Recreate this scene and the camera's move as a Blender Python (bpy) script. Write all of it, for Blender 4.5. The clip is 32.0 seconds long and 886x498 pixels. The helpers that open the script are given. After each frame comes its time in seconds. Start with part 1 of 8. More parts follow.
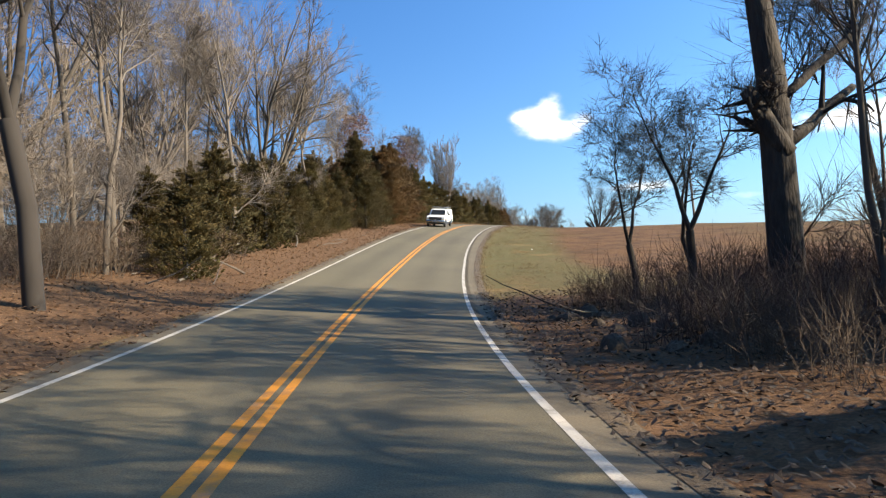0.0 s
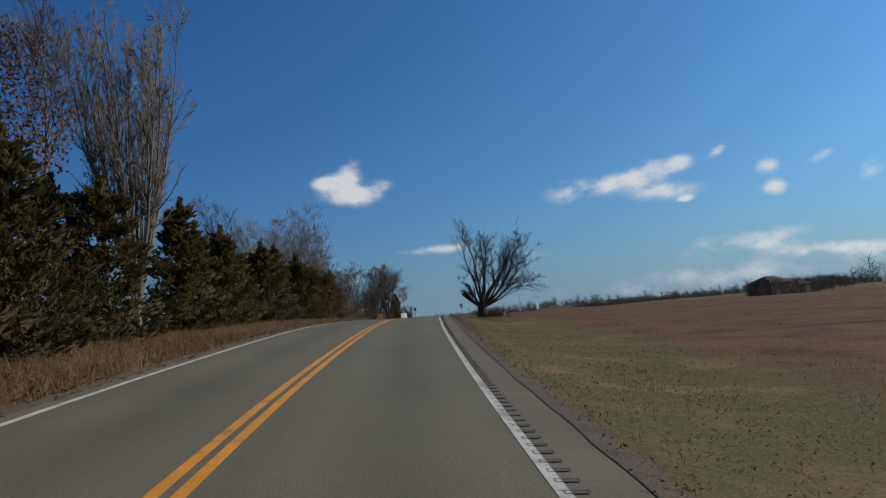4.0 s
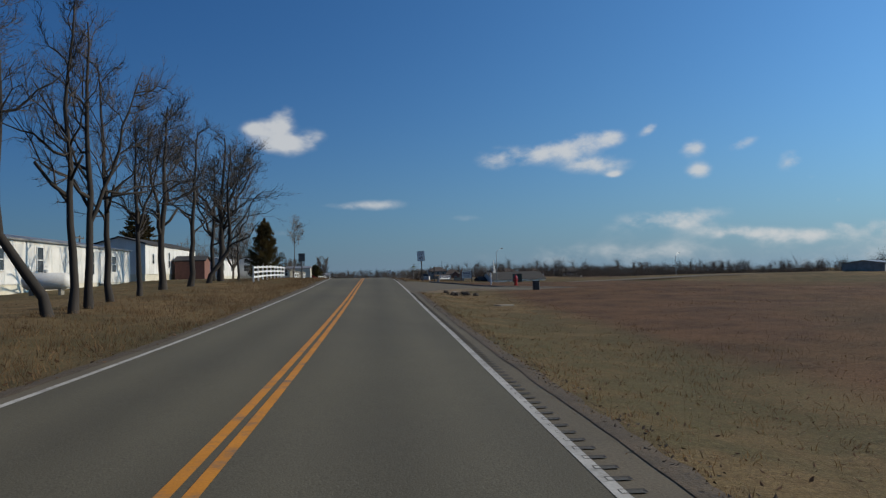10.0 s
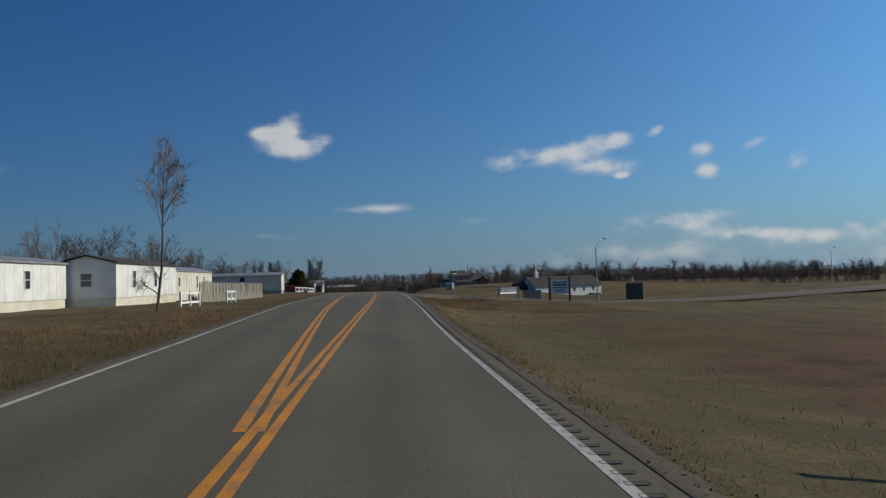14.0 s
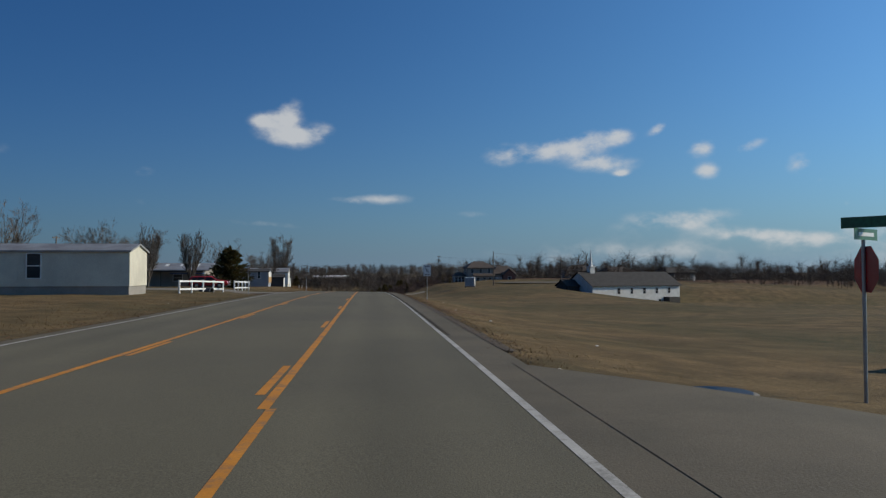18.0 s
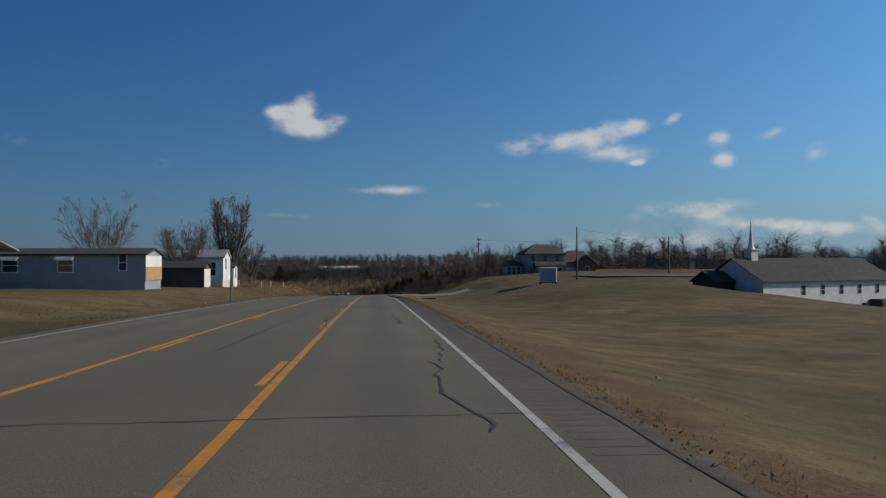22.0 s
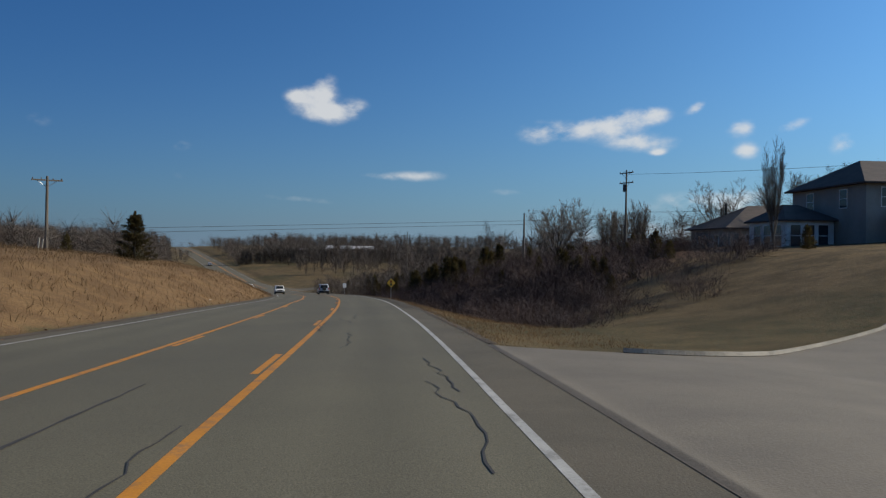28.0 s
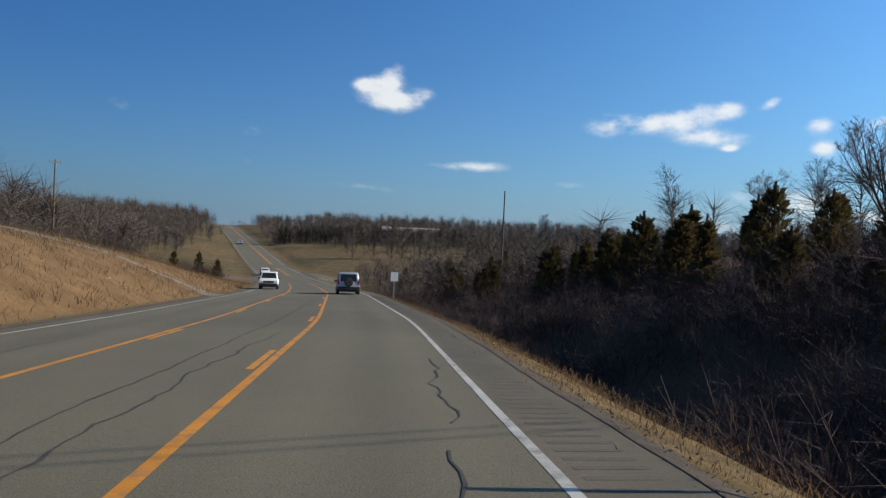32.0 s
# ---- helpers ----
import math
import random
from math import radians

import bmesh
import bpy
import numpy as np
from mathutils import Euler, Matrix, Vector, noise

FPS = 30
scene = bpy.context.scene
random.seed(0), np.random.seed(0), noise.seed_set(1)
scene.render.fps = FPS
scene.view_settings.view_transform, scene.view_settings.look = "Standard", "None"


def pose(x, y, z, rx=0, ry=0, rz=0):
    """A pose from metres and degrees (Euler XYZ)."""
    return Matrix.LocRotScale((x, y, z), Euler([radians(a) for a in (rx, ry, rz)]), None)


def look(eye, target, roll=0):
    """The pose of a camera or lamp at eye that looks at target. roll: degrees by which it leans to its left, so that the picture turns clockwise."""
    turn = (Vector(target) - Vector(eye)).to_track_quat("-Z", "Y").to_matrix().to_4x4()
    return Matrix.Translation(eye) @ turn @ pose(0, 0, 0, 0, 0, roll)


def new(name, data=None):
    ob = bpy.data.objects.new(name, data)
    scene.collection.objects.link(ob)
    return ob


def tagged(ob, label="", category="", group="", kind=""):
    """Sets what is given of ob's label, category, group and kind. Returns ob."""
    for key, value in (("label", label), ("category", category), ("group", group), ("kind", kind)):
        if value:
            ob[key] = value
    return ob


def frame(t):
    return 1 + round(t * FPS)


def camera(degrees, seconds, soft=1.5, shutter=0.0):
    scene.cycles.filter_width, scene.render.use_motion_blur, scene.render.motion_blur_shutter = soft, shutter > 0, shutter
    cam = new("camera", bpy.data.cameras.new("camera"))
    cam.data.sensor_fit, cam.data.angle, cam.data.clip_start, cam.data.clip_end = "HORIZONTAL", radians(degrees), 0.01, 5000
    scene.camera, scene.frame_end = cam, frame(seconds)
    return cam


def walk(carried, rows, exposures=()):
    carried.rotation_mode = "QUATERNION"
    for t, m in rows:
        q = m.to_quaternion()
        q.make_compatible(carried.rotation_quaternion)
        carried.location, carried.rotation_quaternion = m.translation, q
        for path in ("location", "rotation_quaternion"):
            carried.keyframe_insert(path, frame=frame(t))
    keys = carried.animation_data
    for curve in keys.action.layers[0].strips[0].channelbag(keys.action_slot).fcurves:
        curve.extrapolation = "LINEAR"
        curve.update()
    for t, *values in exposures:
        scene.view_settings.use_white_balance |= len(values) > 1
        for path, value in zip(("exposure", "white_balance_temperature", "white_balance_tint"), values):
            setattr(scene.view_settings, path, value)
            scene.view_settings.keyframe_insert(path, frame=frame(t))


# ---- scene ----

# ================= camera and its drive =================
cam = camera(61.2, 32.0, soft=1.3)
ROWS = [
(0, 0.00, 0.00, 0.00, 0.23, 1.43, -2.32), (0.5, -0.65, 9.36, 0.09, -2.04, 3.33, -2.70),
(1, -0.92, 18.72, 0.46, -4.43, 4.79, -4.10), (1.5, -0.84, 28.07, 1.09, -6.41, 6.22, -4.97),
(2, -0.45, 37.37, 1.92, -8.32, 7.25, -5.63), (2.5, 0.23, 46.62, 2.88, -10.07, 7.72, -5.93),
(3, 1.18, 55.82, 3.85, -11.64, 7.40, -6.12), (3.5, 2.35, 65.00, 4.74, -12.85, 6.75, -5.66),
(4, 3.79, 74.14, 5.47, -14.99, 5.41, -5.20), (4.5, 5.54, 83.25, 6.00, -16.66, 4.44, -4.80),
(5, 7.49, 92.33, 6.42, -17.38, 4.12, -4.42), (5.5, 9.51, 101.40, 6.81, -17.60, 4.05, -3.96),
(6, 11.64, 110.46, 7.11, -18.67, 3.09, -3.20), (6.5, 13.94, 119.50, 7.27, -19.64, 2.50, -2.83),
(7, 16.37, 128.52, 7.34, -20.27, 2.02, -2.59), (7.5, 18.88, 137.53, 7.34, -20.53, 1.67, -2.20),
(8, 21.41, 146.53, 7.27, -20.57, 1.38, -1.28), (8.5, 23.95, 155.54, 7.16, -20.43, 1.10, -0.80),
(9, 26.46, 164.55, 6.99, -20.41, 0.83, -1.07), (9.5, 28.98, 173.56, 6.84, -20.45, 1.21, -1.10),
(10, 31.49, 182.57, 6.78, -20.30, 1.97, -1.28), (10.5, 33.98, 191.59, 6.82, -20.20, 2.43, -1.32),
(11, 36.45, 200.59, 6.93, -20.15, 2.78, -1.24), (11.5, 38.92, 209.59, 7.08, -20.12, 3.00, -1.70),
(12, 41.36, 218.59, 7.28, -19.87, 3.22, -1.58), (12.5, 43.76, 227.59, 7.49, -19.74, 3.31, -1.39),
(13, 46.16, 236.59, 7.71, -19.71, 3.24, -1.27), (13.5, 48.56, 245.59, 7.92, -19.84, 3.22, -1.68),
(14, 50.96, 254.60, 8.05, -19.68, 2.21, -1.75), (14.5, 53.35, 263.61, 8.05, -19.69, 1.54, -1.64),
(15, 55.77, 272.63, 8.00, -19.99, 1.70, -1.43), (15.5, 58.25, 281.63, 8.01, -20.41, 2.30, -1.15),
(16, 60.76, 290.62, 8.05, -20.46, 2.12, -0.74), (16.5, 63.29, 299.61, 8.05, -20.53, 1.95, -0.72),
(17, 65.80, 308.61, 8.04, -20.30, 1.82, -0.56), (17.5, 68.29, 317.61, 8.00, -20.12, 1.71, -0.32),
(18, 70.74, 326.62, 7.94, -19.88, 1.64, -0.09), (18.5, 73.15, 335.63, 7.87, -19.64, 1.60, -0.04),
(19, 75.52, 344.65, 7.80, -19.37, 1.63, -0.02), (19.5, 77.86, 353.68, 7.73, -19.22, 1.62, -0.03),
(20, 80.18, 362.72, 7.66, -19.15, 1.58, -0.13), (20.5, 82.48, 371.76, 7.58, -18.96, 1.58, -0.29),
(21, 84.77, 380.82, 7.50, -18.90, 1.44, -0.30), (21.5, 87.04, 389.88, 7.38, -18.80, 1.11, -0.38),
(22, 89.29, 398.94, 7.21, -18.74, 0.93, -0.21), (22.5, 91.53, 408.00, 7.01, -18.64, 0.69, -0.25),
(23, 93.76, 417.06, 6.79, -18.51, 0.58, -0.33), (23.5, 95.96, 426.11, 6.55, -18.43, 0.53, -0.54),
(24, 98.15, 435.16, 6.30, -18.32, 0.44, -0.49), (24.5, 100.32, 444.20, 6.05, -18.23, 0.42, -0.40),
(25, 102.47, 453.24, 5.78, -18.15, 0.31, -0.32), (25.5, 104.61, 462.28, 5.50, -18.07, 0.24, -0.31),
(26, 106.75, 471.32, 5.18, -18.16, -0.15, -0.20), (26.5, 108.90, 480.35, 4.80, -18.19, -0.39, -0.03),
(27, 111.05, 489.38, 4.41, -18.07, -0.30, 0.19), (27.5, 113.17, 498.43, 4.05, -17.78, -0.05, 0.46),
(28, 115.23, 507.49, 3.70, -17.40, -0.10, 0.83), (28.5, 117.23, 516.57, 3.33, -16.93, -0.17, 1.34),
(29, 119.16, 525.66, 2.94, -16.48, -0.29, 1.75), (29.5, 121.01, 534.76, 2.52, -15.97, -0.41, 1.98),
(30, 122.79, 543.87, 2.09, -15.51, -0.46, 2.07), (30.5, 124.49, 552.99, 1.65, -14.97, -0.53, 2.35),
(31, 126.09, 562.12, 1.19, -14.30, -0.74, 2.66), (31.5, 127.58, 571.27, 0.68, -13.58, -0.93, 2.81),
(32, 128.95, 580.44, 0.16, -12.75, -0.96, 2.71)
]


def aim(yaw, pitch):
    a, b = radians(yaw), radians(pitch)
    return Vector((-math.sin(a) * math.cos(b), math.cos(a) * math.cos(b), math.sin(b)))


PATH = [(t, look((x, y, z), Vector((x, y, z)) + aim(ya, pi), ro)) for t, x, y, z, ya, pi, ro in ROWS]
walk(cam, PATH, [(0.0, 1.60, 7300, 10), (0.6, 1.05, 6900, 10), (1.2, 0.42, 6400, 8), (3.5, 0.02, 6350, 8), (6.0, -0.08, 6350, 8), (8.2, -0.08, 6350, 8), (9.0, 0.27, 6450, 9), (9.7, -0.08, 6350, 8), (10.5, -0.26, 6350, 8), (24.0, -0.28, 6350, 8), (26.0, -0.13, 6400, 8), (29.0, 0.12, 6400, 8), (32.0, 0.42, 6400, 8)])

# ================= world, sun =================
SUN_EL, SUN_AZ = 29.0, 101.0        # azimuth from +y towards +x
world = bpy.data.worlds.new("sky")
scene.world = world
world.use_nodes = True
wn, wl = world.node_tree.nodes, world.node_tree.links
wn.clear()
w_out = wn.new("ShaderNodeOutputWorld")
w_bg = wn.new("ShaderNodeBackground")
sky = wn.new("ShaderNodeTexSky")
sky.sky_type = "NISHITA"
sky.sun_disc = False
sky.sun_elevation, sky.sun_rotation = radians(SUN_EL), radians(SUN_AZ)
sky.air_density, sky.dust_density, sky.ozone_density = 1.0, 1.6, 2.0
w_bg.inputs["Strength"].default_value = 0.076
wl.new(w_bg.outputs[0], w_out.inputs[0])


def wmath(op, a, b=None, c=None):
    n = wn.new("ShaderNodeMath")
    n.operation = op
    for i, v in enumerate((a, b, c)):
        if v is None:
            continue
        if isinstance(v, (int, float)):
            n.inputs[i].default_value = v
        else:
            wl.new(v, n.inputs[i])
    return n.outputs[0]


w_co = wn.new("ShaderNodeTexCoord")
w_sep = wn.new("ShaderNodeSeparateXYZ")
wl.new(w_co.outputs["Generated"], w_sep.inputs[0])
w_az = wmath("MULTIPLY", wmath("ARCTAN2", w_sep.outputs[0], w_sep.outputs[1]), 57.2958)
w_el = wmath("MULTIPLY", wmath("ARCSINE", w_sep.outputs[2]), 57.2958)
# fair-weather clouds: azimuth, elevation, half width, half height, tilt in degrees, density
CLOUDS = [(6.9, 10.7, 1.25, 0.95, 0, .85), (8.3, 11.7, .85, 1.0, 0, .95), (10.4, 10.4, 1.15, 0.65, 0, .8), (8.6, 9.9, 1.25, 0.75, 0, .9), (6.2, 11.1, 0.8, 0.5, 0, 0.4),
          (24.8, 8.8, 1.5, 0.74, 8, 1.0), (27.8, 9.0, 2.0, 0.69, 8, 0.8), (30.8, 9.6, 2.0, 0.87, 10, 0.85), (33.1, 9.8, 1.0, 0.52, 10, 0.8), (31.9, 8.0, 2.1, 0.61, 0, 1.0), (33.3, 7.2, 0.5, 0.22, 0, 0.6),
          (36.1, 10.4, 0.9, 0.35, 30, 0.75), (39.1, 8.8, 1.0, 0.56, 12, 0.85), (42.0, 8.7, 1.2, 0.39, 20, 0.75), (39.3, 7.1, 0.8, 0.52, 5, 0.85), (45.5, 7.4, 0.8, 0.65, 35, 0.85), (46.7, 6.1, 0.5, 0.2, 5, 0.5),
          (37.1, 3.7, 3.3, 0.69, 3, 0.95), (41.6, 2.6, 2.0, 0.39, -3, 0.8), (45.8, 2.2, 2.3, 0.43, -3, 0.8), (48.5, 2.7, 0.6, 0.35, 0, 0.7), (52.0, 2.6, 3.0, 0.7, 0, 0.6), (15.1, 5.4, 2.8, 0.42, 2, 0.46), (12.5, 5.4, 1.3, 0.26, 0, 0.4),
          (-2.1, 7.1, 0.9, 0.5, 0, 0.42), (-2.4, 4.8, 0.9, 0.43, 0, 0.38), (-11.2, 8.3, 1.0, 0.6, 0, 0.4), (48.2, 4.5, 0.3, 0.22, 0, 0.5), (6.2, 3.5, 2.9, 0.3, -4, 0.38), (22.0, 4.3, 1.4, 0.28, 0, 0.36),
          (30.0, 1.2, 7.0, 1.0, 0, 0.34), (46.0, 1.0, 12.0, 1.5, 0, 0.42)]
w_puff = wn.new("ShaderNodeTexNoise")
w_puff.inputs["Scale"].default_value, w_puff.inputs["Detail"].default_value = 17.0, 6.0
w_puff.inputs["Roughness"].default_value = 0.55
w_flat = wn.new("ShaderNodeMapping")
w_flat.inputs["Scale"].default_value = (1.0, 1.0, 1.7)
wl.new(w_co.outputs["Generated"], w_flat.inputs[0])
wl.new(w_flat.outputs[0], w_puff.inputs["Vector"])
w_rag = wmath("SUBTRACT", w_puff.outputs[0], 0.5)
w_all = None
for az, el, wid, hei, tilt, dens in CLOUDS:
    dx, dy = wmath("SUBTRACT", w_az, az), wmath("SUBTRACT", w_el, el)
    c, q = math.cos(radians(tilt)), math.sin(radians(tilt))
    a = wmath("ADD", wmath("MULTIPLY", dx, c / wid), wmath("MULTIPLY", dy, q / wid))
    b = wmath("SUBTRACT", wmath("MULTIPLY", dy, c / hei), wmath("MULTIPLY", dx, q / hei))
    m = wmath("MULTIPLY", wmath("POWER", 2.7183, wmath("MULTIPLY", wmath("ADD", wmath("MULTIPLY", a, a), wmath("MULTIPLY", b, b)), -0.85)), dens)
    w_all = m if w_all is None else wmath("ADD", w_all, m)
w_edge = wn.new("ShaderNodeMapRange")
w_edge.interpolation_type = "SMOOTHSTEP"
w_edge.inputs[1].default_value, w_edge.inputs[2].default_value = 0.18, 1.25
wl.new(wmath("ADD", w_all, wmath("MULTIPLY", wmath("MULTIPLY", w_rag, 5.0), wmath("MINIMUM", w_all, 0.75))), w_edge.inputs[0])
w_soft = wmath("MULTIPLY", w_edge.outputs[0], 0.83)
w_mix = wn.new("ShaderNodeMix")
w_mix.data_type = "RGBA"
wl.new(w_soft, w_mix.inputs["Factor"])
w_tint = wn.new("ShaderNodeMix")
w_tint.data_type, w_tint.blend_type = "RGBA", "MULTIPLY"
w_tint.inputs["Factor"].default_value = 1.0
wl.new(sky.outputs[0], w_tint.inputs[6])
# the air glows more towards the sun, and pale haze lies along the horizon
SUN_DIR = (math.sin(radians(SUN_AZ)) * math.cos(radians(SUN_EL)), math.cos(radians(SUN_AZ)) * math.cos(radians(SUN_EL)), math.sin(radians(SUN_EL)))
w_dot = wn.new("ShaderNodeVectorMath")
w_dot.operation = "DOT_PRODUCT"
wl.new(w_co.outputs["Generated"], w_dot.inputs[0])
w_dot.inputs[1].default_value = SUN_DIR
w_glow = wn.new("ShaderNodeMapRange")
w_glow.inputs[1].default_value, w_glow.inputs[2].default_value, w_glow.inputs[3].default_value, w_glow.inputs[4].default_value = -0.4, 0.65, 0.58, 1.34
wl.new(w_dot.outputs["Value"], w_glow.inputs[0])
# deeper blue away from the sun
w_hue = wn.new("ShaderNodeMix")
w_hue.data_type = "RGBA"
w_side = wn.new("ShaderNodeMapRange")
w_side.inputs[1].default_value, w_side.inputs[2].default_value = -0.25, 0.45
wl.new(w_dot.outputs["Value"], w_side.inputs[0])
wl.new(w_side.outputs[0], w_hue.inputs["Factor"])
w_hue.inputs[6].default_value, w_hue.inputs[7].default_value = (0.32, 0.79, 1.40, 1), (0.43, 0.86, 1.29, 1)
wl.new(w_hue.outputs[2], w_tint.inputs[7])
w_scale = wn.new("ShaderNodeVectorMath")
w_scale.operation = "SCALE"
wl.new(w_tint.outputs[2], w_scale.inputs[0])
wl.new(w_glow.outputs[0], w_scale.inputs["Scale"])
w_haze = wn.new("ShaderNodeMix")
w_haze.data_type = "RGBA"
w_low = wmath("POWER", 2.7183, wmath("MULTIPLY", wmath("ABSOLUTE", w_el), -0.19))
wl.new(wmath("MULTIPLY", w_low, wmath("MULTIPLY", w_glow.outputs[0], 0.55)), w_haze.inputs["Factor"])
wl.new(w_scale.outputs[0], w_haze.inputs[6])
w_haze.inputs[7].default_value = (4.4, 6.0, 7.9, 1)
wl.new(w_haze.outputs[2], w_mix.inputs[6])
w_mix.inputs[7].default_value = (9.4, 9.3, 9.2, 1)
wl.new(w_mix.outputs[2], w_bg.inputs[0])

sun = new("sun", bpy.data.lights.new("sun", "SUN"))
sun.data.energy, sun.data.angle, sun.data.color = 4.95, radians(0.53), (1.0, 0.87, 0.69)
_s = Vector((math.sin(radians(SUN_AZ)) * math.cos(radians(SUN_EL)), math.cos(radians(SUN_AZ)) * math.cos(radians(SUN_EL)), math.sin(radians(SUN_EL))))
sun.matrix_world = look(_s * 50, (0, 0, 0))

# ================= materials =================
def tint(c, k):
    return (c[0] * k, c[1] * k, c[2] * k, 1)


def surface(name, base, rough=0.8, alt=None, scale=3.0, fine=40.0, bump=0.15, metal=0.0, spread=0.25, per_object=0.0, coords="Object", stretch=(1, 1, 1), dist=0.02):
    """A procedural surface: base and alt colours mixed by coarse noise, value varied by fine noise, with a bump."""
    m = bpy.data.materials.new(name)
    m.use_nodes = True
    n, l = m.node_tree.nodes, m.node_tree.links
    b = n["Principled BSDF"]
    b.inputs["Roughness"].default_value, b.inputs["Metallic"].default_value = rough, metal
    tc = n.new("ShaderNodeTexCoord")
    mp = n.new("ShaderNodeMapping")
    mp.inputs["Scale"].default_value = stretch
    if coords == "World":
        gp = n.new("ShaderNodeNewGeometry")
        l.new(gp.outputs["Position"], mp.inputs[0])
    else:
        l.new(tc.outputs[coords], mp.inputs[0])
    co = n.new("ShaderNodeTexNoise")
    co.inputs["Scale"].default_value, co.inputs["Detail"].default_value, co.inputs["Roughness"].default_value = scale, 6.0, 0.6
    fi = n.new("ShaderNodeTexNoise")
    fi.inputs["Scale"].default_value, fi.inputs["Detail"].default_value = fine, 4.0
    l.new(mp.outputs[0], co.inputs["Vector"])
    l.new(mp.outputs[0], fi.inputs["Vector"])
    ra = n.new("ShaderNodeMapRange")
    ra.inputs[1].default_value, ra.inputs[2].default_value = 0.38, 0.64
    l.new(co.outputs[0], ra.inputs[0])
    mx = n.new("ShaderNodeMix")
    mx.data_type = "RGBA"
    l.new(ra.outputs[0], mx.inputs["Factor"])
    mx.inputs[6].default_value = (*base, 1)
    mx.inputs[7].default_value = (*(alt or [v * 0.75 for v in base]), 1)
    va = n.new("ShaderNodeMapRange")
    va.inputs[1].default_value, va.inputs[2].default_value = 0.3, 0.7
    va.inputs[3].default_value, va.inputs[4].default_value = 1 - spread, 1 + spread
    l.new(fi.outputs[0], va.inputs[0])
    last = va.outputs[0]
    if per_object:
        oi = n.new("ShaderNodeObjectInfo")
        pr = n.new("ShaderNodeMapRange")
        pr.inputs[3].default_value, pr.inputs[4].default_value = 1 - per_object, 1 + per_object
        l.new(oi.outputs["Random"], pr.inputs[0])
        mu = n.new("ShaderNodeMath")
        mu.operation = "MULTIPLY"
        l.new(last, mu.inputs[0])
        l.new(pr.outputs[0], mu.inputs[1])
        last = mu.outputs[0]
    sc = n.new("ShaderNodeVectorMath")
    sc.operation = "SCALE"
    l.new(mx.outputs[2], sc.inputs[0])
    l.new(last, sc.inputs["Scale"])
    l.new(sc.outputs[0], b.inputs["Base Color"])
    if bump:
        bu = n.new("ShaderNodeBump")
        bu.inputs["Strength"].default_value, bu.inputs["Distance"].default_value = bump, dist
        l.new(fi.outputs[0], bu.inputs["Height"])
        l.new(bu.outputs[0], b.inputs["Normal"])
    return m


M_ASPHALT = surface("asphalt", (0.092, 0.081, 0.053), 0.85, (0.075, 0.066, 0.045), 0.12, 60, 0.35, spread=0.30, coords="World", dist=0.01)
M_ASPHALT.node_tree.nodes["Principled BSDF"].inputs["Specular IOR Level"].default_value = 0.3
M_SHOULDER = surface("shoulder asphalt", (0.118, 0.099, 0.071), 0.9, (0.094, 0.081, 0.059), 0.5, 45, 0.3, spread=0.16, coords="World", dist=0.015)
M_SHOULDER.node_tree.nodes["Principled BSDF"].inputs["Specular IOR Level"].default_value = 0.2
M_CONCRETE = surface("concrete", (0.150, 0.124, 0.090), 0.9, (0.122, 0.101, 0.074), 0.6, 30, 0.25, spread=0.1, coords="World")
M_GRAVEL = surface("gravel", (0.173, 0.151, 0.122), 0.95, (0.115, 0.101, 0.079), 0.8, 26, 0.8, spread=0.35, coords="World")
M_KERB = surface("weathered kerb", (0.216, 0.194, 0.158), 0.9, (0.144, 0.130, 0.108), 1.2, 30, 0.3, coords="World")
M_SEAL = surface("crack sealer", (0.026, 0.024, 0.022), 0.85, (0.040, 0.036, 0.032), 2.0, 40, 0.2, coords="World")
M_BARK = surface("bark", (0.079, 0.064, 0.051), 0.95, (0.124, 0.105, 0.086), 2.0, 14, 0.9, per_object=0.25, stretch=(1, 1, 0.25), dist=0.04)
M_BARK_DARK = surface("dark bark", (0.021, 0.017, 0.014), 0.95, (0.038, 0.031, 0.026), 2.0, 12, 1.0, stretch=(1, 1, 0.25), dist=0.05)
M_BARK_OLD = surface("old furrowed bark", (0.026, 0.022, 0.018), 0.95, (0.048, 0.040, 0.034), 1.6, 10, 1.0, stretch=(1, 1, 0.22), dist=0.06)
M_TWIG = surface("twigs", (0.105, 0.085, 0.069), 0.95, (0.148, 0.121, 0.098), 1.0, 10, 0, per_object=0.25)
M_TWIG_DARK = surface("dark twigs", (0.043, 0.035, 0.030), 0.95, (0.068, 0.055, 0.046), 1.0, 10, 0)
M_FAR = surface("far bare woods", (0.093, 0.070, 0.055), 0.95, (0.059, 0.048, 0.040), 0.03, 4, 0, spread=0.3, coords="World")
M_BRUSH = surface("dry brush", (0.090, 0.063, 0.042), 0.95, (0.050, 0.037, 0.029), 0.8, 8, 0, per_object=0.3)
M_BRUSH_RED = surface("reddish brush", (0.061, 0.036, 0.029), 0.95, (0.035, 0.024, 0.022), 0.8, 8, 0, per_object=0.3)
M_CEDAR = surface("cedar foliage", (0.064, 0.056, 0.018), 0.95, (0.088, 0.056, 0.022), 0.9, 6, 0, spread=0.4, per_object=0.25)
M_CEDAR_BROWN = surface("bronzed cedar foliage", (0.130, 0.070, 0.028), 0.9, (0.055, 0.045, 0.020), 0.8, 6, 0, spread=0.4, per_object=0.2)
M_HOLLY = surface("evergreen leaves", (0.040, 0.045, 0.016), 0.6, (0.076, 0.068, 0.022), 0.9, 6, 0, spread=0.4)
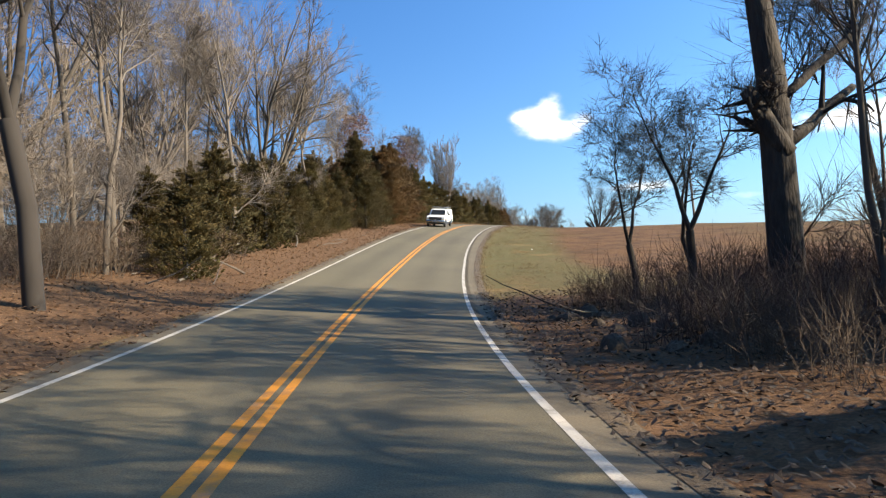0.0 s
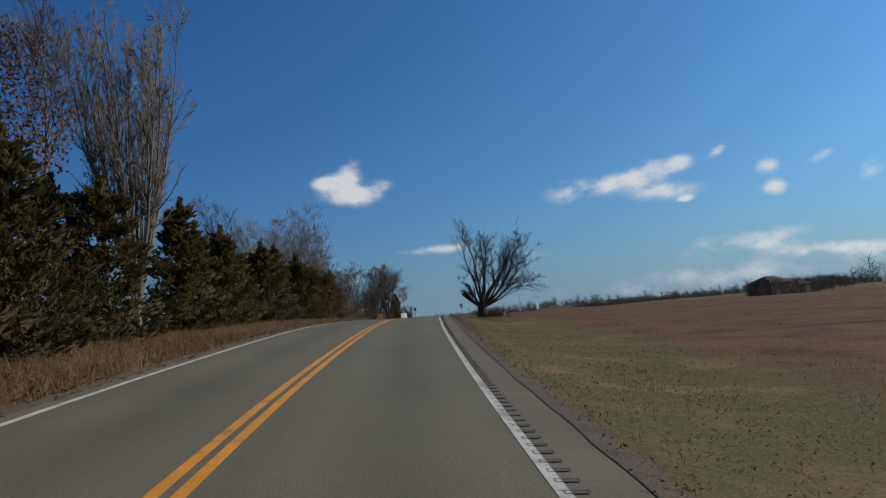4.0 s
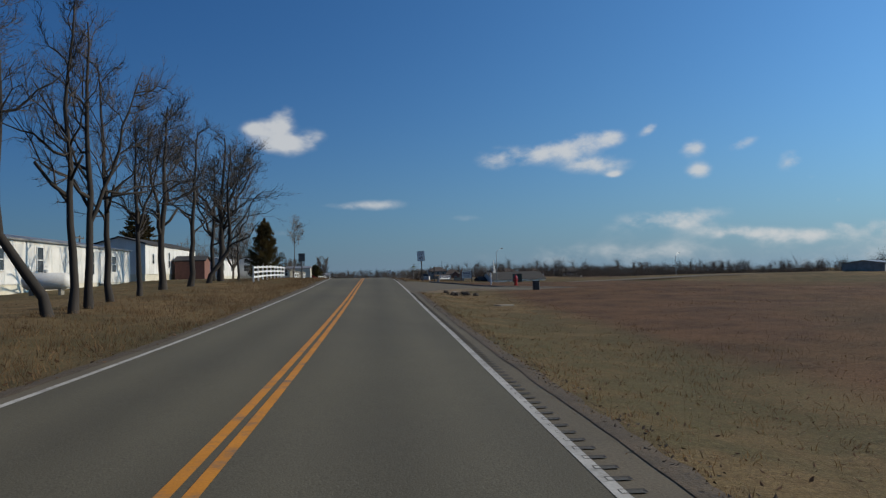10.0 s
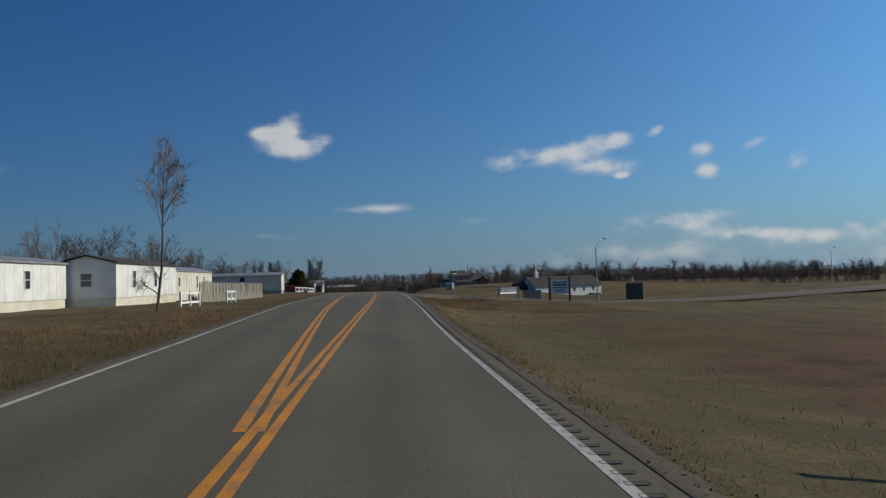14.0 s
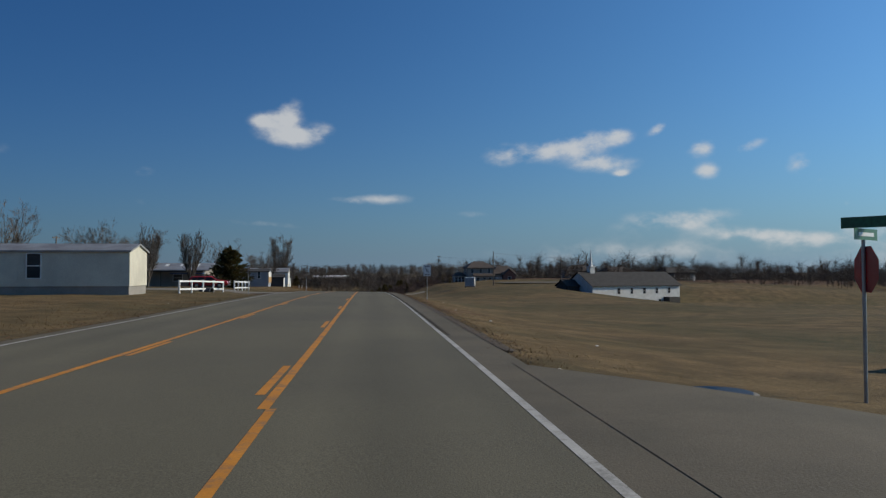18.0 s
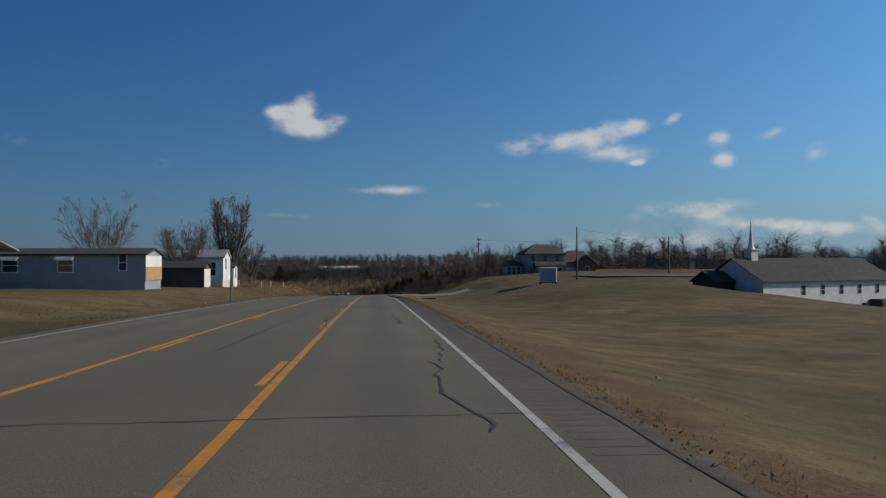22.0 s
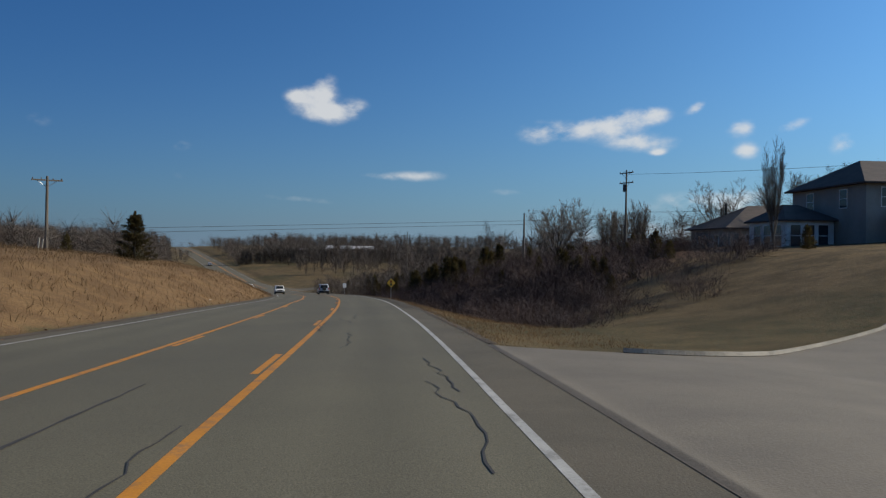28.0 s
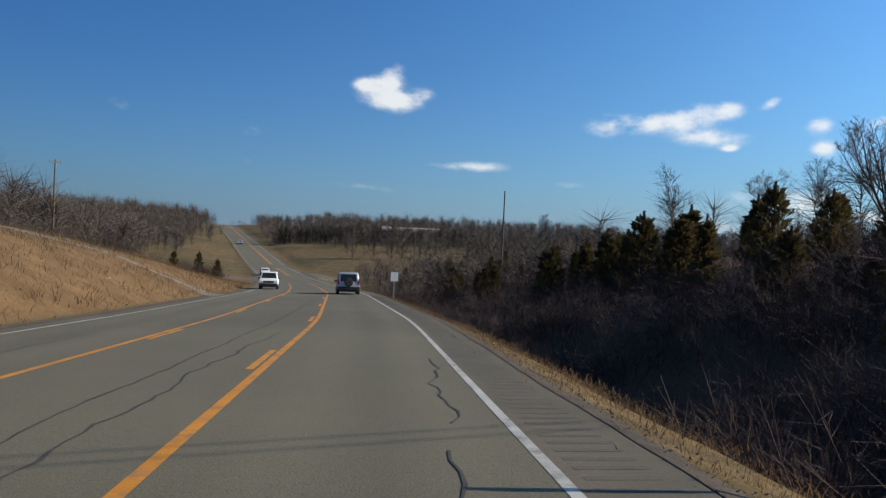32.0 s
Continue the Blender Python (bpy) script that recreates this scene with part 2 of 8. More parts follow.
M_OAKLEAF = surface("dead oak leaves", (0.158, 0.068, 0.036), 0.9, (0.101, 0.050, 0.029), 1.0, 8, 0, spread=0.4)


def leafy_light(m, share):
    """Thin leaves: part of the light passes through."""
    n, l = m.node_tree.nodes, m.node_tree.links
    b = n["Principled BSDF"]
    tr, mx = n.new("ShaderNodeBsdfTranslucent"), n.new("ShaderNodeMixShader")
    l.new(b.inputs["Base Color"].links[0].from_socket, tr.inputs[0])
    mx.inputs[0].default_value = share
    l.new(b.outputs[0], mx.inputs[1])
    l.new(tr.outputs[0], mx.inputs[2])
    l.new(mx.outputs[0], n["Material Output"].inputs[0])


for m in (M_CEDAR, M_CEDAR_BROWN, M_HOLLY, M_OAKLEAF):
    leafy_light(m, 0.4)
M_LEAF = surface("fallen leaves", (0.216, 0.133, 0.072), 0.9, (0.122, 0.072, 0.043), 1.2, 9, 0, spread=0.5, coords="World")
M_STRAW = surface("dry grass", (0.242, 0.179, 0.099), 0.95, (0.158, 0.108, 0.058), 0.25, 3, 0, spread=0.35, coords="World")
M_SEDGE = surface("tan sedge grass", (0.323, 0.207, 0.100), 0.95, (0.216, 0.130, 0.061), 0.25, 3, 0, spread=0.3, coords="World")
M_RUST = surface("russet field grass", (0.169, 0.107, 0.061), 0.95, (0.119, 0.072, 0.043), 0.15, 3, 0, spread=0.35, coords="World")
M_VERGE = surface("verge grass", (0.144, 0.133, 0.054), 0.95, (0.194, 0.151, 0.079), 0.5, 4, 0, spread=0.35, coords="World")
M_WHITE = surface("white paint", (0.634, 0.625, 0.598), 0.6, (0.526, 0.517, 0.483), 0.8, 12, 0.05, spread=0.06)
M_VINYL = surface("white vinyl", (0.704, 0.704, 0.686), 0.4, (0.634, 0.634, 0.607), 0.9, 14, 0.0, spread=0.05)
M_CREAM = surface("cream siding", (0.570, 0.536, 0.432), 0.55, (0.461, 0.428, 0.346), 0.5, 10, 0.05, spread=0.07)
M_GREY_SIDE = surface("grey siding", (0.257, 0.272, 0.295), 0.6, (0.205, 0.220, 0.242), 0.5, 10, 0.05, spread=0.07)
M_TAN_SIDE = surface("tan siding", (0.268, 0.246, 0.216), 0.7, (0.209, 0.194, 0.169), 0.5, 10, 0.05, spread=0.08)
M_DARK_SIDE = surface("brown siding", (0.061, 0.054, 0.048), 0.85, (0.043, 0.038, 0.034), 0.6, 10, 0.1, spread=0.12)
M_ROOF = surface("grey shingles", (0.036, 0.033, 0.032), 0.95, (0.024, 0.023, 0.022), 1.0, 24, 0.4, spread=0.2)
M_ROOF_BROWN = surface("brown shingles", (0.076, 0.056, 0.046), 0.95, (0.052, 0.040, 0.033), 1.0, 24, 0.4, spread=0.2)
M_ROOF_METAL = surface("galvanised roof", (0.323, 0.323, 0.315), 0.45, (0.216, 0.202, 0.187), 0.7, 9, 0.05, metal=0.4, spread=0.1)
M_BRICK = surface("red brick", (0.173, 0.079, 0.058), 0.9, (0.130, 0.061, 0.047), 3.0, 30, 0.3, spread=0.2)
M_GLASS = surface("window glass", (0.025, 0.030, 0.035), 0.08, (0.040, 0.045, 0.050), 0.6, 3, 0.0, spread=0.1)
M_CAR_GLASS = surface("tinted car glass", (0.010, 0.012, 0.014), 0.12, (0.016, 0.018, 0.02), 0.6, 3, 0.0, spread=0.1)
M_CAR_GLASS.node_tree.nodes["Principled BSDF"].inputs["Specular IOR Level"].default_value = 0.25
M_TRIM = surface("white trim", (0.660, 0.651, 0.625), 0.5, (0.570, 0.562, 0.536), 2.0, 20, 0.0, spread=0.05)
M_FENCE_GREY = surface("weathered grey boards", (0.250, 0.228, 0.184), 0.95, (0.166, 0.144, 0.115), 2.5, 30, 0.4, per_object=0.22, stretch=(4, 4, 0.4))
M_FENCE_RED = surface("red-stained boards", (0.216, 0.076, 0.047), 0.9, (0.158, 0.058, 0.036), 2.5, 30, 0.3, per_object=0.18, stretch=(4, 4, 0.4))
M_WOOD_POLE = surface("weathered pole wood", (0.126, 0.104, 0.083), 0.95, (0.086, 0.072, 0.058), 2.0, 20, 0.5, stretch=(2, 2, 0.2))
M_GALV = surface("galvanised steel", (0.326, 0.334, 0.341), 0.42, (0.253, 0.260, 0.268), 3.0, 30, 0.0, metal=0.7, spread=0.1)
M_SIGN_BACK = surface("unpainted aluminium", (0.101, 0.104, 0.108), 0.55, (0.072, 0.076, 0.079), 2.0, 20, 0.0, metal=0.5, spread=0.08)
M_SIGN_WHITE = surface("white sign sheeting", (0.686, 0.695, 0.686), 0.4, (0.616, 0.625, 0.616), 2.0, 18, 0.0, spread=0.05)
M_SIGN_BLACK = surface("black lettering", (0.014, 0.014, 0.016), 0.5, (0.022, 0.022, 0.022), 4.0, 20, 0.0)
M_SIGN_YELLOW = surface("yellow sign sheeting", (0.704, 0.387, 0.026), 0.45, (0.616, 0.334, 0.026), 2.0, 18, 0.0, spread=0.05)
M_SIGN_GREEN = surface("green sign sheeting", (0.014, 0.122, 0.065), 0.45, (0.014, 0.094, 0.050), 2.0, 18, 0.0)
M_RED = surface("red paint", (0.323, 0.019, 0.019), 0.25, (0.250, 0.015, 0.015), 2.0, 18, 0.0, spread=0.05)
M_BLACK = surface("black plastic", (0.013, 0.013, 0.014), 0.5, (0.022, 0.022, 0.022), 3.0, 20, 0.0)
M_RUBBER = surface("tyre rubber", (0.016, 0.016, 0.016), 0.85, (0.025, 0.024, 0.022), 6.0, 40, 0.2)
M_CHROME = surface("chrome", (0.528, 0.528, 0.537), 0.2, (0.400, 0.400, 0.400), 3.0, 20, 0.0, metal=1.0, spread=0.05)
M_SILVER = surface("silver car paint", (0.42, 0.43, 0.44), 0.3, (0.34, 0.35, 0.36), 2.0, 20, 0.0, metal=0.4, spread=0.04)
M_BLUE = surface("blue plastic", (0.022, 0.072, 0.173), 0.5, (0.018, 0.058, 0.144), 2.0, 20, 0.0)
M_STONE = surface("pale stone", (0.380, 0.348, 0.293), 0.9, (0.250, 0.228, 0.191), 2.0, 12, 0.4, per_object=0.2)
M_WIRE = surface("cable", (0.022, 0.022, 0.023), 0.7, (0.029, 0.029, 0.029), 1.0, 4, 0.0)
M_PLY = surface("plywood", (0.400, 0.240, 0.104), 0.85, (0.304, 0.182, 0.076), 1.5, 14, 0.1, stretch=(1, 1, 5))


def paint(name, col):
    """Road paint, worn through to the asphalt in specks and patches."""
    m = surface(name, col, 0.7, [v * 0.82 for v in col], 1.5, 40, 0.15, spread=0.12, coords="World", dist=0.006)
    n, l = m.node_tree.nodes, m.node_tree.links
    b = n["Principled BSDF"]
    src = b.inputs["Base Color"].links[0].from_socket
    gp = n.new("ShaderNodeNewGeometry")
    no = n.new("ShaderNodeTexNoise")
    no.inputs["Scale"].default_value, no.inputs["Detail"].default_value, no.inputs["Roughness"].default_value = 2.2, 8, 0.75
    l.new(gp.outputs["Position"], no.inputs["Vector"])
    r = n.new("ShaderNodeMapRange")
    r.inputs[1].default_value, r.inputs[2].default_value = 0.50, 0.70
    l.new(no.outputs[0], r.inputs[0])
    mx = n.new("ShaderNodeMix")
    mx.data_type = "RGBA"
    l.new(r.outputs[0], mx.inputs["Factor"])
    l.new(src, mx.inputs[6])
    mx.inputs[7].default_value = (0.105, 0.095, 0.075, 1)
    l.new(mx.outputs[2], b.inputs["Base Color"])
    return m


M_LINE_WHITE = paint("white road paint", (0.40, 0.38, 0.34))
M_LINE_YELLOW = paint("yellow road paint", (0.50, 0.195, 0.008))


def ground_surface():
    """Ground cover: dry grass, russet field, leaf litter, green lawn and tan sedge, mixed by the cover attribute and noise."""
    m = bpy.data.materials.new("ground cover")
    m.use_nodes = True
    n, l = m.node_tree.nodes, m.node_tree.links
    b = n["Principled BSDF"]
    b.inputs["Roughness"].default_value = 0.95
    b.inputs["Specular IOR Level"].default_value = 0.1
    gp = n.new("ShaderNodeNewGeometry")

    def noise_tex(scale, detail=6.0, rough=0.6):
        t = n.new("ShaderNodeTexNoise")
        t.inputs["Scale"].default_value, t.inputs["Detail"].default_value, t.inputs["Roughness"].default_value = scale, detail, rough
        l.new(gp.outputs["Position"], t.inputs["Vector"])
        return t.outputs[0]

    def ramp(src, lo, hi, a=0.0, z=1.0):
        r = n.new("ShaderNodeMapRange")
        r.inputs[1].default_value, r.inputs[2].default_value, r.inputs[3].default_value, r.inputs[4].default_value = lo, hi, a, z
        l.new(src, r.inputs[0])
        return r.outputs[0]

    def mixc(f, a, z):
        x = n.new("ShaderNodeMix")
        x.data_type = "RGBA"
        l.new(f, x.inputs["Factor"])
        for i, v in ((6, a), (7, z)):
            if isinstance(v, tuple):
                x.inputs[i].default_value = (*v, 1)
            else:
                l.new(v, x.inputs[i])
        return x.outputs[2]

    def mul(a, z):
        x = n.new("ShaderNodeMath")
        x.operation = "MULTIPLY"
        x.use_clamp = True
        l.new(a, x.inputs[0])
        l.new(z, x.inputs[1])
        return x.outputs[0]

    big, mid, fine = noise_tex(0.045), noise_tex(0.5), noise_tex(7.0, 8.0, 0.7)
    at = n.new("ShaderNodeAttribute")
    at.attribute_name = "cover"
    se = n.new("ShaderNodeSeparateColor")
    l.new(at.outputs["Color"], se.inputs[0])
    dry = mixc(ramp(mid, 0.4, 0.62), (0.163, 0.112, 0.055), (0.095, 0.068, 0.034))
    dry = mixc(mul(ramp(big, 0.42, 0.6), ramp(fine, 0.4, 0.6)), dry, (0.049, 0.052, 0.024))
    rust = mixc(ramp(mid, 0.38, 0.62), (0.126, 0.071, 0.038), (0.073, 0.043, 0.025))
    rust = mixc(ramp(big, 0.5, 0.68, 0.0, 0.7), rust, (0.092, 0.068, 0.027))
    leaf = mixc(ramp(fine, 0.4, 0.6), (0.159, 0.092, 0.052), (0.070, 0.043, 0.027))
    green = mixc(ramp(mid, 0.35, 0.65), (0.074, 0.076, 0.032), (0.104, 0.083, 0.042))
    sedge = mixc(ramp(mid, 0.36, 0.62), (0.192, 0.118, 0.056), (0.130, 0.078, 0.038))

    def spread(ch):
        x = n.new("ShaderNodeMath")
        x.operation = "ADD"
        l.new(se.outputs[ch], x.inputs[0])
        l.new(ramp(mid, 0.25, 0.75, -0.32, 0.32), x.inputs[1])
        return ramp(x.outputs[0], 0.4, 0.6)

    col = mixc(spread(2), dry, sedge)
    col = mixc(spread(1), col, green)
    fld = n.new("ShaderNodeAttribute")
    fld.attribute_name = "field"
    col = mixc(ramp(fld.outputs["Fac"], 0.3, 0.7), col, rust)
    col = mixc(spread(0), col, leaf)
    sc = n.new("ShaderNodeVectorMath")
    sc.operation = "SCALE"
    l.new(col, sc.inputs[0])
    tuft = noise_tex(26.0, 4.0, 0.65)
    both = n.new("ShaderNodeMath")
    both.operation = "MULTIPLY"
    l.new(ramp(fine, 0.3, 0.7, 0.66, 1.22), both.inputs[0])
    l.new(ramp(tuft, 0.32, 0.68, 0.60, 1.36), both.inputs[1])
    l.new(both.outputs[0], sc.inputs["Scale"])
    l.new(sc.outputs[0], b.inputs["Base Color"])
    bu = n.new("ShaderNodeBump")
    bu.inputs["Strength"].default_value, bu.inputs["Distance"].default_value = 0.6, 0.08
    l.new(fine, bu.inputs["Height"])
    l.new(bu.outputs[0], b.inputs["Normal"])
    return m


M_GROUND = ground_surface()


# ================= building blocks =================
class Geo:
    """Gathers faces of one mesh."""

    def __init__(self):
        self.v, self.f = [], []

    def face(self, *pts):
        k = len(self.v)
        self.v += [tuple(p) for p in pts]
        self.f.append(tuple(range(k, k + len(pts))))
        return self

    def box(self, x0, y0, z0, x1, y1, z1, bev=0.0, m=None):
        """A box with its upright and lying edges cut by bev."""
        b = min(bev, (x1 - x0) / 2.01, (y1 - y0) / 2.01, (z1 - z0) / 2.01)
        k = len(self.v)
        if b <= 0:
            pts = [(x, y, z) for z in (z0, z1) for x, y in ((x0, y0), (x1, y0), (x1, y1), (x0, y1))]
            fs = [(3, 2, 1, 0), (4, 5, 6, 7), (0, 1, 5, 4), (1, 2, 6, 5), (2, 3, 7, 6), (3, 0, 4, 7)]
        else:
            def ring(z, i):
                return [(x0 + i + b, y0 + i, z), (x1 - i - b, y0 + i, z), (x1 - i, y0 + i + b, z), (x1 - i, y1 - i - b, z),
                        (x1 - i - b, y1 - i, z), (x0 + i + b, y1 - i, z), (x0 + i, y1 - i - b, z), (x0 + i, y0 + i + b, z)]
            pts = ring(z0, b * 0.5) + ring(z0 + b * 0.5, 0) + ring(z1 - b * 0.5, 0) + ring(z1, b * 0.5)
            fs = [tuple(reversed(range(8))), tuple(range(24, 32))]
            fs += [(r * 8 + i, r * 8 + (i + 1) % 8, r * 8 + 8 + (i + 1) % 8, r * 8 + 8 + i) for r in range(3) for i in range(8)]
        if m is not None:
            pts = [tuple(m @ Vector(p)) for p in pts]
        self.v += pts
        self.f += [tuple(k + i for i in q) for q in fs]
        return self

    def tube(self, pts, radii, sides=6, cap=True):
        k = len(self.v)
        prev = None
        n = len(pts)
        for i, p in enumerate(pts):
            p = Vector(p)
            d = (Vector(pts[min(i + 1, n - 1)]) - Vector(pts[max(i - 1, 0)]))
            d = d.normalized() if d.length > 1e-9 else Vector((0, 0, 1))
            if prev is None:
                a = d.cross(Vector((0.3, 0.9, 0.2)))
                if a.length < 0.1:
                    a = d.cross(Vector((1, 0, 0)))
            else:
                a = prev - d * prev.dot(d)
            a.normalize()
            prev = a
            c = d.cross(a)
            r = radii[i] if hasattr(radii, "__len__") else radii
            for s in range(sides):
                t = 2 * math.pi * s / sides
                q = p + a * (r * math.cos(t)) + c * (r * math.sin(t))
                self.v.append((q.x, q.y, q.z))
        for i in range(n - 1):
            for s in range(sides):
                self.f.append((k + i * sides + s, k + i * sides + (s + 1) % sides, k + (i + 1) * sides + (s + 1) % sides, k + (i + 1) * sides + s))
        if cap and sides > 2:
            self.f.append(tuple(k + s for s in reversed(range(sides))))
            self.f.append(tuple(k + (n - 1) * sides + s for s in range(sides)))
        return self

    def prism(self, outline, depth, m=None):
        """An outline in x, z pushed along y by depth."""
        k, n = len(self.v), len(outline)
        pts = [(x, 0, z) for x, z in outline] + [(x, depth, z) for x, z in outline]
        if m is not None:
            pts = [tuple(m @ Vector(p)) for p in pts]
        self.v += pts
        self.f.append(tuple(k + i for i in range(n)))
        self.f.append(tuple(k + n + i for i in reversed(range(n))))
        self.f += [(k + (i + 1) % n, k + i, k + n + i, k + n + (i + 1) % n) for i in range(n)]
        return self

    def mesh(self, name, mat):
        me = bpy.data.meshes.new(name)
        me.from_pydata(self.v, [], self.f)
        me.materials.append(mat)
        return me

    def make(self, name, mat, parent=None, label="", smooth=False):
        me = self.mesh(name, mat)
        if smooth:
            me.shade_smooth()
        ob = new(name, me)
        if parent is not None:
            ob.parent = parent
        if label:
            ob["label"] = label
        return ob


def shared(name, me, parent, m=None):
    """A part on a mesh that alike parts share."""
    ob = new(name, me)
    ob.parent = parent
    if m is not None:
        ob.matrix_basis = m
    return ob


def thing(name, label, category, place, turn=0.0, group=""):
    """An empty at the base of a thing, that carries its parts."""
    ob = new(name)
    ob.matrix_basis = pose(*place, 0, 0, turn)
    return tagged(ob, label, category, group)


# ================= the line of the road =================
def line_of_road():
    eye = np.array([[r[1], r[2], r[3]] for r in ROWS])
    ahead = []
    bank = []
    for (t, m), r in zip(PATH, ROWS):
        right, up, back = m.to_3x3().col
        d = -back - 0.0836 * right - 0.0358 * up
        ahead.append(d.normalized())
        bank.append(radians(r[6] + 0.4 - float(np.interp(r[2], [300, 400, 500, 560, 640], [0, 0.6, 1.0, 1.9, 2.1]))))
    hd = np.array([math.atan2(-d.x, d.y) for d in ahead])
    base = eye.copy()
    for i, d in enumerate(ahead):
        side = Vector((math.cos(hd[i]) * math.cos(bank[i]), math.sin(hd[i]) * math.cos(bank[i]), math.sin(bank[i])))
        base[i] -= 1.5 * np.array(side.cross(d))
    back = [(base[0][0] + math.sin(hd[0]) * k, base[0][1] - math.cos(hd[0]) * k, base[0][2] - 0.012 * k) for k in (140, 70, 35)]
    on = [(132.1, 605, -2.75), (135.2, 643, -5.0), (136.2, 672, -6.7), (136.3, 700, -8.2), (134.6, 740, -9.7), (131.2, 785, -10.0), (125.0, 850, -7.9),
          (115.5, 950, -4.2), (105.5, 1050, -0.6), (96.0, 1150, 1.4), (82.0, 1300, -3.0), (50.0, 1650, -12.0), (20.0, 2300, -10.0)]
    pts = np.array(back + [tuple(b) for b in base] + on)
    bk = np.array([bank[0]] * 3 + bank + [0.018, 0.015, 0.012, 0.01, 0.005] + [0.0] * 8)
    ys = np.arange(-140.0, 2300.0, 1.0)
    xs, zs, bs = (np.interp(ys, pts[:, 1], c) for c in (pts[:, 0], pts[:, 2], bk))
    ker = np.hanning(17)
    ker /= ker.sum()

    def smooth(a):
        p = np.concatenate([2 * a[0] - a[8:0:-1], a, 2 * a[-1] - a[-2:-10:-1]])
        return np.convolve(p, ker, "valid")

    xs, zs, bs = smooth(xs), smooth(zs), smooth(bs)
    return ys, xs, zs, np.arctan2(-np.gradient(xs, ys), np.ones_like(ys)), bs


YS, XC, ZC, HD, BK = line_of_road()


def lane(y):
    """Place, heading and bank of the driven line at station y."""
    return (np.interp(y, YS, XC), np.interp(y, YS, ZC), np.interp(y, YS, HD), np.interp(y, YS, BK))


def on_road(y, u, h=0.0):
    x, z, a, b = lane(y)
    return (float(x + u * math.cos(a)), float(y + u * math.sin(a)), float(z + u * math.tan(b) + h))


def edge_left(y):
    return np.interp(y, [-140, 45, 65, 130, 190, 258, 300, 345, 400, 450, 480, 520, 560, 640, 690, 760, 1200], [-4.55, -4.55, -4.55, -4.6, -4.6, -4.6, -7.0, -8.85, -9.0, -9.45, -9.4, -9.15, -8.8, -9.0, -9.6, -8.8, -8.8])


def edge_right(y):
    return np.interp(y, [-140, 45, 63, 80, 108, 200, 255, 300, 345, 2300], [2.06, 1.98, 1.86, 1.86, 2.02, 2.14, 2.16, 2.26, 2.55, 2.55])


# height of the ground beyond the pavement: distance out from its edge, then rows of station and heights
OUT = np.array([0, 0.5, 2.5, 6, 12, 22, 40, 75, 150, 400])
RIGHT_H = [(-140, 0, -.1, -.4, -.5, -.5, -.5, -.5, -.5, 0, 2), (10, 0, -.05, .1, .2, .0, -.3, -.3, -.8, -2, -3), (40, 0, -.1, -.3, -.5, -.7, -.9, -1.1, -2.2, -3.5, -4),
           (95, 0, -.12, -.45, -.6, -.8, -1.0, -1.7, -3.0, -4, -4), (150, 0, -.12, -.45, -.55, -.6, -.7, -1, -1.5, -2.5, -3), (218, 0, -.08, -.3, -.4, -.4, -.5, -.8, -1.8, -3, -4), (227.5, 0, -.06, -.22, -.22, -.12, -.3, -.8, -1.8, -3, -4), (230, 0, -.06, -.2, -.40, -.62, -1.2, -2.4, -4.2, -5, -5), (236.4, 0, -.06, -.2, -.40, -.62, -1.2, -2.4, -4.2, -5, -5), (238.5, 0, -.06, -.2, -.34, -.45, -.7, -1.2, -2.2, -3.5, -4), (247, 0, -.06, -.25, -.45, -.5, -.6, -1.1, -2.2, -3.5, -4),
           (270, 0, -.15, -.6, -.9, -1.0, -1.2, -1.6, -2.5, -4, -4), (335, 0, -.06, -.3, -.6, -.9, -1.7, -2.1, -1.8, -2, -4), (362, 0, -.06, -.4, -.9, -1.3, -1.6, -1.2, -.6, -1.2, -4), (385, 0, -.08, -.45, -1.1, -1.6, -2.0, -1.8, -1.6, -3, -5), (400, 0, -.1, -.5, -1.2, -1.8, -2.2, -2.4, -3, -5, -5),
           (460, 0, -.1, -.5, -1.2, -1.6, -1.6, -1.6, -4.2, -5, -5), (505, 0, -.1, -.5, -1.1, -.7, 1.3, 1.9, -3.0, -4.5, -5), (519, 0, -.04, -.12, -.25, -.25, 1.2, 2.0, 1.4, -1, -3), (535, 0, -.1, -.3, -.4, .4, 2.8, 3.5, 3.5, 1, -1),
           (565, 0, -.12, -.7, -2.6, 1.0, 4.0, 5.6, 5.6, 4, 0), (600, 0, -.12, -.9, -3.5, .5, 4.0, 6.2, 7, 6, 3), (650, 0, -.12, -.9, -3.2, -1.0, 2.0, 5.4, 8, 8, 6),
           (720, 0, -.1, -.5, -1.2, -.5, 1.0, 2, 3, 4, 4), (800, 0, -.1, -.2, .5, 1.0, 1.5, 2, 2, 3, 3), (2300, 0, -.1, -.2, 0, 0, 0, 1, 1, 2, 2)]
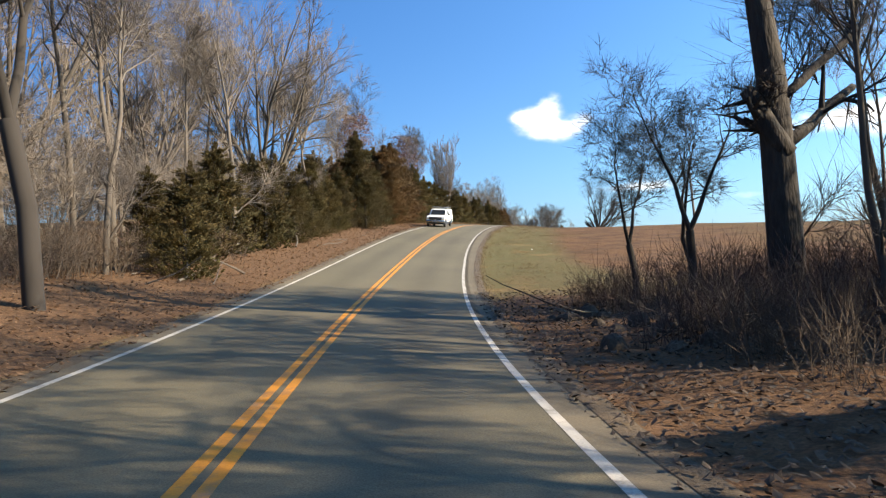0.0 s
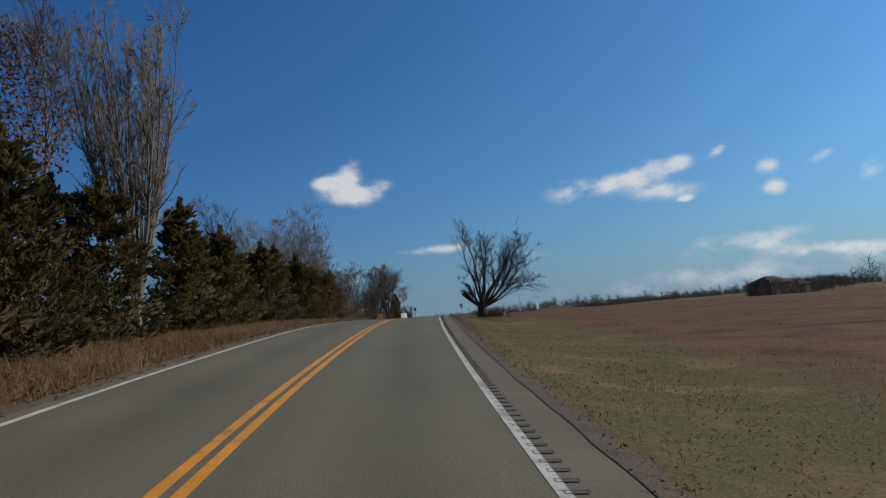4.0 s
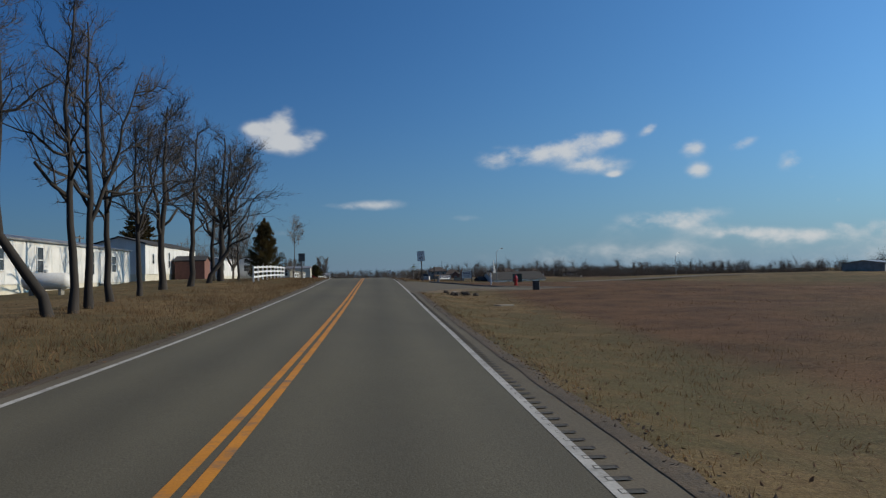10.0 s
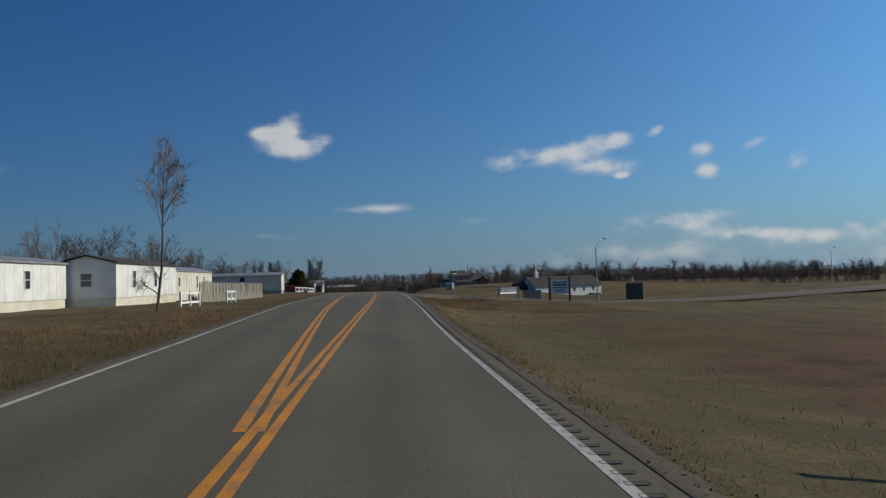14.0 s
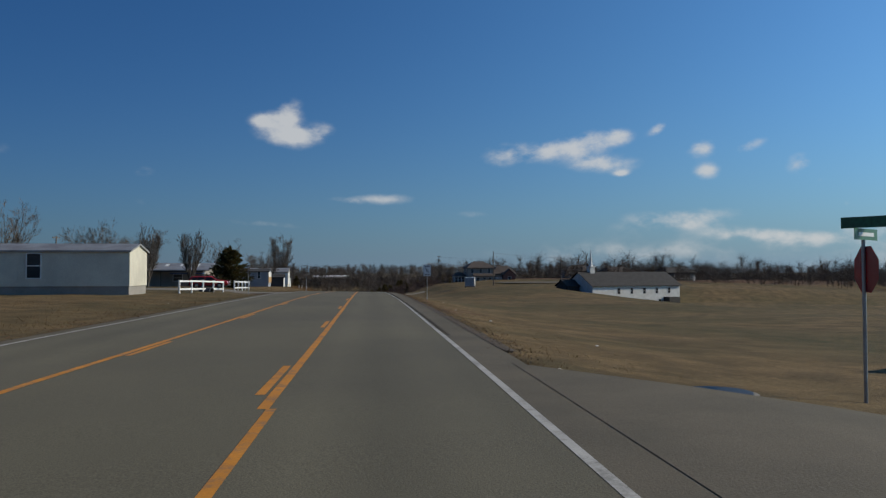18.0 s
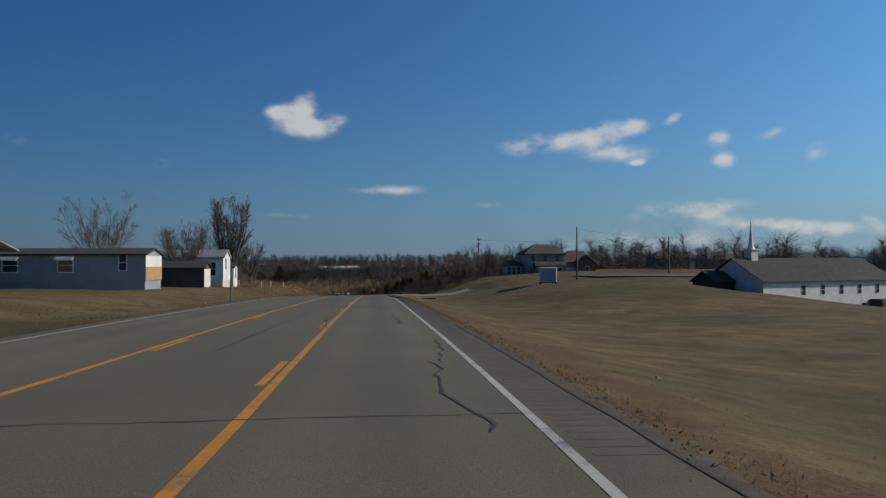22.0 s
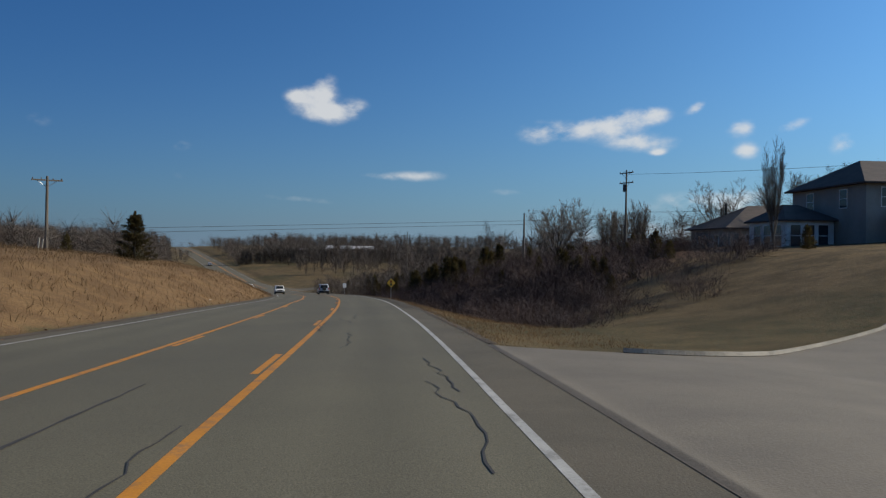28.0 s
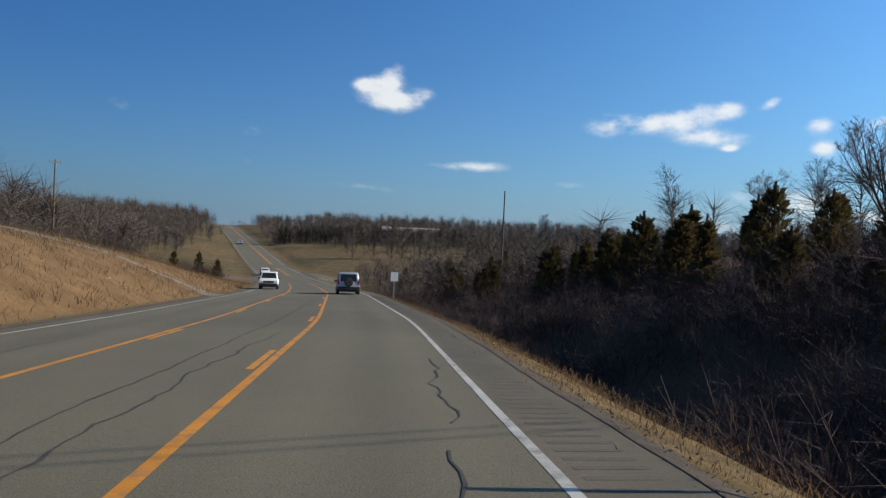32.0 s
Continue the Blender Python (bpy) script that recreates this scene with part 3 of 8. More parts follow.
LEFT_H = [(-140, 0, 0, .2, .8, 1.5, 2, 2, 3, 3, 3), (60, 0, .02, .25, .8, 1.4, 2, 2, 3, 3, 3), (105, 0, 0, .1, .4, .8, 1.0, 1, 1, 1, 1), (150, 0, -.05, 0, .2, .2, .2, .2, 0, 0, 0),
          (260, 0, -.05, .0, .15, .2, .2, .2, 0, 0, 0), (350, 0, -.1, -.15, -.05, 0, 0, 0, -.5, -1, -1), (420, 0, -.1, -.1, .3, .5, .5, .5, 0, 0, 0), (455, 0, -.05, .25, .8, .9, .9, .8, .5, 0, 0),
          (500, 0, 0, .4, 1.2, 1.6, 1.7, 1.5, 1, 1, 2), (545, 0, .05, 1.0, 2.4, 3.2, 3.6, 3.5, 3, 4, 6), (600, 0, .05, 1.2, 2.9, 4.2, 4.6, 5, 6, 9, 12), (640, 0, 0, .8, 2.2, 3.6, 4.6, 6, 8, 12, 16),
          (690, 0, -.05, .1, .5, 1.6, 3.5, 6, 9, 14, 18), (750, 0, -.1, -.2, 0, .4, 1.2, 3, 8, 14, 18), (900, 0, -.1, .2, .8, 1.5, 2, 3, 4, 5, 5), (2300, 0, 0, 0, 0, 1, 1, 1, 1, 2, 2)]
RIGHT_H, LEFT_H = np.array(RIGHT_H), np.array(LEFT_H)


def rise(side, y, out):
    tab = RIGHT_H if side > 0 else LEFT_H
    out, y = np.atleast_1d(out), np.atleast_1d(y)
    cols = np.stack([np.interp(y, tab[:, 0], tab[:, i + 1]) for i in range(10)], -1)
    k = np.clip(np.searchsorted(OUT, out, side="right") - 1, 0, 8)
    f = np.clip((out - OUT[k]) / (OUT[k + 1] - OUT[k]), 0, 1)
    i = np.arange(len(out))
    return cols[i, k] * (1 - f) + cols[i, k + 1] * f


def sheet_z(y, u):
    """Ground height at station y, offset u."""
    y, u = np.atleast_1d(np.asarray(y, float)), np.atleast_1d(np.asarray(u, float))
    y, u = np.broadcast_arrays(y, u)
    x, z, a, b = lane(y)
    el, er = edge_left(y), edge_right(y)
    left, right = el - u, u - er
    h = np.where(right > 0, rise(1, y, np.maximum(right, 0)), np.where(left > 0, rise(-1, y, np.maximum(left, 0)), -0.07))
    return z + np.clip(u, el, er) * np.tan(b) + h


def station(x, y):
    """The station and offset of a place."""
    s = float(y)
    for _ in range(8):
        cx, cz, a, b = lane(s)
        dx, dy = float(np.clip(x - cx, -150, 150)), y - s
        s += (-dx * math.sin(a) + dy * math.cos(a)) * 0.9
    cx, cz, a, b = lane(s)
    return s, float((x - cx) / max(math.cos(a), 0.3) if abs(x - cx) > 150 else (x - cx) * math.cos(a) + (y - s) * math.sin(a))


def ground_z(x, y):
    s, u = station(x, y)
    return float(sheet_z(s, u)[0])

# ================= ground =================
def lay_ground():
    steps = np.concatenate([np.arange(-138, 720, 2.0), np.arange(720, 1000, 8.0), np.arange(1000, 2290, 30.0)])
    outs = np.array([0, .12, .3, .6, 1, 1.5, 2.1, 2.8, 3.6, 4.6, 6, 7.5, 9.5, 12, 15, 18.5, 22, 27, 33, 40, 50, 62, 75, 95, 120, 150, 200, 280, 400, 600, 900, 1400])
    nv = len(outs) * 2 + 1
    V, cover, field = [], [], []
    rng = np.random.RandomState(5)
    for s in steps:
        x, z, a, b = lane(s)
        el, er = float(edge_left(s)), float(edge_right(s))
        us = np.concatenate([el - outs[::-1], [(el + er) / 2], er + outs])
        zs = sheet_z(np.full(nv, s), us)
        k = np.minimum(1, 150 / np.maximum(np.abs(us), 1e-6))
        px, py = x + us * math.cos(a), s + us * math.sin(a) * k
        for i in range(nv):
            out = max(el - us[i], us[i] - er, 0.0)
            amp = 0.0 if out < 0.3 else min(0.05 + out * 0.004, 0.5)
            p = Vector((px[i], py[i], 0))
            dz = amp * (noise.noise(p * 0.35) + 0.7 * noise.noise(p * 1.3)) + min(out, 300) * 0.006 * noise.noise(p * 0.012)
            if abs(out) < 0.2 and out > 0:
                dz = -0.02
            V.append((px[i], py[i], zs[i] + dz))
            side = 1 if us[i] > 0 else -1
            leaf = green = sedge = fld = 0.0
            if side < 0:
                if s < 118:
                    leaf = float(np.interp(out, [0, .8, 2, 12, 20], [.35, .8, 1, 1, .5]) * np.interp(s, [70, 118], [1, .25]))
                green = float(np.interp(s, [100, 140, 250, 330, 460], [0, .42, .36, .2, 0]) * np.interp(out, [0, 1, 6, 25], [.6, 1, .8, .5]))
                sedge = float(np.interp(s, [430, 470, 520, 700, 760], [.1, .35, 1, 1, .2]) * np.interp(out, [0, .8, 2.5], [.3, .7, 1]))
            else:
                # the leaf tone from 545 to 720 darkens the bank, standing for its shade
                leaf = float(np.interp(s, [545, 565, 690, 720], [0, .9, .9, 0]) * np.interp(out, [4.5, 6.5], [0, 1])) + float(np.interp(s, [340, 360, 500, 515], [0, .5, .5, 0]) * np.interp(out, [0, .4, 2.6, 4], [.6, 1, .9, 0])) + float(np.interp(s, [-40, 0, 20, 27], [1, 1, .8, 0]) * np.interp(out, [0, .5, 5, 9, 12], [.4, .9, .9, .5, 0]))
                green = float(np.interp(s, [0, 40, 120, 240, 300, 520, 560], [.3, .78, .58, .46, .34, .26, .1]) * np.interp(out, [0, .5, 5, 12, 40, 160], [.3, .9, .8, .4, .75, .6]))
                fld = float(np.interp(s, [20, 40, 255, 300, 320], [0, 1, 1, .4, 0]) * np.interp(out, [3, 7, 130, 200], [0, 1, 1, .4]))
                sedge = float(np.interp(s, [500, 540, 620], [0, .35, .5]) * np.interp(out, [0, 1, 3, 5, 9], [.4, .8, .6, .1, 0]))
            cover.append((leaf, green, sedge, 1.0))
            field.append(fld)
    F = []
    for r in range(len(steps) - 1):
        for i in range(nv - 1):
            k = r * nv + i
            F.append((k, k + 1, k + nv + 1, k + nv))
    me = bpy.data.meshes.new("ground")
    me.from_pydata(V, [], F)
    c = me.color_attributes.new("cover", "FLOAT_COLOR", "POINT")
    c.data.foreach_set("color", np.array(cover, "f").ravel())
    f = me.attributes.new("field", "FLOAT", "POINT")
    f.data.foreach_set("value", np.array(field, "f"))
    me.materials.append(M_GROUND)
    me.shade_smooth()
    return tagged(new("ground", me), "rolling winter ground of dry grass, leaf litter and fields", "ground", kind="structure")


ground = lay_ground()


def strip(g, y0, y1, u0, u1, h, step=2.0):
    """A band of road surface between two offsets (numbers or functions of the station)."""
    n = max(1, int(math.ceil((y1 - y0) / step)))
    k = len(g.v)
    for i in range(n + 1):
        y = y0 + (y1 - y0) * i / n
        for u in (u0, u1):
            g.v.append(on_road(y, float(u(y)) if callable(u) else u, h))
    g.f += [(k + 2 * i, k + 2 * i + 1, k + 2 * i + 3, k + 2 * i + 2) for i in range(n)]


def curve_off(ys, us):
    return lambda y: np.interp(y, ys, us)


W_RIGHT = curve_off(
    [-140, 17, 35, 45, 54, 63, 75, 108, 126, 140, 155, 165, 185, 200, 225, 245, 290, 316, 333, 352, 370, 388, 410, 440, 465, 490, 506, 516, 532, 552, 560, 572, 590, 2300],
    [1.55, 1.54, 1.51, 1.35, 1.24, 1.17, 1.17, 1.42, 1.45, 1.5, 1.5, 1.58, 1.6, 1.72, 1.76, 1.74, 1.82, 1.78, 1.7, 1.66, 1.68, 1.62, 1.66, 1.64, 1.69, 1.58, 1.49, 1.48, 1.57, 1.61, 1.6, 1.5, 1.48, 1.48])
Y_RIGHT = curve_off([-140, 17, 36, 45, 54, 64, 74, 108, 127, 145, 155, 165, 190, 208, 226, 244, 290, 307, 316, 334, 352, 370, 390, 407, 425, 443, 461, 490, 506, 515, 530, 545, 570, 620, 2300],
                    [-1.36, -1.34, -1.36, -1.42, -1.49, -1.53, -1.65, -1.33, -1.37, -1.5, -1.5, -1.44, -1.36, -1.37, -1.33, -1.23, -1.11, -1.14, -1.2, -1.3, -1.42, -1.48, -1.46, -1.45, -1.58, -1.56, -1.48, -1.56, -1.62, -1.69, -1.66, -1.6, -1.64, -1.65, -1.7])
Y_LEFT = curve_off([262, 292, 317, 337, 373, 409, 445, 472, 516, 545, 560, 600, 2300], [-1.4, -3.2, -4.32, -4.92, -5.0, -4.75, -4.75, -4.65, -4.52, -4.62, -4.86, -4.95, -5.0])
W_LEFT = curve_off([-140, 45, 65, 130, 190, 258, 300, 345, 400, 450, 480, 520, 560, 600, 2300], [-4.2, -4.18, -4.2, -4.32, -4.3, -4.3, -6.7, -8.35, -8.4, -8.8, -8.7, -8.4, -8.0, -8.2, -8.2])

def lay_road():
    """The carriageway, with the wear of the wheel tracks as an attribute."""
    ys = np.concatenate([np.arange(-138, 720, 2.0), np.arange(720, 1281, 8.0)])
    n = 29
    V, wear = [], []
    for y in ys:
        a, c = float(W_LEFT(y)) - 0.06, float(W_RIGHT(y)) + 0.06
        other = float(W_LEFT(y)) + 1.45
        for i in range(n):
            u = a + (c - a) * i / (n - 1)
            V.append(on_road(y, u))
            w = sum(math.exp(-((u - k) / 0.32) ** 2) for k in (-.72, .88, other - .8, other + .8)) - 0.7 * sum(math.exp(-((u - k) / 0.25) ** 2) for k in (.08, other))
            wear.append(0.5 + 0.5 * w + float(np.interp(y, [318, 350], [0, 0.9])))
    F = [(r * n + i, r * n + i + 1, (r + 1) * n + i + 1, (r + 1) * n + i) for r in range(len(ys) - 1) for i in range(n - 1)]
    me = bpy.data.meshes.new("road")
    me.from_pydata(V, [], F)
    t = me.attributes.new("wear", "FLOAT", "POINT")
    t.data.foreach_set("value", np.array(wear, "f"))
    me.materials.append(M_ASPHALT)
    me.shade_smooth()
    return tagged(new("road", me), "worn grey asphalt road with sealed cracks and painted lines", "road", kind="structure")


def worn_tracks(m):
    """Wheel tracks polished paler, the oily middle of the lane darker."""
    n, l = m.node_tree.nodes, m.node_tree.links
    b = n["Principled BSDF"]
    src = b.inputs["Base Color"].links[0].from_socket
    at_ = n.new("ShaderNodeAttribute")
    at_.attribute_name = "wear"
    gp = n.new("ShaderNodeNewGeometry")
    mp = n.new("ShaderNodeMapping")
    mp.inputs["Scale"].default_value = (0.5, 0.08, 0.5)
    l.new(gp.outputs["Position"], mp.inputs[0])
    no = n.new("ShaderNodeTexNoise")
    no.inputs["Scale"].default_value, no.inputs["Detail"].default_value = 1.4, 5.0
    l.new(mp.outputs[0], no.inputs["Vector"])
    ad = n.new("ShaderNodeMath")
    ad.operation = "ADD"
    l.new(at_.outputs["Fac"], ad.inputs[0])
    l.new(no.outputs[0], ad.inputs[1])
    r = n.new("ShaderNodeMapRange")
    r.inputs[1].default_value, r.inputs[2].default_value, r.inputs[3].default_value, r.inputs[4].default_value = 0.3, 2.7, 0.80, 1.48
    l.new(ad.outputs[0], r.inputs[0])
    sc = n.new("ShaderNodeVectorMath")
    sc.operation = "SCALE"
    l.new(src, sc.inputs[0])
    l.new(r.outputs[0], sc.inputs["Scale"])
    l.new(sc.outputs[0], b.inputs["Base Color"])


worn_tracks(M_ASPHALT)
road = lay_road()
g = Geo()
strip(g, -138, 1280, lambda y: W_RIGHT(y) + 0.06, edge_right, -0.004)
tagged(g.make("shoulder_right", M_SHOULDER, smooth=True), "narrow gritty asphalt shoulder with a rumble strip", "road shoulder", kind="structure")
g = Geo()
strip(g, -138, 1280, edge_left, lambda y: W_LEFT(y) - 0.06, -0.004)
tagged(g.make("shoulder_left", M_SHOULDER, smooth=True), "narrow gritty asphalt shoulder", "road shoulder", kind="structure")


def marking(name, label, mat, bands):
    g = Geo()
    for b in bands:
        strip(g, *b, 0.004)
    return tagged(g.make(name, mat), label, "road marking", kind="structure")


def off(fn, d):
    return lambda y: float(fn(y)) + d


marking("edge_line_right", "worn white edge line on the asphalt", M_LINE_WHITE, [(-138, 1270, off(W_RIGHT, -.06), off(W_RIGHT, .05))])
marking("edge_line_left", "worn white edge line on the asphalt", M_LINE_WHITE, [(-138, 660, off(W_LEFT, -.05), off(W_LEFT, .05)), (700, 1270, off(W_LEFT, -.05), off(W_LEFT, .05))])
marking("centre_line", "double solid yellow centre line on the asphalt", M_LINE_YELLOW,
        [(-138, 330, off(Y_RIGHT, -.155), off(Y_RIGHT, -.04)), (-138, 335, off(Y_RIGHT, .04), off(Y_RIGHT, .155))])
marking("turn_lane_line_right", "solid and broken yellow turn lane line", M_LINE_YELLOW,
        [(335, 700, off(Y_RIGHT, -.07), off(Y_RIGHT, .07))] + [(y, y + 3.0, off(Y_RIGHT, -.25), off(Y_RIGHT, -.12)) for y in np.arange(336, 700, 12.2)])
marking("turn_lane_line_left", "double and broken yellow turn lane line", M_LINE_YELLOW,
        [(262, 700, off(Y_LEFT, -.09), off(Y_LEFT, .05)), (262, 335, off(Y_LEFT, .12), off(Y_LEFT, .24))] +
        [(y, y + 3.0, off(Y_LEFT, .10), off(Y_LEFT, .22)) for y in np.arange(341, 700, 12.2)])
marking("far_centre_line", "double yellow centre line on the far hill", M_LINE_YELLOW, [(735, 1270, -2.2, -2.0), (735, 1270, -1.8, -1.6)])


def rumble(name, y0, y1, u0, u1, pitch=0.305, mat=None, drop=0.0):
    """Milled grooves: dark hollows with a raised lip."""
    g = Geo()
    for y in np.arange(y0, y1, pitch):
        a, c = u0(y), u1(y)
        p = [on_road(y, a, .006 - drop), on_road(y, c, .006 - drop), on_road(y + .10, c, .006 - drop), on_road(y + .10, a, .006 - drop)]
        q = [on_road(y + .05, a + .02, -.003), on_road(y + .05, c - .02, -.003), on_road(y + .08, c - .02, -.003), on_road(y + .08, a + .02, -.003)]
        k = len(g.v)
        g.v += p + [(x, yy, z + 0.004 - drop * 0.6) for x, yy, z in q]
        g.f += [(k + i, k + (i + 1) % 4, k + 4 + (i + 1) % 4, k + 4 + i) for i in range(4)] + [(k + 4, k + 5, k + 6, k + 7)]
    return tagged(g.make(name, mat or M_GROOVE), "row of milled rumble strip grooves in the shoulder", "rumble strip", kind="stuff")


M_GROOVE = surface("milled groove", (0.053, 0.049, 0.041), 0.9, (0.042, 0.038, 0.033), 2.0, 40, 0.2, coords="World")
rumble("rumble_strip", 12, 222, off(W_RIGHT, .0), off(W_RIGHT, .19))
rumble("rumble_strip", 243, 312, off(W_RIGHT, .0), off(W_RIGHT, .19))
rumble("rumble_strip", 345, 402, off(W_RIGHT, -.01), off(W_RIGHT, .20))
M_GROOVE_WORN = surface("worn milled groove", (0.078, 0.068, 0.052), 0.9, (0.066, 0.058, 0.045), 2.0, 40, 0.2, coords="World")
rumble("rumble_strip", 405, 506, off(W_RIGHT, .18), off(W_RIGHT, .78), mat=M_GROOVE_WORN, drop=0.0075)
rumble("rumble_strip", 545, 640, off(W_RIGHT, .18), off(W_RIGHT, .80), mat=M_GROOVE_WORN, drop=0.0075)
rumble("rumble_strip", 110, 145, off(W_LEFT, -.19), off(W_LEFT, .0))


def crack(y, u, dy, du, wander, wide, seed):
    """A wandering tar-sealed crack."""
    r = random.Random(seed)
    g = Geo()
    n = max(4, int(max(abs(dy), abs(du)) / 0.35))
    pts, jag = [], 0.0
    for i in range(n + 1):
        jag = jag * 0.7 + r.uniform(-wander, wander)
        along = abs(dy) > abs(du)
        pts.append((y + dy * i / n + (0 if along else jag), u + du * i / n + (jag if along else 0), wide * r.uniform(0.28, 0.65)))
    k = len(g.v)
    for i, (a, c, w) in enumerate(pts):
        q, p = pts[min(i + 1, n)], pts[max(i - 1, 0)]
        ty, tu = q[0] - p[0], q[1] - p[1]
        ln = math.hypot(ty, tu) or 1
        ny, nu = -tu / ln * w / 2, ty / ln * w / 2
        g.v += [on_road(a + ny, c + nu, .007), on_road(a - ny, c - nu, .007)]
    g.f += [(k + 2 * i, k + 2 * i + 1, k + 2 * i + 3, k + 2 * i + 2) for i in range(n)]
    ob = g.make("sealed_crack", M_SEAL, road)
    return ob


# station, offset, run along and across the road, wander, width
CRACKS = [(406.4, -8, .5, 9.6, .06, .05), (406, 1.07, 6, -.05, .12, .09), (412, 1.2, 5, .3, .1, .06), (414, -3.3, 28, .35, .02, .09), (420.5, -1.58, 9, -.45, .09, .09), (429.5, -2.03, 17, -.7, .08, .05), (424, -.62, 2.4, -.5, .1, .07),
          (423.5, .75, 7, -.15, .13, .10), (431, .1, 10, -.2, .12, .06), (441.8, -.45, 7, .05, .13, .08), (450.5, -.4, 6, .1, .1, .06), (448, -3.0, 30, -.22, .02, .12), (459.6, -.40, 8, -.05, .16, .11), (463.2, -.9, .2, .8, .05, .05),
          (468.8, -.42, 4, -.1, .12, .09), (471, -.8, 2.6, -.3, .12, .08), (470.2, 1.62, 3.6, -.45, .1, .07), (474, -.3, 8, .1, .12, .05), (440, 1.5, 60, .1, .03, .06), (478, -3.25, 40, .05, .02, .10), (507, -2, 8, .1, .1, .05),
          (513, 1.0, 5, -.3, .12, .05), (517, 1.1, 4, -.2, .1, .05), (523, -.63, 5, .05, .1, .08), (528.4, -1.55, 4, .1, .14, .08), (532.3, -.8, 3.2, -.42, .12, .08), (535, -.6, 3.6, .0, .12, .07), (531, -4.6, .4, 2.6, .04, .03),
          (541.6, -.7, .7, -.7, .06, .08), (542.3, -1.4, 2.4, -.22, .07, .08), (544.7, -1.6, 1.0, .5, .06, .07), (541.6, .5, 2.2, .6, .06, .07), (546, .9, 5, .4, .1, .05), (550.6, .85, 3.2, -.3, .08, .08), (553.8, .56, 4, .1, .08, .06),
          (554.4, 1.28, 4, .1, .08, .05), (552, -1.78, 26, .1, .05, .07), (560, -.77, 6.6, .06, .14, .09), (569.4, -1.45, 2.4, .85, .06, .08), (572.8, -1.0, 4, .62, .08, .07), (570.6, -.75, .25, .6, .04, .05), (571, -3.37, 34, .5, .04, .07),
          (577.5, -2.3, 6, -.4, .07, .09), (583.6, -2.68, 16, .35, .08, .07), (579, .33, 2.4, .05, .05, .09), (581.2, .4, .9, .5, .05, .08), (582.2, .88, 4.6, -.3, .1, .07), (578.6, .9, 2.4, .05, .08, .07), (588, .9, 6, .2, .12, .05),
          (605, -2.8, 30, .5, .05, .06), (600, -2.2, .3, 1.3, .08, .05), (584, -6.6, 14, .2, .05, .05), (500, -6.5, 12, .1, .05, .04), (12, -1.2, .5, 2.5, .05, .05), (228, -.1, .5, .9, .03, .06)]
for i, c in enumerate(CRACKS):
    crack(*c, 100 + i)


M_SOIL = surface("verge soil", (0.095, 0.067, 0.040), 0.95, (0.061, 0.044, 0.027), 1.5, 18, 0.7, spread=0.4, coords="World", dist=0.04)


def side_road(name, label, mat, y, u0, run, half, flare, bend=0.0, sink=0.0, kerb=False):
    """A road that leaves to one side: it starts with rounded flares and follows the ground."""
    g = Geo()
    sgn = 1 if run > 0 else -1
    n, m = 34, 12
    rows = []
    for i in range(n + 1):
        d = abs(run) * (i / n) ** 1.9
        w = half + flare * max(0.0, 1 - d / flare) ** 2 if flare else half
        mid = y + bend * d
        u = u0 + sgn * d
        row = []
        for j in range(m + 1):
            s = mid + w * (2 * j / m - 1)
            near = on_road(s, u0 + sgn * min(d, 3), 0.002)[2]
            far = float(sheet_z(mid, u)[0]) * 0.6 + float(sheet_z(s, u)[0]) * 0.4 + 0.06 + sink
            f = min(1.0, d / 7.0)
            f = f * f * (3 - 2 * f)
            p = on_road(s, u)
            row.append((p[0], p[1], max(near * (1 - f) + far * f, float(sheet_z(s, u)[0]) + 0.03)))
        rows.append(row)
    k = len(g.v)
    for r in rows:
        g.v += r
    for i in range(n):
        for j in range(m):
            q = k + i * (m + 1) + j
            g.f.append((q, q + 1, q + m + 2, q + m + 1) if sgn > 0 else (q, q + m + 1, q + m + 2, q + 1))
    ob = tagged(g.make(name, mat, smooth=True), label, "side road", kind="structure")
    for j in (0, m):            # earth shoulders that fall from the edge to the ground
        e = Geo()
        for i, r in enumerate(rows):
            p, q = Vector(r[j]), Vector(r[j]) - Vector(r[m - j])
            q.z = 0
            q = p + q.normalized() * (0.45 if i else 0.2)
            e.v += [(p.x, p.y, p.z - 0.003), (q.x, q.y, min(ground_z(q.x, q.y) - 0.03, p.z - 0.01))]
        e.f += [(2 * i, 2 * i + 1, 2 * i + 3, 2 * i + 2) for i in range(n)]
        e.make("earth_shoulder", M_SOIL, ob, "crumbling earth edge")
    if kerb:
        pts = [Vector(r[m]) for i, r in enumerate(rows) if abs(run) * (i / n) ** 1.9 > 2.2]
        Geo().tube([p + Vector((0, 0, 0.03)) for p in pts], 0.07, 4).make("kerb", M_KERB, ob, "low weathered concrete kerb")
    return ob


side_road("side_road", "grey asphalt side road with a low kerb", M_SHOULDER, 233.2, 2.05, 60, 3.1, 8.0, 0.0, 0.0, True)
side_road("side_road", "broad pale asphalt side road", M_SHOULDER, 329.5, 2.3, 120, 3.0, 6.5, 0.30)
side_road("driveway", "pale concrete driveway with a kerb", M_CONCRETE, 515.5, 2.5, 15, 2.6, 5.5, 0.75, 0.0, True)
side_road("driveway", "gravel entrance to the trailer park", M_GRAVEL, 402, -8.6, -45, 4.0, 4.0, 0.05)
side_road("side_road", "asphalt side road in the valley", M_SHOULDER, 716, -8.6, -200, 4.5, 8.0, 0.1)
side_road("side_road", "asphalt side road in the valley", M_SHOULDER, 745, 2.8, 200, 4.5, 9.0, 0.05)
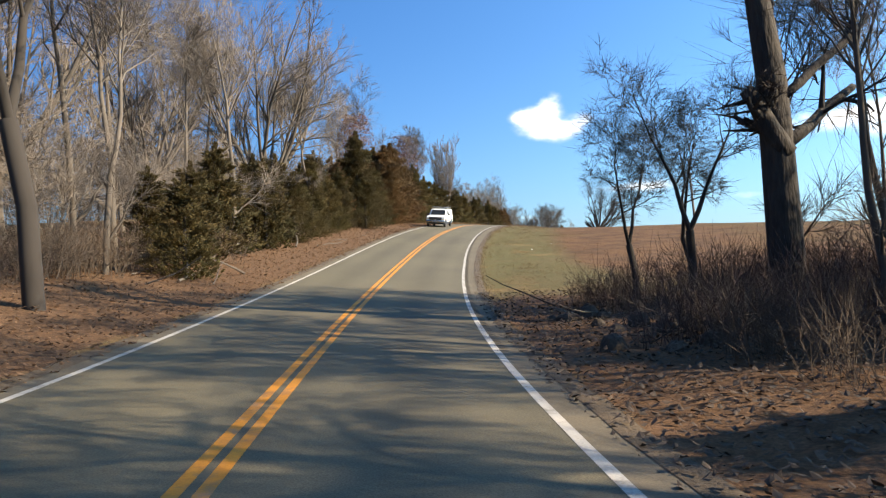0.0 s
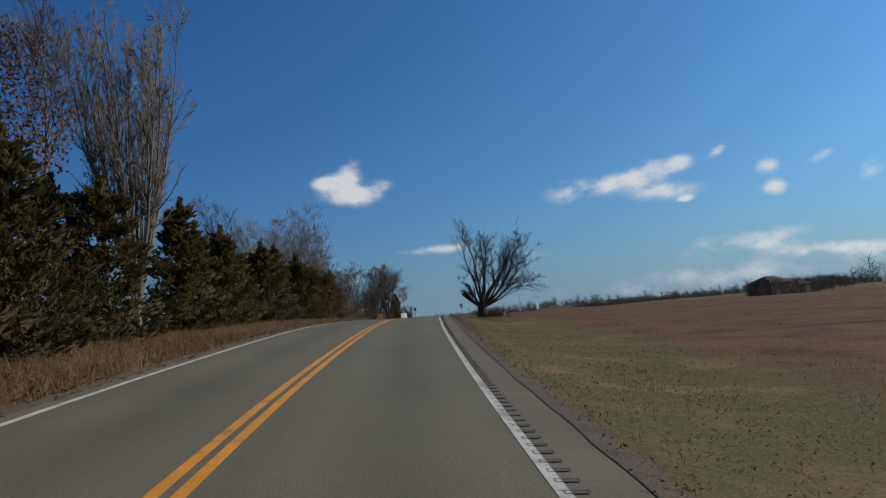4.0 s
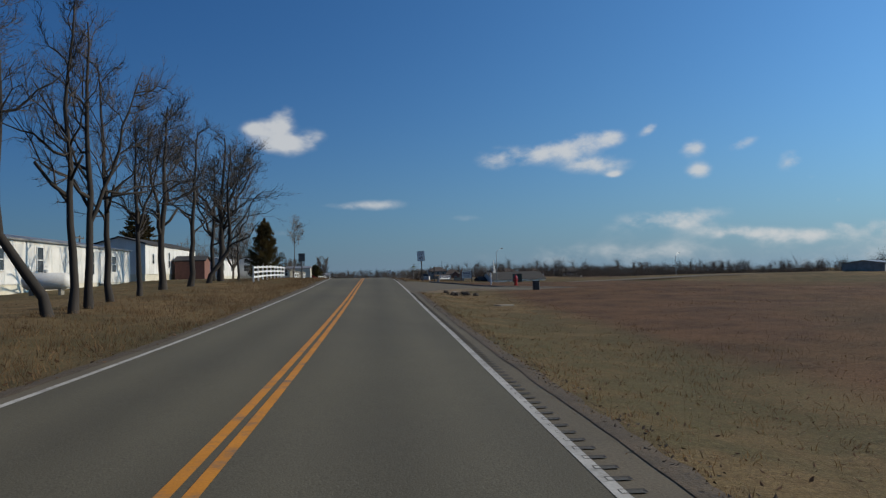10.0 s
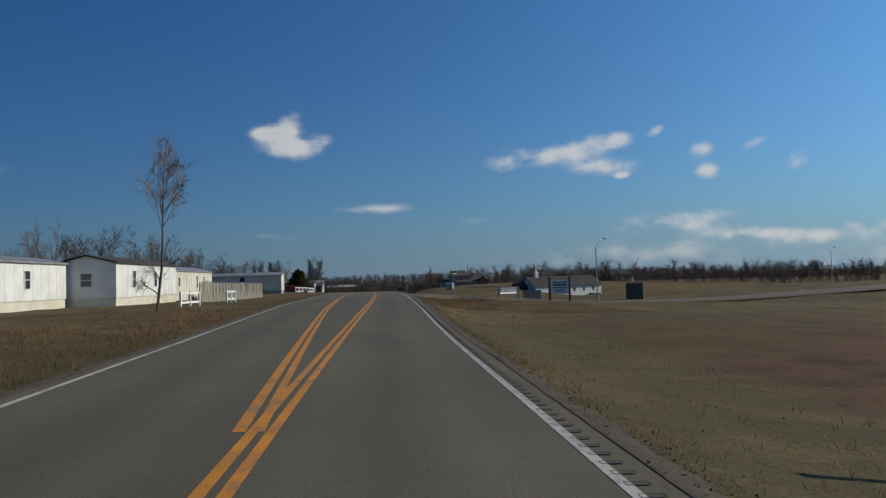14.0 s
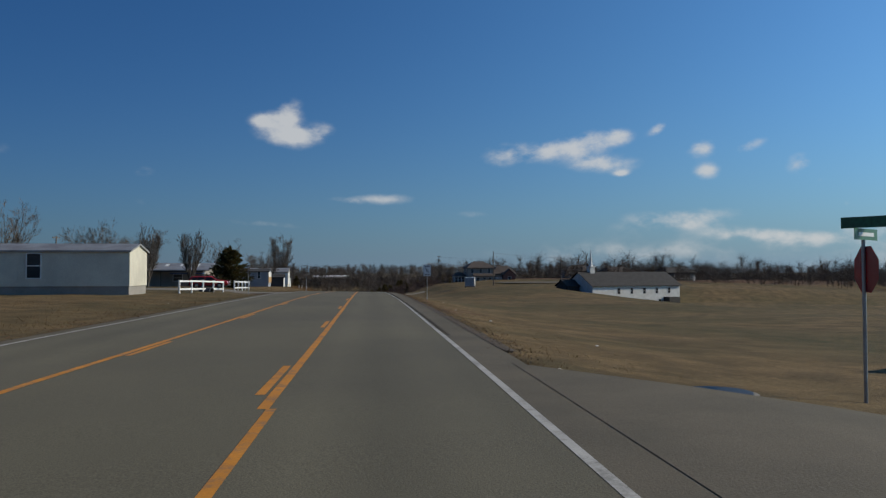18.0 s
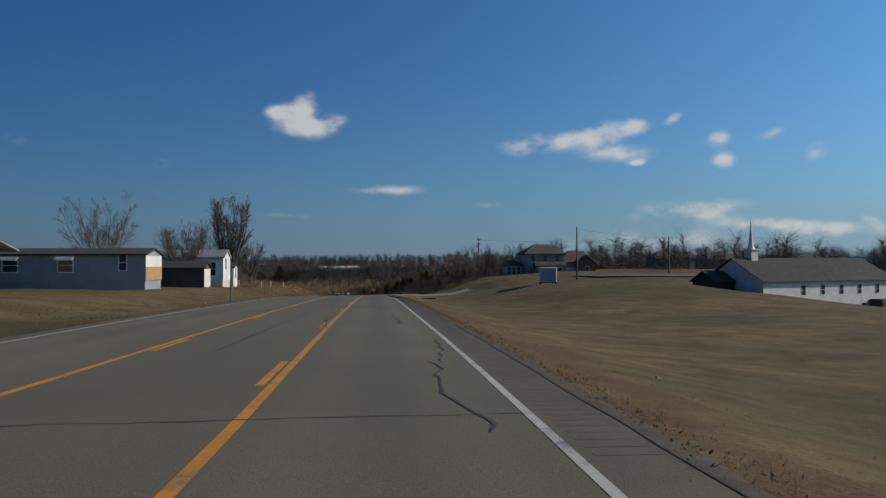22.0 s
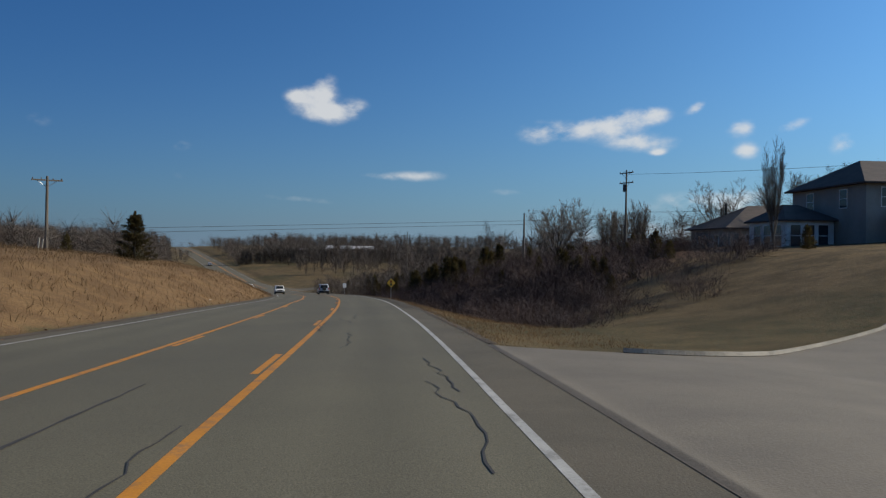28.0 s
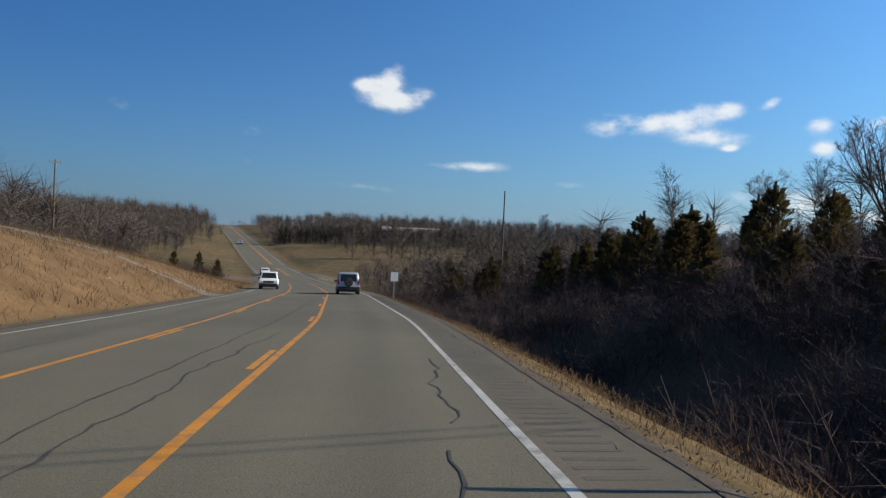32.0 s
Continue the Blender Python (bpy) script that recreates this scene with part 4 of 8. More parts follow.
side_road("driveway", "narrow pale lane that climbs from the road", M_CONCRETE, 632, -8.7, -50, 0.8, 2.5, -0.35)

# ================= trees and brush =================
def limb(r, start, way, length, radius, steps, bend, lift, end=0.35):
    """A wandering, tapering branch: points and radii."""
    pts, rad = [Vector(start)], [radius]
    d = Vector(way).normalized()
    for i in range(steps):
        d = (d + Vector((r.gauss(0, bend), r.gauss(0, bend), r.gauss(0, bend) + lift))).normalized()
        pts.append(pts[-1] + d * (length / steps))
        rad.append(radius * (1 - (1 - end) * (i + 1) / steps))
    return pts, rad


def fork_dir(r, d, angle):
    d = Vector(d).normalized()
    a = d.cross(Vector((r.uniform(-1, 1), r.uniform(-1, 1), r.uniform(-1, 1))))
    if a.length < 1e-3:
        a = Vector((1, 0, 0))
    return (d * math.cos(angle) + a.normalized() * math.sin(angle)).normalized()


def spike(g, p, q, r):
    """A fine twig: a thin three-sided point."""
    d = (q - p).normalized()
    a = d.cross(Vector((0.31, 0.9, 0.23)))
    a = (a if a.length > 0.1 else d.cross(Vector((1, 0, 0)))).normalized() * r
    b = d.cross(a)
    k = len(g.v)
    g.v += [tuple(p + a), tuple(p - a * 0.5 + b * 0.87), tuple(p - a * 0.5 - b * 0.87), tuple(q)]
    g.f += [(k, k + 1, k + 3), (k + 1, k + 2, k + 3), (k + 2, k, k + 3)]


def branches(r, wood, twigs, pts, rad, level, deep, per, ratio, angle, lift, thick):
    """Adds the side branches of a branch, down to fine twigs."""
    n = len(pts) - 1
    length = sum((pts[i + 1] - pts[i]).length for i in range(n))
    for k in range(per[level]):
        f = r.uniform(0.22 if level else 0.30, 1.0)
        i = min(int(f * n), n - 1)
        p = pts[i].lerp(pts[i + 1], f * n - i)
        d = fork_dir(r, pts[i + 1] - pts[i], r.uniform(*angle) * (0.75 if level == deep - 1 else 1.0))
        ln = length * ratio * (1 + 0.22 * level) * r.uniform(0.55, 1.25) * (1.15 - 0.5 * f)
        if level == deep - 1:
            d = (d + Vector((0, 0, lift))).normalized()
            spike(twigs, p, p + d * ln * r.uniform(1.4, 2.6), thick * 0.8)
            continue
        ra = max(rad[i] * r.uniform(0.4, 0.62), thick * 1.3)
        q, s = limb(r, p, d, ln, ra, 4 if level == 0 else 3 if level < deep - 2 else 1, 0.16, lift, 0.3)
        (wood if level == 0 else twigs).tube(q, s, 5 if level == 0 else 3, False)
        branches(r, wood, twigs, q, s, level + 1, deep, per, ratio, angle, lift, thick)


def bare_tree(seed, height, trunk_r, stems=1, split=0.3, spread=0.5, per=(9, 6, 5), ratio=0.5, angle=(0.4, 0.9), lift=0.08, bend=0.07, thick=0.009, lean=0.0, rise_=0.06):
    """Meshes of a leafless tree: the trunk with its limbs, and the twigs."""
    r = random.Random(seed)
    wood, twigs = Geo(), Geo()
    foot = height * split
    t_pts, t_rad = limb(r, (0, 0, -0.3), (lean, r.uniform(-.05, .05), 1), foot + 0.3, trunk_r, 4, bend * 0.6, 0.05, 0.8)
    t_rad[0] *= 1.35
    wood.tube(t_pts, t_rad, 9, False)
    if stems == 1:
        q, s = limb(r, t_pts[-1], t_pts[-1] - t_pts[-2], height - foot, t_rad[-1], 7, bend, 0.1, 0.12)
        wood.tube(q, s, 7, False)
        branches(r, wood, twigs, q, s, 0, len(per), per, ratio, angle, lift, thick)
        branches(r, wood, twigs, t_pts[2:], t_rad[2:], 0, len(per), (2,) + tuple(per[1:]), ratio * 1.2, angle, lift, thick)
    for k in range(stems if stems > 1 else 0):
        a = 2 * math.pi * (k + r.uniform(-.3, .3)) / stems
        d = Vector((math.cos(a) * spread, math.sin(a) * spread, 1))
        q, s = limb(r, t_pts[-1], d, (height - foot) * r.uniform(0.75, 1.05), t_rad[-1] * r.uniform(0.5, 0.7), 6, bend, rise_, 0.12)
        wood.tube(q, s, 6, False)
        branches(r, wood, twigs, q, s, 0, len(per), per, ratio, angle, lift, thick)
    return wood, twigs


TREE_KINDS = {}


def tree_meshes(key, make, bark, twig):
    wood, twigs = make
    a = wood.mesh("trunk", bark)
    a.shade_smooth()
    TREE_KINDS[key] = (a, twigs.mesh("crown", twig))


for i in range(5):
    tree_meshes("wood%d" % i, bare_tree(10 + i, 1.0, 0.0105, 1, 0.30, per=(13, 6, 6, 5), ratio=0.46, bend=0.075, thick=0.00075), M_BARK, M_TWIG)
for i in range(2):
    tree_meshes("dark%d" % i, bare_tree(25 + i, 1.0, 0.021, 2, 0.36, 0.28, per=(11, 7, 6, 5), ratio=0.46, bend=0.09, angle=(0.5, 1.2), lift=0.0, thick=0.0008), M_BARK_DARK, M_TWIG_DARK)
for i in range(3):
    tree_meshes("round%d" % i, bare_tree(30 + i, 1.0, 0.022, 11, 0.15, 0.74, per=(15, 9, 7), ratio=0.32, angle=(0.35, 0.8), lift=0.06, bend=0.08, thick=0.0007, rise_=0.09), M_BARK, M_TWIG)
for i in range(2):
    tree_meshes("vase%d" % i, bare_tree(40 + i, 1.0, 0.016, 20, 0.09, 0.42, per=(30, 10, 7), ratio=0.20, angle=(0.35, 0.8), lift=0.10, bend=0.045, thick=0.0009, rise_=0.18), M_BARK, M_TWIG)


def kinked(r, start, way, length, radius, steps, kink, lift, end=0.3):
    """A knobbly branch: straight pieces that break off at angles but keep their main course."""
    pts, rad, d0 = [Vector(start)], [radius], Vector(way).normalized()
    for i in range(steps):
        d0 = (d0 + Vector((0, 0, lift))).normalized()
        d = fork_dir(r, d0, r.uniform(0.25, 1.0) * kink)
        pts.append(pts[-1] + d * (length / steps) * r.uniform(0.75, 1.25))
        rad.append(radius * (1 - (1 - end) * (i + 1) / steps))
    return pts, rad


def gnarled_tree(seed, fork, sway=0.0):
    """A tree one metre tall with a dark trunk that may sweep aside, crooked spreading limbs, stubs and a haze of twigs."""
    r = random.Random(seed)
    wood, twigs = Geo(), Geo()
    pts, rad = kinked(r, (0, 0, -.03), (r.uniform(-.06, .06), r.uniform(-.06, .06), 1), 1.0, .0195, 10, .16, .05, .16)
    rad[0] *= 1.35
    for p in pts:
        f = min(1.0, max(0.0, p.z) / .28)
        p.x -= sway * f * f * (3 - 2 * f)
    wood.tube(pts, rad, 9, False)
    leaders = [(pts, rad, .30)]
    for _ in range(fork):
        i = r.randint(2, 4)
        q, s_ = kinked(r, pts[i], fork_dir(r, (0, 0, 1), r.uniform(.4, .7)), r.uniform(.5, .66), rad[i] * .7, 8, .3, .10, .14)
        wood.tube(q, s_, 7, False)
        leaders.append((q, s_, .15))
    for lead, ra, f0 in leaders:
        n = len(lead) - 1
        for k in range(13):
            f = f0 + (0.97 - f0) * (k + r.random()) / 13
            i = min(int(f * n), n - 1)
            p = lead[i].lerp(lead[i + 1], f * n - i)
            d = fork_dir(r, lead[i + 1] - lead[i], r.uniform(.8, 1.35))
            ln = .46 * (1.12 - f) * r.uniform(.6, 1.2) + .06
            if k < 3 and r.random() < .4:
                q, s_ = kinked(r, p, d, ln * .45, ra[i] * .5, 2, .35, .15, .8)       # a broken stub
                wood.tube(q, s_, 6, True)
                continue
            q, s_ = kinked(r, p, d, ln, max(ra[i] * .5, .003), 6, .55, .10, .25)
            wood.tube(q, s_, 5, False)
            for _ in range(9):
                j = r.randint(1, 5)
                e, t_ = kinked(r, q[j], fork_dir(r, q[j + 1] - q[j], r.uniform(.5, 1.1)), ln * r.uniform(.25, .55), max(s_[j] * .5, .0012), 3, .5, .12, .3)
                twigs.tube(e, t_, 3, False)
                for _ in range(9):
                    m = r.randint(0, 2)
                    o = e[m].lerp(e[m + 1], r.random())
                    w = fork_dir(r, e[m + 1] - e[m], r.uniform(.3, 1.1))
                    tip = o + (w + Vector((0, 0, .15))) * r.uniform(.02, .065)
                    spike(twigs, o, tip, .00065)
                    spike(twigs, o.lerp(tip, .5), o.lerp(tip, .5) + fork_dir(r, w, .7) * r.uniform(.015, .04), .0005)
    return wood, twigs


for i in range(5):
    tree_meshes("crook%d" % i, gnarled_tree(150 + i, (1, 0, 3, 1, 0)[i], (0, 0, 0, 0, .13)[i]), M_BARK_DARK, M_TWIG_DARK)
for i in range(2):
    tree_meshes("sapling%d" % i, bare_tree(60 + i, 1.0, 0.007, 6, 0.06, 0.4, per=(8, 6, 5), ratio=0.45, thick=0.0016), M_BARK, M_TWIG)


def plant_tree(kind, label, x, y, height, wide=1.0, turn=None, name="bare_tree", group="", z=None):
    r = random.Random(int(x * 31 + y * 17))
    wood, twigs = TREE_KINDS[kind]
    ob = thing(name, label, "tree", (x, y, ground_z(x, y) - 0.1 if z is None else z), r.uniform(0, 360) if turn is None else turn, group)
    ob.scale = (height * wide, height * wide, height)
    shared("trunk", wood, ob)
    shared("crown", twigs, ob)["kind"] = "stuff"
    return ob


def cedar_mesh(seed, wide=0.24, n=1500, rag=0.3, size=1.0):
    """A red cedar, one metre tall: trunk, and a ragged crown of boughs, each a plume of many small sprays."""
    r = random.Random(seed)
    trunk = Geo().tube([(0, 0, -.03), (r.uniform(-.01, .01), 0, .35), (0, r.uniform(-.01, .01), .93)], [.022, .015, .003], 6)
    crown = Geo()
    boughs = 64 if n < 9000 else 96
    for b in range(boughs):
        h = 0.07 + 0.86 * (b / boughs) ** 0.95 + r.uniform(-.03, .03)      # height of the bough's tip
        a = b * 2.4 + r.uniform(-.5, .5)
        reach = wide * (1.02 - h) ** 0.72 * (0.72 + 0.28 * min(1, h / 0.18)) * r.uniform(1 - rag, 1 + rag * 0.7)
        rise_ = reach * r.uniform(0.3, 0.9)
        base = Vector((0, 0, max(0.02, h - rise_)))
        tip_ = Vector((math.cos(a) * reach, math.sin(a) * reach, h))
        d = (tip_ - base).normalized()
        ln = (tip_ - base).length
        for k in range(n // boughs):
            f = r.random() ** 0.62
            p = base + d * ln * f + Vector((r.gauss(0, 1), r.gauss(0, 1), r.gauss(0, 1))) * (0.012 + 0.030 * (1.1 - f) * (1.15 - h))
            if p.z > 1:
                p.z = 2 - p.z
            p.z = max(p.z, 0.01)
            out = (d + Vector((r.gauss(0, .5), r.gauss(0, .5), r.uniform(0, .8)))).normalized()
            sz = r.uniform(0.011, 0.027) * size
            side = fork_dir(r, out, 1.5)
            tip = p + out * sz * 1.7
            crown.face(p - side * sz * 0.45, p + side * sz * 0.45 + out * sz * 0.2, tip)
            sd = out.cross(side)
            crown.face(p - sd * sz * 0.4, p + sd * sz * 0.45 + out * sz * 0.4, tip - side * sz * 0.3)
    for k in range(n // 8):
        z = 0.80 + 0.2 * r.random()
        q = 0.10 * wide * 4 * (1.02 - z)
        p = Vector((r.gauss(0, q * .6), r.gauss(0, q * .6), z))
        out = Vector((r.gauss(0, .3), r.gauss(0, .3), 1)).normalized()
        side = fork_dir(r, out, 1.5)
        crown.face(p - side * .009, p + side * .009, p + out * .035)
    return trunk.mesh("trunk", M_BARK_DARK), crown


CEDARS = []
# kinds 0-3 stand beside the road, 4-7 are the same close by, 8-10 far off
for i in range(11):
    t, c = cedar_mesh(70 + i % 8, (0.22, 0.29, 0.36, 0.27)[i % 4], (4200, 15000, 2000)[i // 4], 0.3, (1.0, 0.5, 1.45)[i // 4])
    CEDARS.append((t, c.mesh("crown", M_CEDAR_BROWN if i % 4 == 3 else M_CEDAR)))


def plant_cedar(kind, label, x, y, height, wide=1.0, name="cedar_tree", group="", z=None):
    ob = thing(name, label, "tree", (x, y, ground_z(x, y) - 0.1 if z is None else z), (x * 37 + y * 53) % 360, group)
    ob.scale = (height * wide, height * wide, height)
    shared("trunk", CEDARS[kind][0], ob)
    shared("crown", CEDARS[kind][1], ob)["kind"] = "stuff"
    return ob


def brush_mesh(seed, n=64, side=7):
    """A thicket of thin, crossing stems, one metre tall."""
    r = random.Random(seed)
    g = Geo()
    for k in range(n):
        a, d = r.uniform(0, 6.28), math.sqrt(r.random()) * 0.55
        p = Vector((math.cos(a) * d, math.sin(a) * d, -0.04))
        w = Vector((math.cos(a) * r.uniform(-.2, .6), math.sin(a) * r.uniform(-.2, .6), 1))
        q, s = limb(r, p, w, r.uniform(0.5, 1.05), 0.0042, 3, 0.26, 0.0, 0.3)
        g.tube(q, s, 3, False)
        for _ in range(side):
            i = r.randint(1, 2)
            spike(g, q[i], q[i] + fork_dir(r, q[i + 1] - q[i], r.uniform(.4, 1.2)) * r.uniform(.15, .45), 0.0026)
    return g


BRUSH = [brush_mesh(80).mesh("thicket", M_BRUSH), brush_mesh(81).mesh("thicket", M_BRUSH_RED), brush_mesh(82, 84).mesh("thicket", M_BRUSH)]


def plant_brush(kind, x, y, height, wide=1.0, label="tangled leafless brush beside the road", z=None):
    ob = new("brush", BRUSH[kind])
    ob.matrix_basis = pose(x, y, ground_z(x, y) - 0.05 if z is None else z, 0, 0, (x * 41 + y * 29) % 360)
    ob.scale = (height * wide, height * wide, height)
    return tagged(ob, label, "shrub", "roadside brush")


BRUSH_VF = []
for me in [brush_mesh(84 + i, 62, 6).mesh("thicket", M_BRUSH) for i in range(3)]:
    BRUSH_VF.append((np.array([v.co[:] for v in me.vertices]), [tuple(p.vertices) for p in me.polygons]))


def thicket(label, places, mat):
    """Many crossing bushes that nobody could count, joined into one. places: kind, x, y, height, width."""
    V, F, k = [], [], 0
    for kind, x, y, h, w in places:
        v, f = BRUSH_VF[kind]
        a = (x * 41 + y * 29) % 6.283
        c, s = math.cos(a) * h * w, math.sin(a) * h * w
        V.append(np.stack([v[:, 0] * c - v[:, 1] * s + x, v[:, 0] * s + v[:, 1] * c + y, v[:, 2] * h + ground_z(x, y) - 0.05], -1))
        F += [tuple(i + k for i in q) for q in f]
        k += len(v)
    me = bpy.data.meshes.new("thicket")
    me.from_pydata(np.concatenate(V).tolist(), [], F)
    me.materials.append(mat)
    return tagged(new("thicket", me), label, "brush", kind="stuff")


def at(y, u):
    p = on_road(y, u)
    return p[0], p[1]


rnd = random.Random(7)
WOODS = "woodland trees along the road"
# --- the wood on the first bend ---
for y, u, h, k in [(16, -7.6, 12, "dark1"), (23, -9.5, 11, "wood0"), (13, -12, 13, "wood1"), (28, -13, 14, "wood2"), (35, -9.0, 12, "wood3"), (44, -11, 14.5, "round0"), (38, -16, 15, "wood1"), (52, -15, 14, "wood0"),
                   (60, -14, 12, "wood2"), (20, -17, 15, "wood3"), (48, -20, 15, "round1"), (30, -22, 16, "wood0"), (66, -18, 13, "wood1"), (8, -9, 12, "wood2"), (2, -14, 14, "wood0"), (74, -15, 13, "wood3"), (84, -16, 13, "wood2"), (78, -22, 14, "wood0"),
                   (92, -19, 12, "round2"), (58, -24, 16, "wood3"), (40, -27, 16, "wood2"), (12, -24, 16, "wood1"), (24, -28, 16, "wood0"), (70, -28, 15, "wood2"), (34, -12, 11, "wood1"), (47, -8.5, 10, "wood0"), (10, -18, 14, "wood3"),
                   (4, -8, 11, "wood1"), (18, -12.5, 13, "wood2"), (26, -10.5, 12, "wood3"), (31, -18, 15, "round2"), (-3, -11, 14, "wood2"), (43, -14, 13, "wood2")]:
    x, yy = at(y, u)
    plant_tree(k, "tall leafless grey hardwood in a roadside wood", x, yy, h, 1.0 if k[0] != "r" else 0.9, group=WOODS)
for y, u, h, k in [(24.5, -7.6, 3.4, 1), (37.5, -8.6, 4.6, 1), (42, -8.4, 4.0, 2), (46.5, -8.6, 5.2, 0), (50.5, -8.5, 3.9, 2), (54.5, -8.8, 4.6, 1), (60.5, -8.8, 7.7, 0), (58, -7.6, 4.4, 2), (64, -8.2, 5.0, 1), (68.5, -8.0, 6.4, 3), (73, -8.3, 7.0, 3),
                   (71, -10, 7.2, 0), (78, -7.8, 6.2, 1), (84, -8, 5.4, 2), (90, -8.2, 5.2, 1), (96, -8.6, 5.0, 2), (102, -8.2, 5.2, 0), (108, -8.4, 4.8, 1), (113, -9.5, 4.2, 2), (118, -9, 5.0, 1), (123.5, -9.5, 5.4, 0), (128.5, -9, 5.0, 2),
                   (133, -8.8, 4.6, 1), (137.5, -8.6, 4.4, 3), (87, -11, 6, 0), (99, -11.5, 5.6, 1), (116, -12, 5.5, 2), (127, -12.5, 5.2, 0), (33, -9.4, 5, 1), (29, -9, 4, 2), (35.5, -10.2, 4.4, 0), (39.5, -9.8, 4.8, 2), (44, -10, 5.0, 1), (48.5, -9.8, 4.6, 1), (52.5, -10, 5.6, 0), (56.5, -9.8, 5.4, 3), (62.5, -10.2, 6.0, 2), (66.5, -9.9, 5.6, 3), (26.5, -9.6, 3.6, 0)]:
    x, yy = at(y, u)
    plant_cedar(k + (4 if 40 < y < 80 and u > -9 else 0), "dark green red cedar at the edge of the wood" if k != 3 else "bronzed red cedar at the edge of the wood", x, yy, h, 1.4, group="cedars along the road")
for y, u, h, w in [(70.5, -8.8, 7.4, 1.9), (73.6, -9.0, 7.9, 1.8), (77, -9.4, 6.6, 1.8), (65.5, -9.2, 5.4, 1.7)]:
    x, yy = at(y, u)
    plant_cedar(7, "broad bronzed red cedar at the edge of the wood", x, yy, h, w, group="cedars along the road")
x, yy = at(100, -9.2)
plant_tree("vase0", "tall slender leafless tree behind cedars", x, yy, 11.6, 0.72)
x, yy = at(150, -12.5)
plant_tree("round1", "low leafless tree at the road crest", x, yy, 6.8, 1.1)
for y, u, h, k in [(153, -10.2, 6.4, "round0"), (155.5, -12, 6.3, "round2"), (151.5, -11.3, 6.6, "round1"), (158, -14, 6.2, "round0")]:
    x, yy = at(y, u)
    plant_tree(k, "rounded twiggy leafless tree at the road crest", x, yy, h, 1.1)
for i in range(20):
    x, yy = at(rnd.uniform(146, 159), -rnd.uniform(8.6, 13))
    plant_brush(i % 3, x, yy, rnd.uniform(2.4, 4.0), 1.1, "tall tangled brown brush under roadside trees")
for y, u, h in [(141, -11, 9), (137, -14, 8), (158, -13, 7.5), (163, -16, 6.0), (169, -12, 4.6), (153, -18, 9)]:
    x, yy = at(y, u)
    plant_tree("wood%d" % rnd.randint(0, 3), "leafless young hardwood beside the road", x, yy, h)


def leafy(x, y, h, seed):
    """A tree that still holds its dead leaves."""
    ob = plant_tree("wood1", "oak that still holds reddish dead leaves", x, y, h)
    r = random.Random(seed)
    g = Geo()
    for _ in range(2600):
        a, b = r.uniform(0, 6.28), r.gauss(0, 1)
        d = 0.17 * math.sqrt(r.random())
        z = r.uniform(0.5, 1.0)
        d *= 1.25 - abs(z - 0.7) * 2
        p = Vector((math.cos(a) * d, math.sin(a) * d, z))
        q, s = fork_dir(r, (0, 0, 1), r.uniform(0, 3)), 0.008
        t = fork_dir(r, q, 1.4)
        g.face(p, p + q * s, p + q * s + t * s * 1.3, p + t * s)
    shared("dead_foliage", g.mesh("dead_foliage", M_OAKLEAF), ob)["kind"] = "stuff"


x, yy = at(103, -15)
leafy(x, yy, 12.5, 3)
x, yy = at(72, -12)
leafy(x, yy, 10.5, 4)
x, yy = at(84, -10.5)
leafy(x, yy, 10, 5)

# --- saplings and brush under the first trees and on the verge ---
for i in range(34):
    y, u = rnd.uniform(0, 62), -rnd.uniform(9.6, 19)
    x, yy = at(y, u)
    plant_tree(rnd.choice(("sapling0", "sapling1")), "slender pale sapling under taller trees", x, yy, rnd.uniform(3, 6.5), rnd.uniform(.8, 1.2), name="sapling", group="saplings in the wood")
for i in range(40):
    y, u = rnd.uniform(4, 30), -rnd.uniform(8.2, 15)
    x, yy = at(y, u)
    plant_brush(rnd.choice((0, 2)), x, yy, rnd.uniform(1.0, 2.2), rnd.uniform(0.9, 1.3), "tangled leafless brush under bare trees")
for i in range(46):
    y, u = rnd.uniform(2, 140), -rnd.uniform(8.8, 13)
    x, yy = at(y, u)
    plant_brush(rnd.choice((0, 1, 2)), x, yy, rnd.uniform(1.2, 2.8), rnd.uniform(0.7, 1.1))
for i in range(44):
    y, u = rnd.uniform(6, 20.5), rnd.uniform(4.6, 11.5)
    x, yy = at(y, u)
    plant_brush(rnd.choice((0, 1)), x, yy, rnd.uniform(1.0, 2.2), 0.9)
ROADSIDE = bare_tree(93, 14.0, 0.40, 1, 0.36, per=(20, 7, 6, 5), ratio=0.40, angle=(0.5, 1.25), lift=0.02, bend=0.035, thick=0.008)
x, yy = at(15.5, 8.1)
rt = thing("bare_tree", "thick dark leafless tree by the road with broken limbs", "tree", (x, yy, ground_z(x, yy) - .1), 20)
for d, ln, ra, h in [((-.55, 0, .9), 1.6, .26, 3.4), ((.8, .1, .55), 3.6, .15, 3.6), ((-.5, .2, .9), 1.0, .16, 3.9), ((.75, -.1, .35), 3.4, .11, 4.6)]:
    q, s_ = limb(rnd, (0, 0, h), d, ln, ra, 5, .12, .03, .6)
    ROADSIDE[0].tube(q, s_, 7, True)
    branches(rnd, ROADSIDE[0], ROADSIDE[1], q, s_, 0, 3, (5, 5, 4), .6, (.4, 1.2), .02, .008)
ROADSIDE[0].make("trunk", M_BARK_DARK, rt, smooth=True)
ROADSIDE[1].make("crown", M_TWIG_DARK, rt)["kind"] = "stuff"
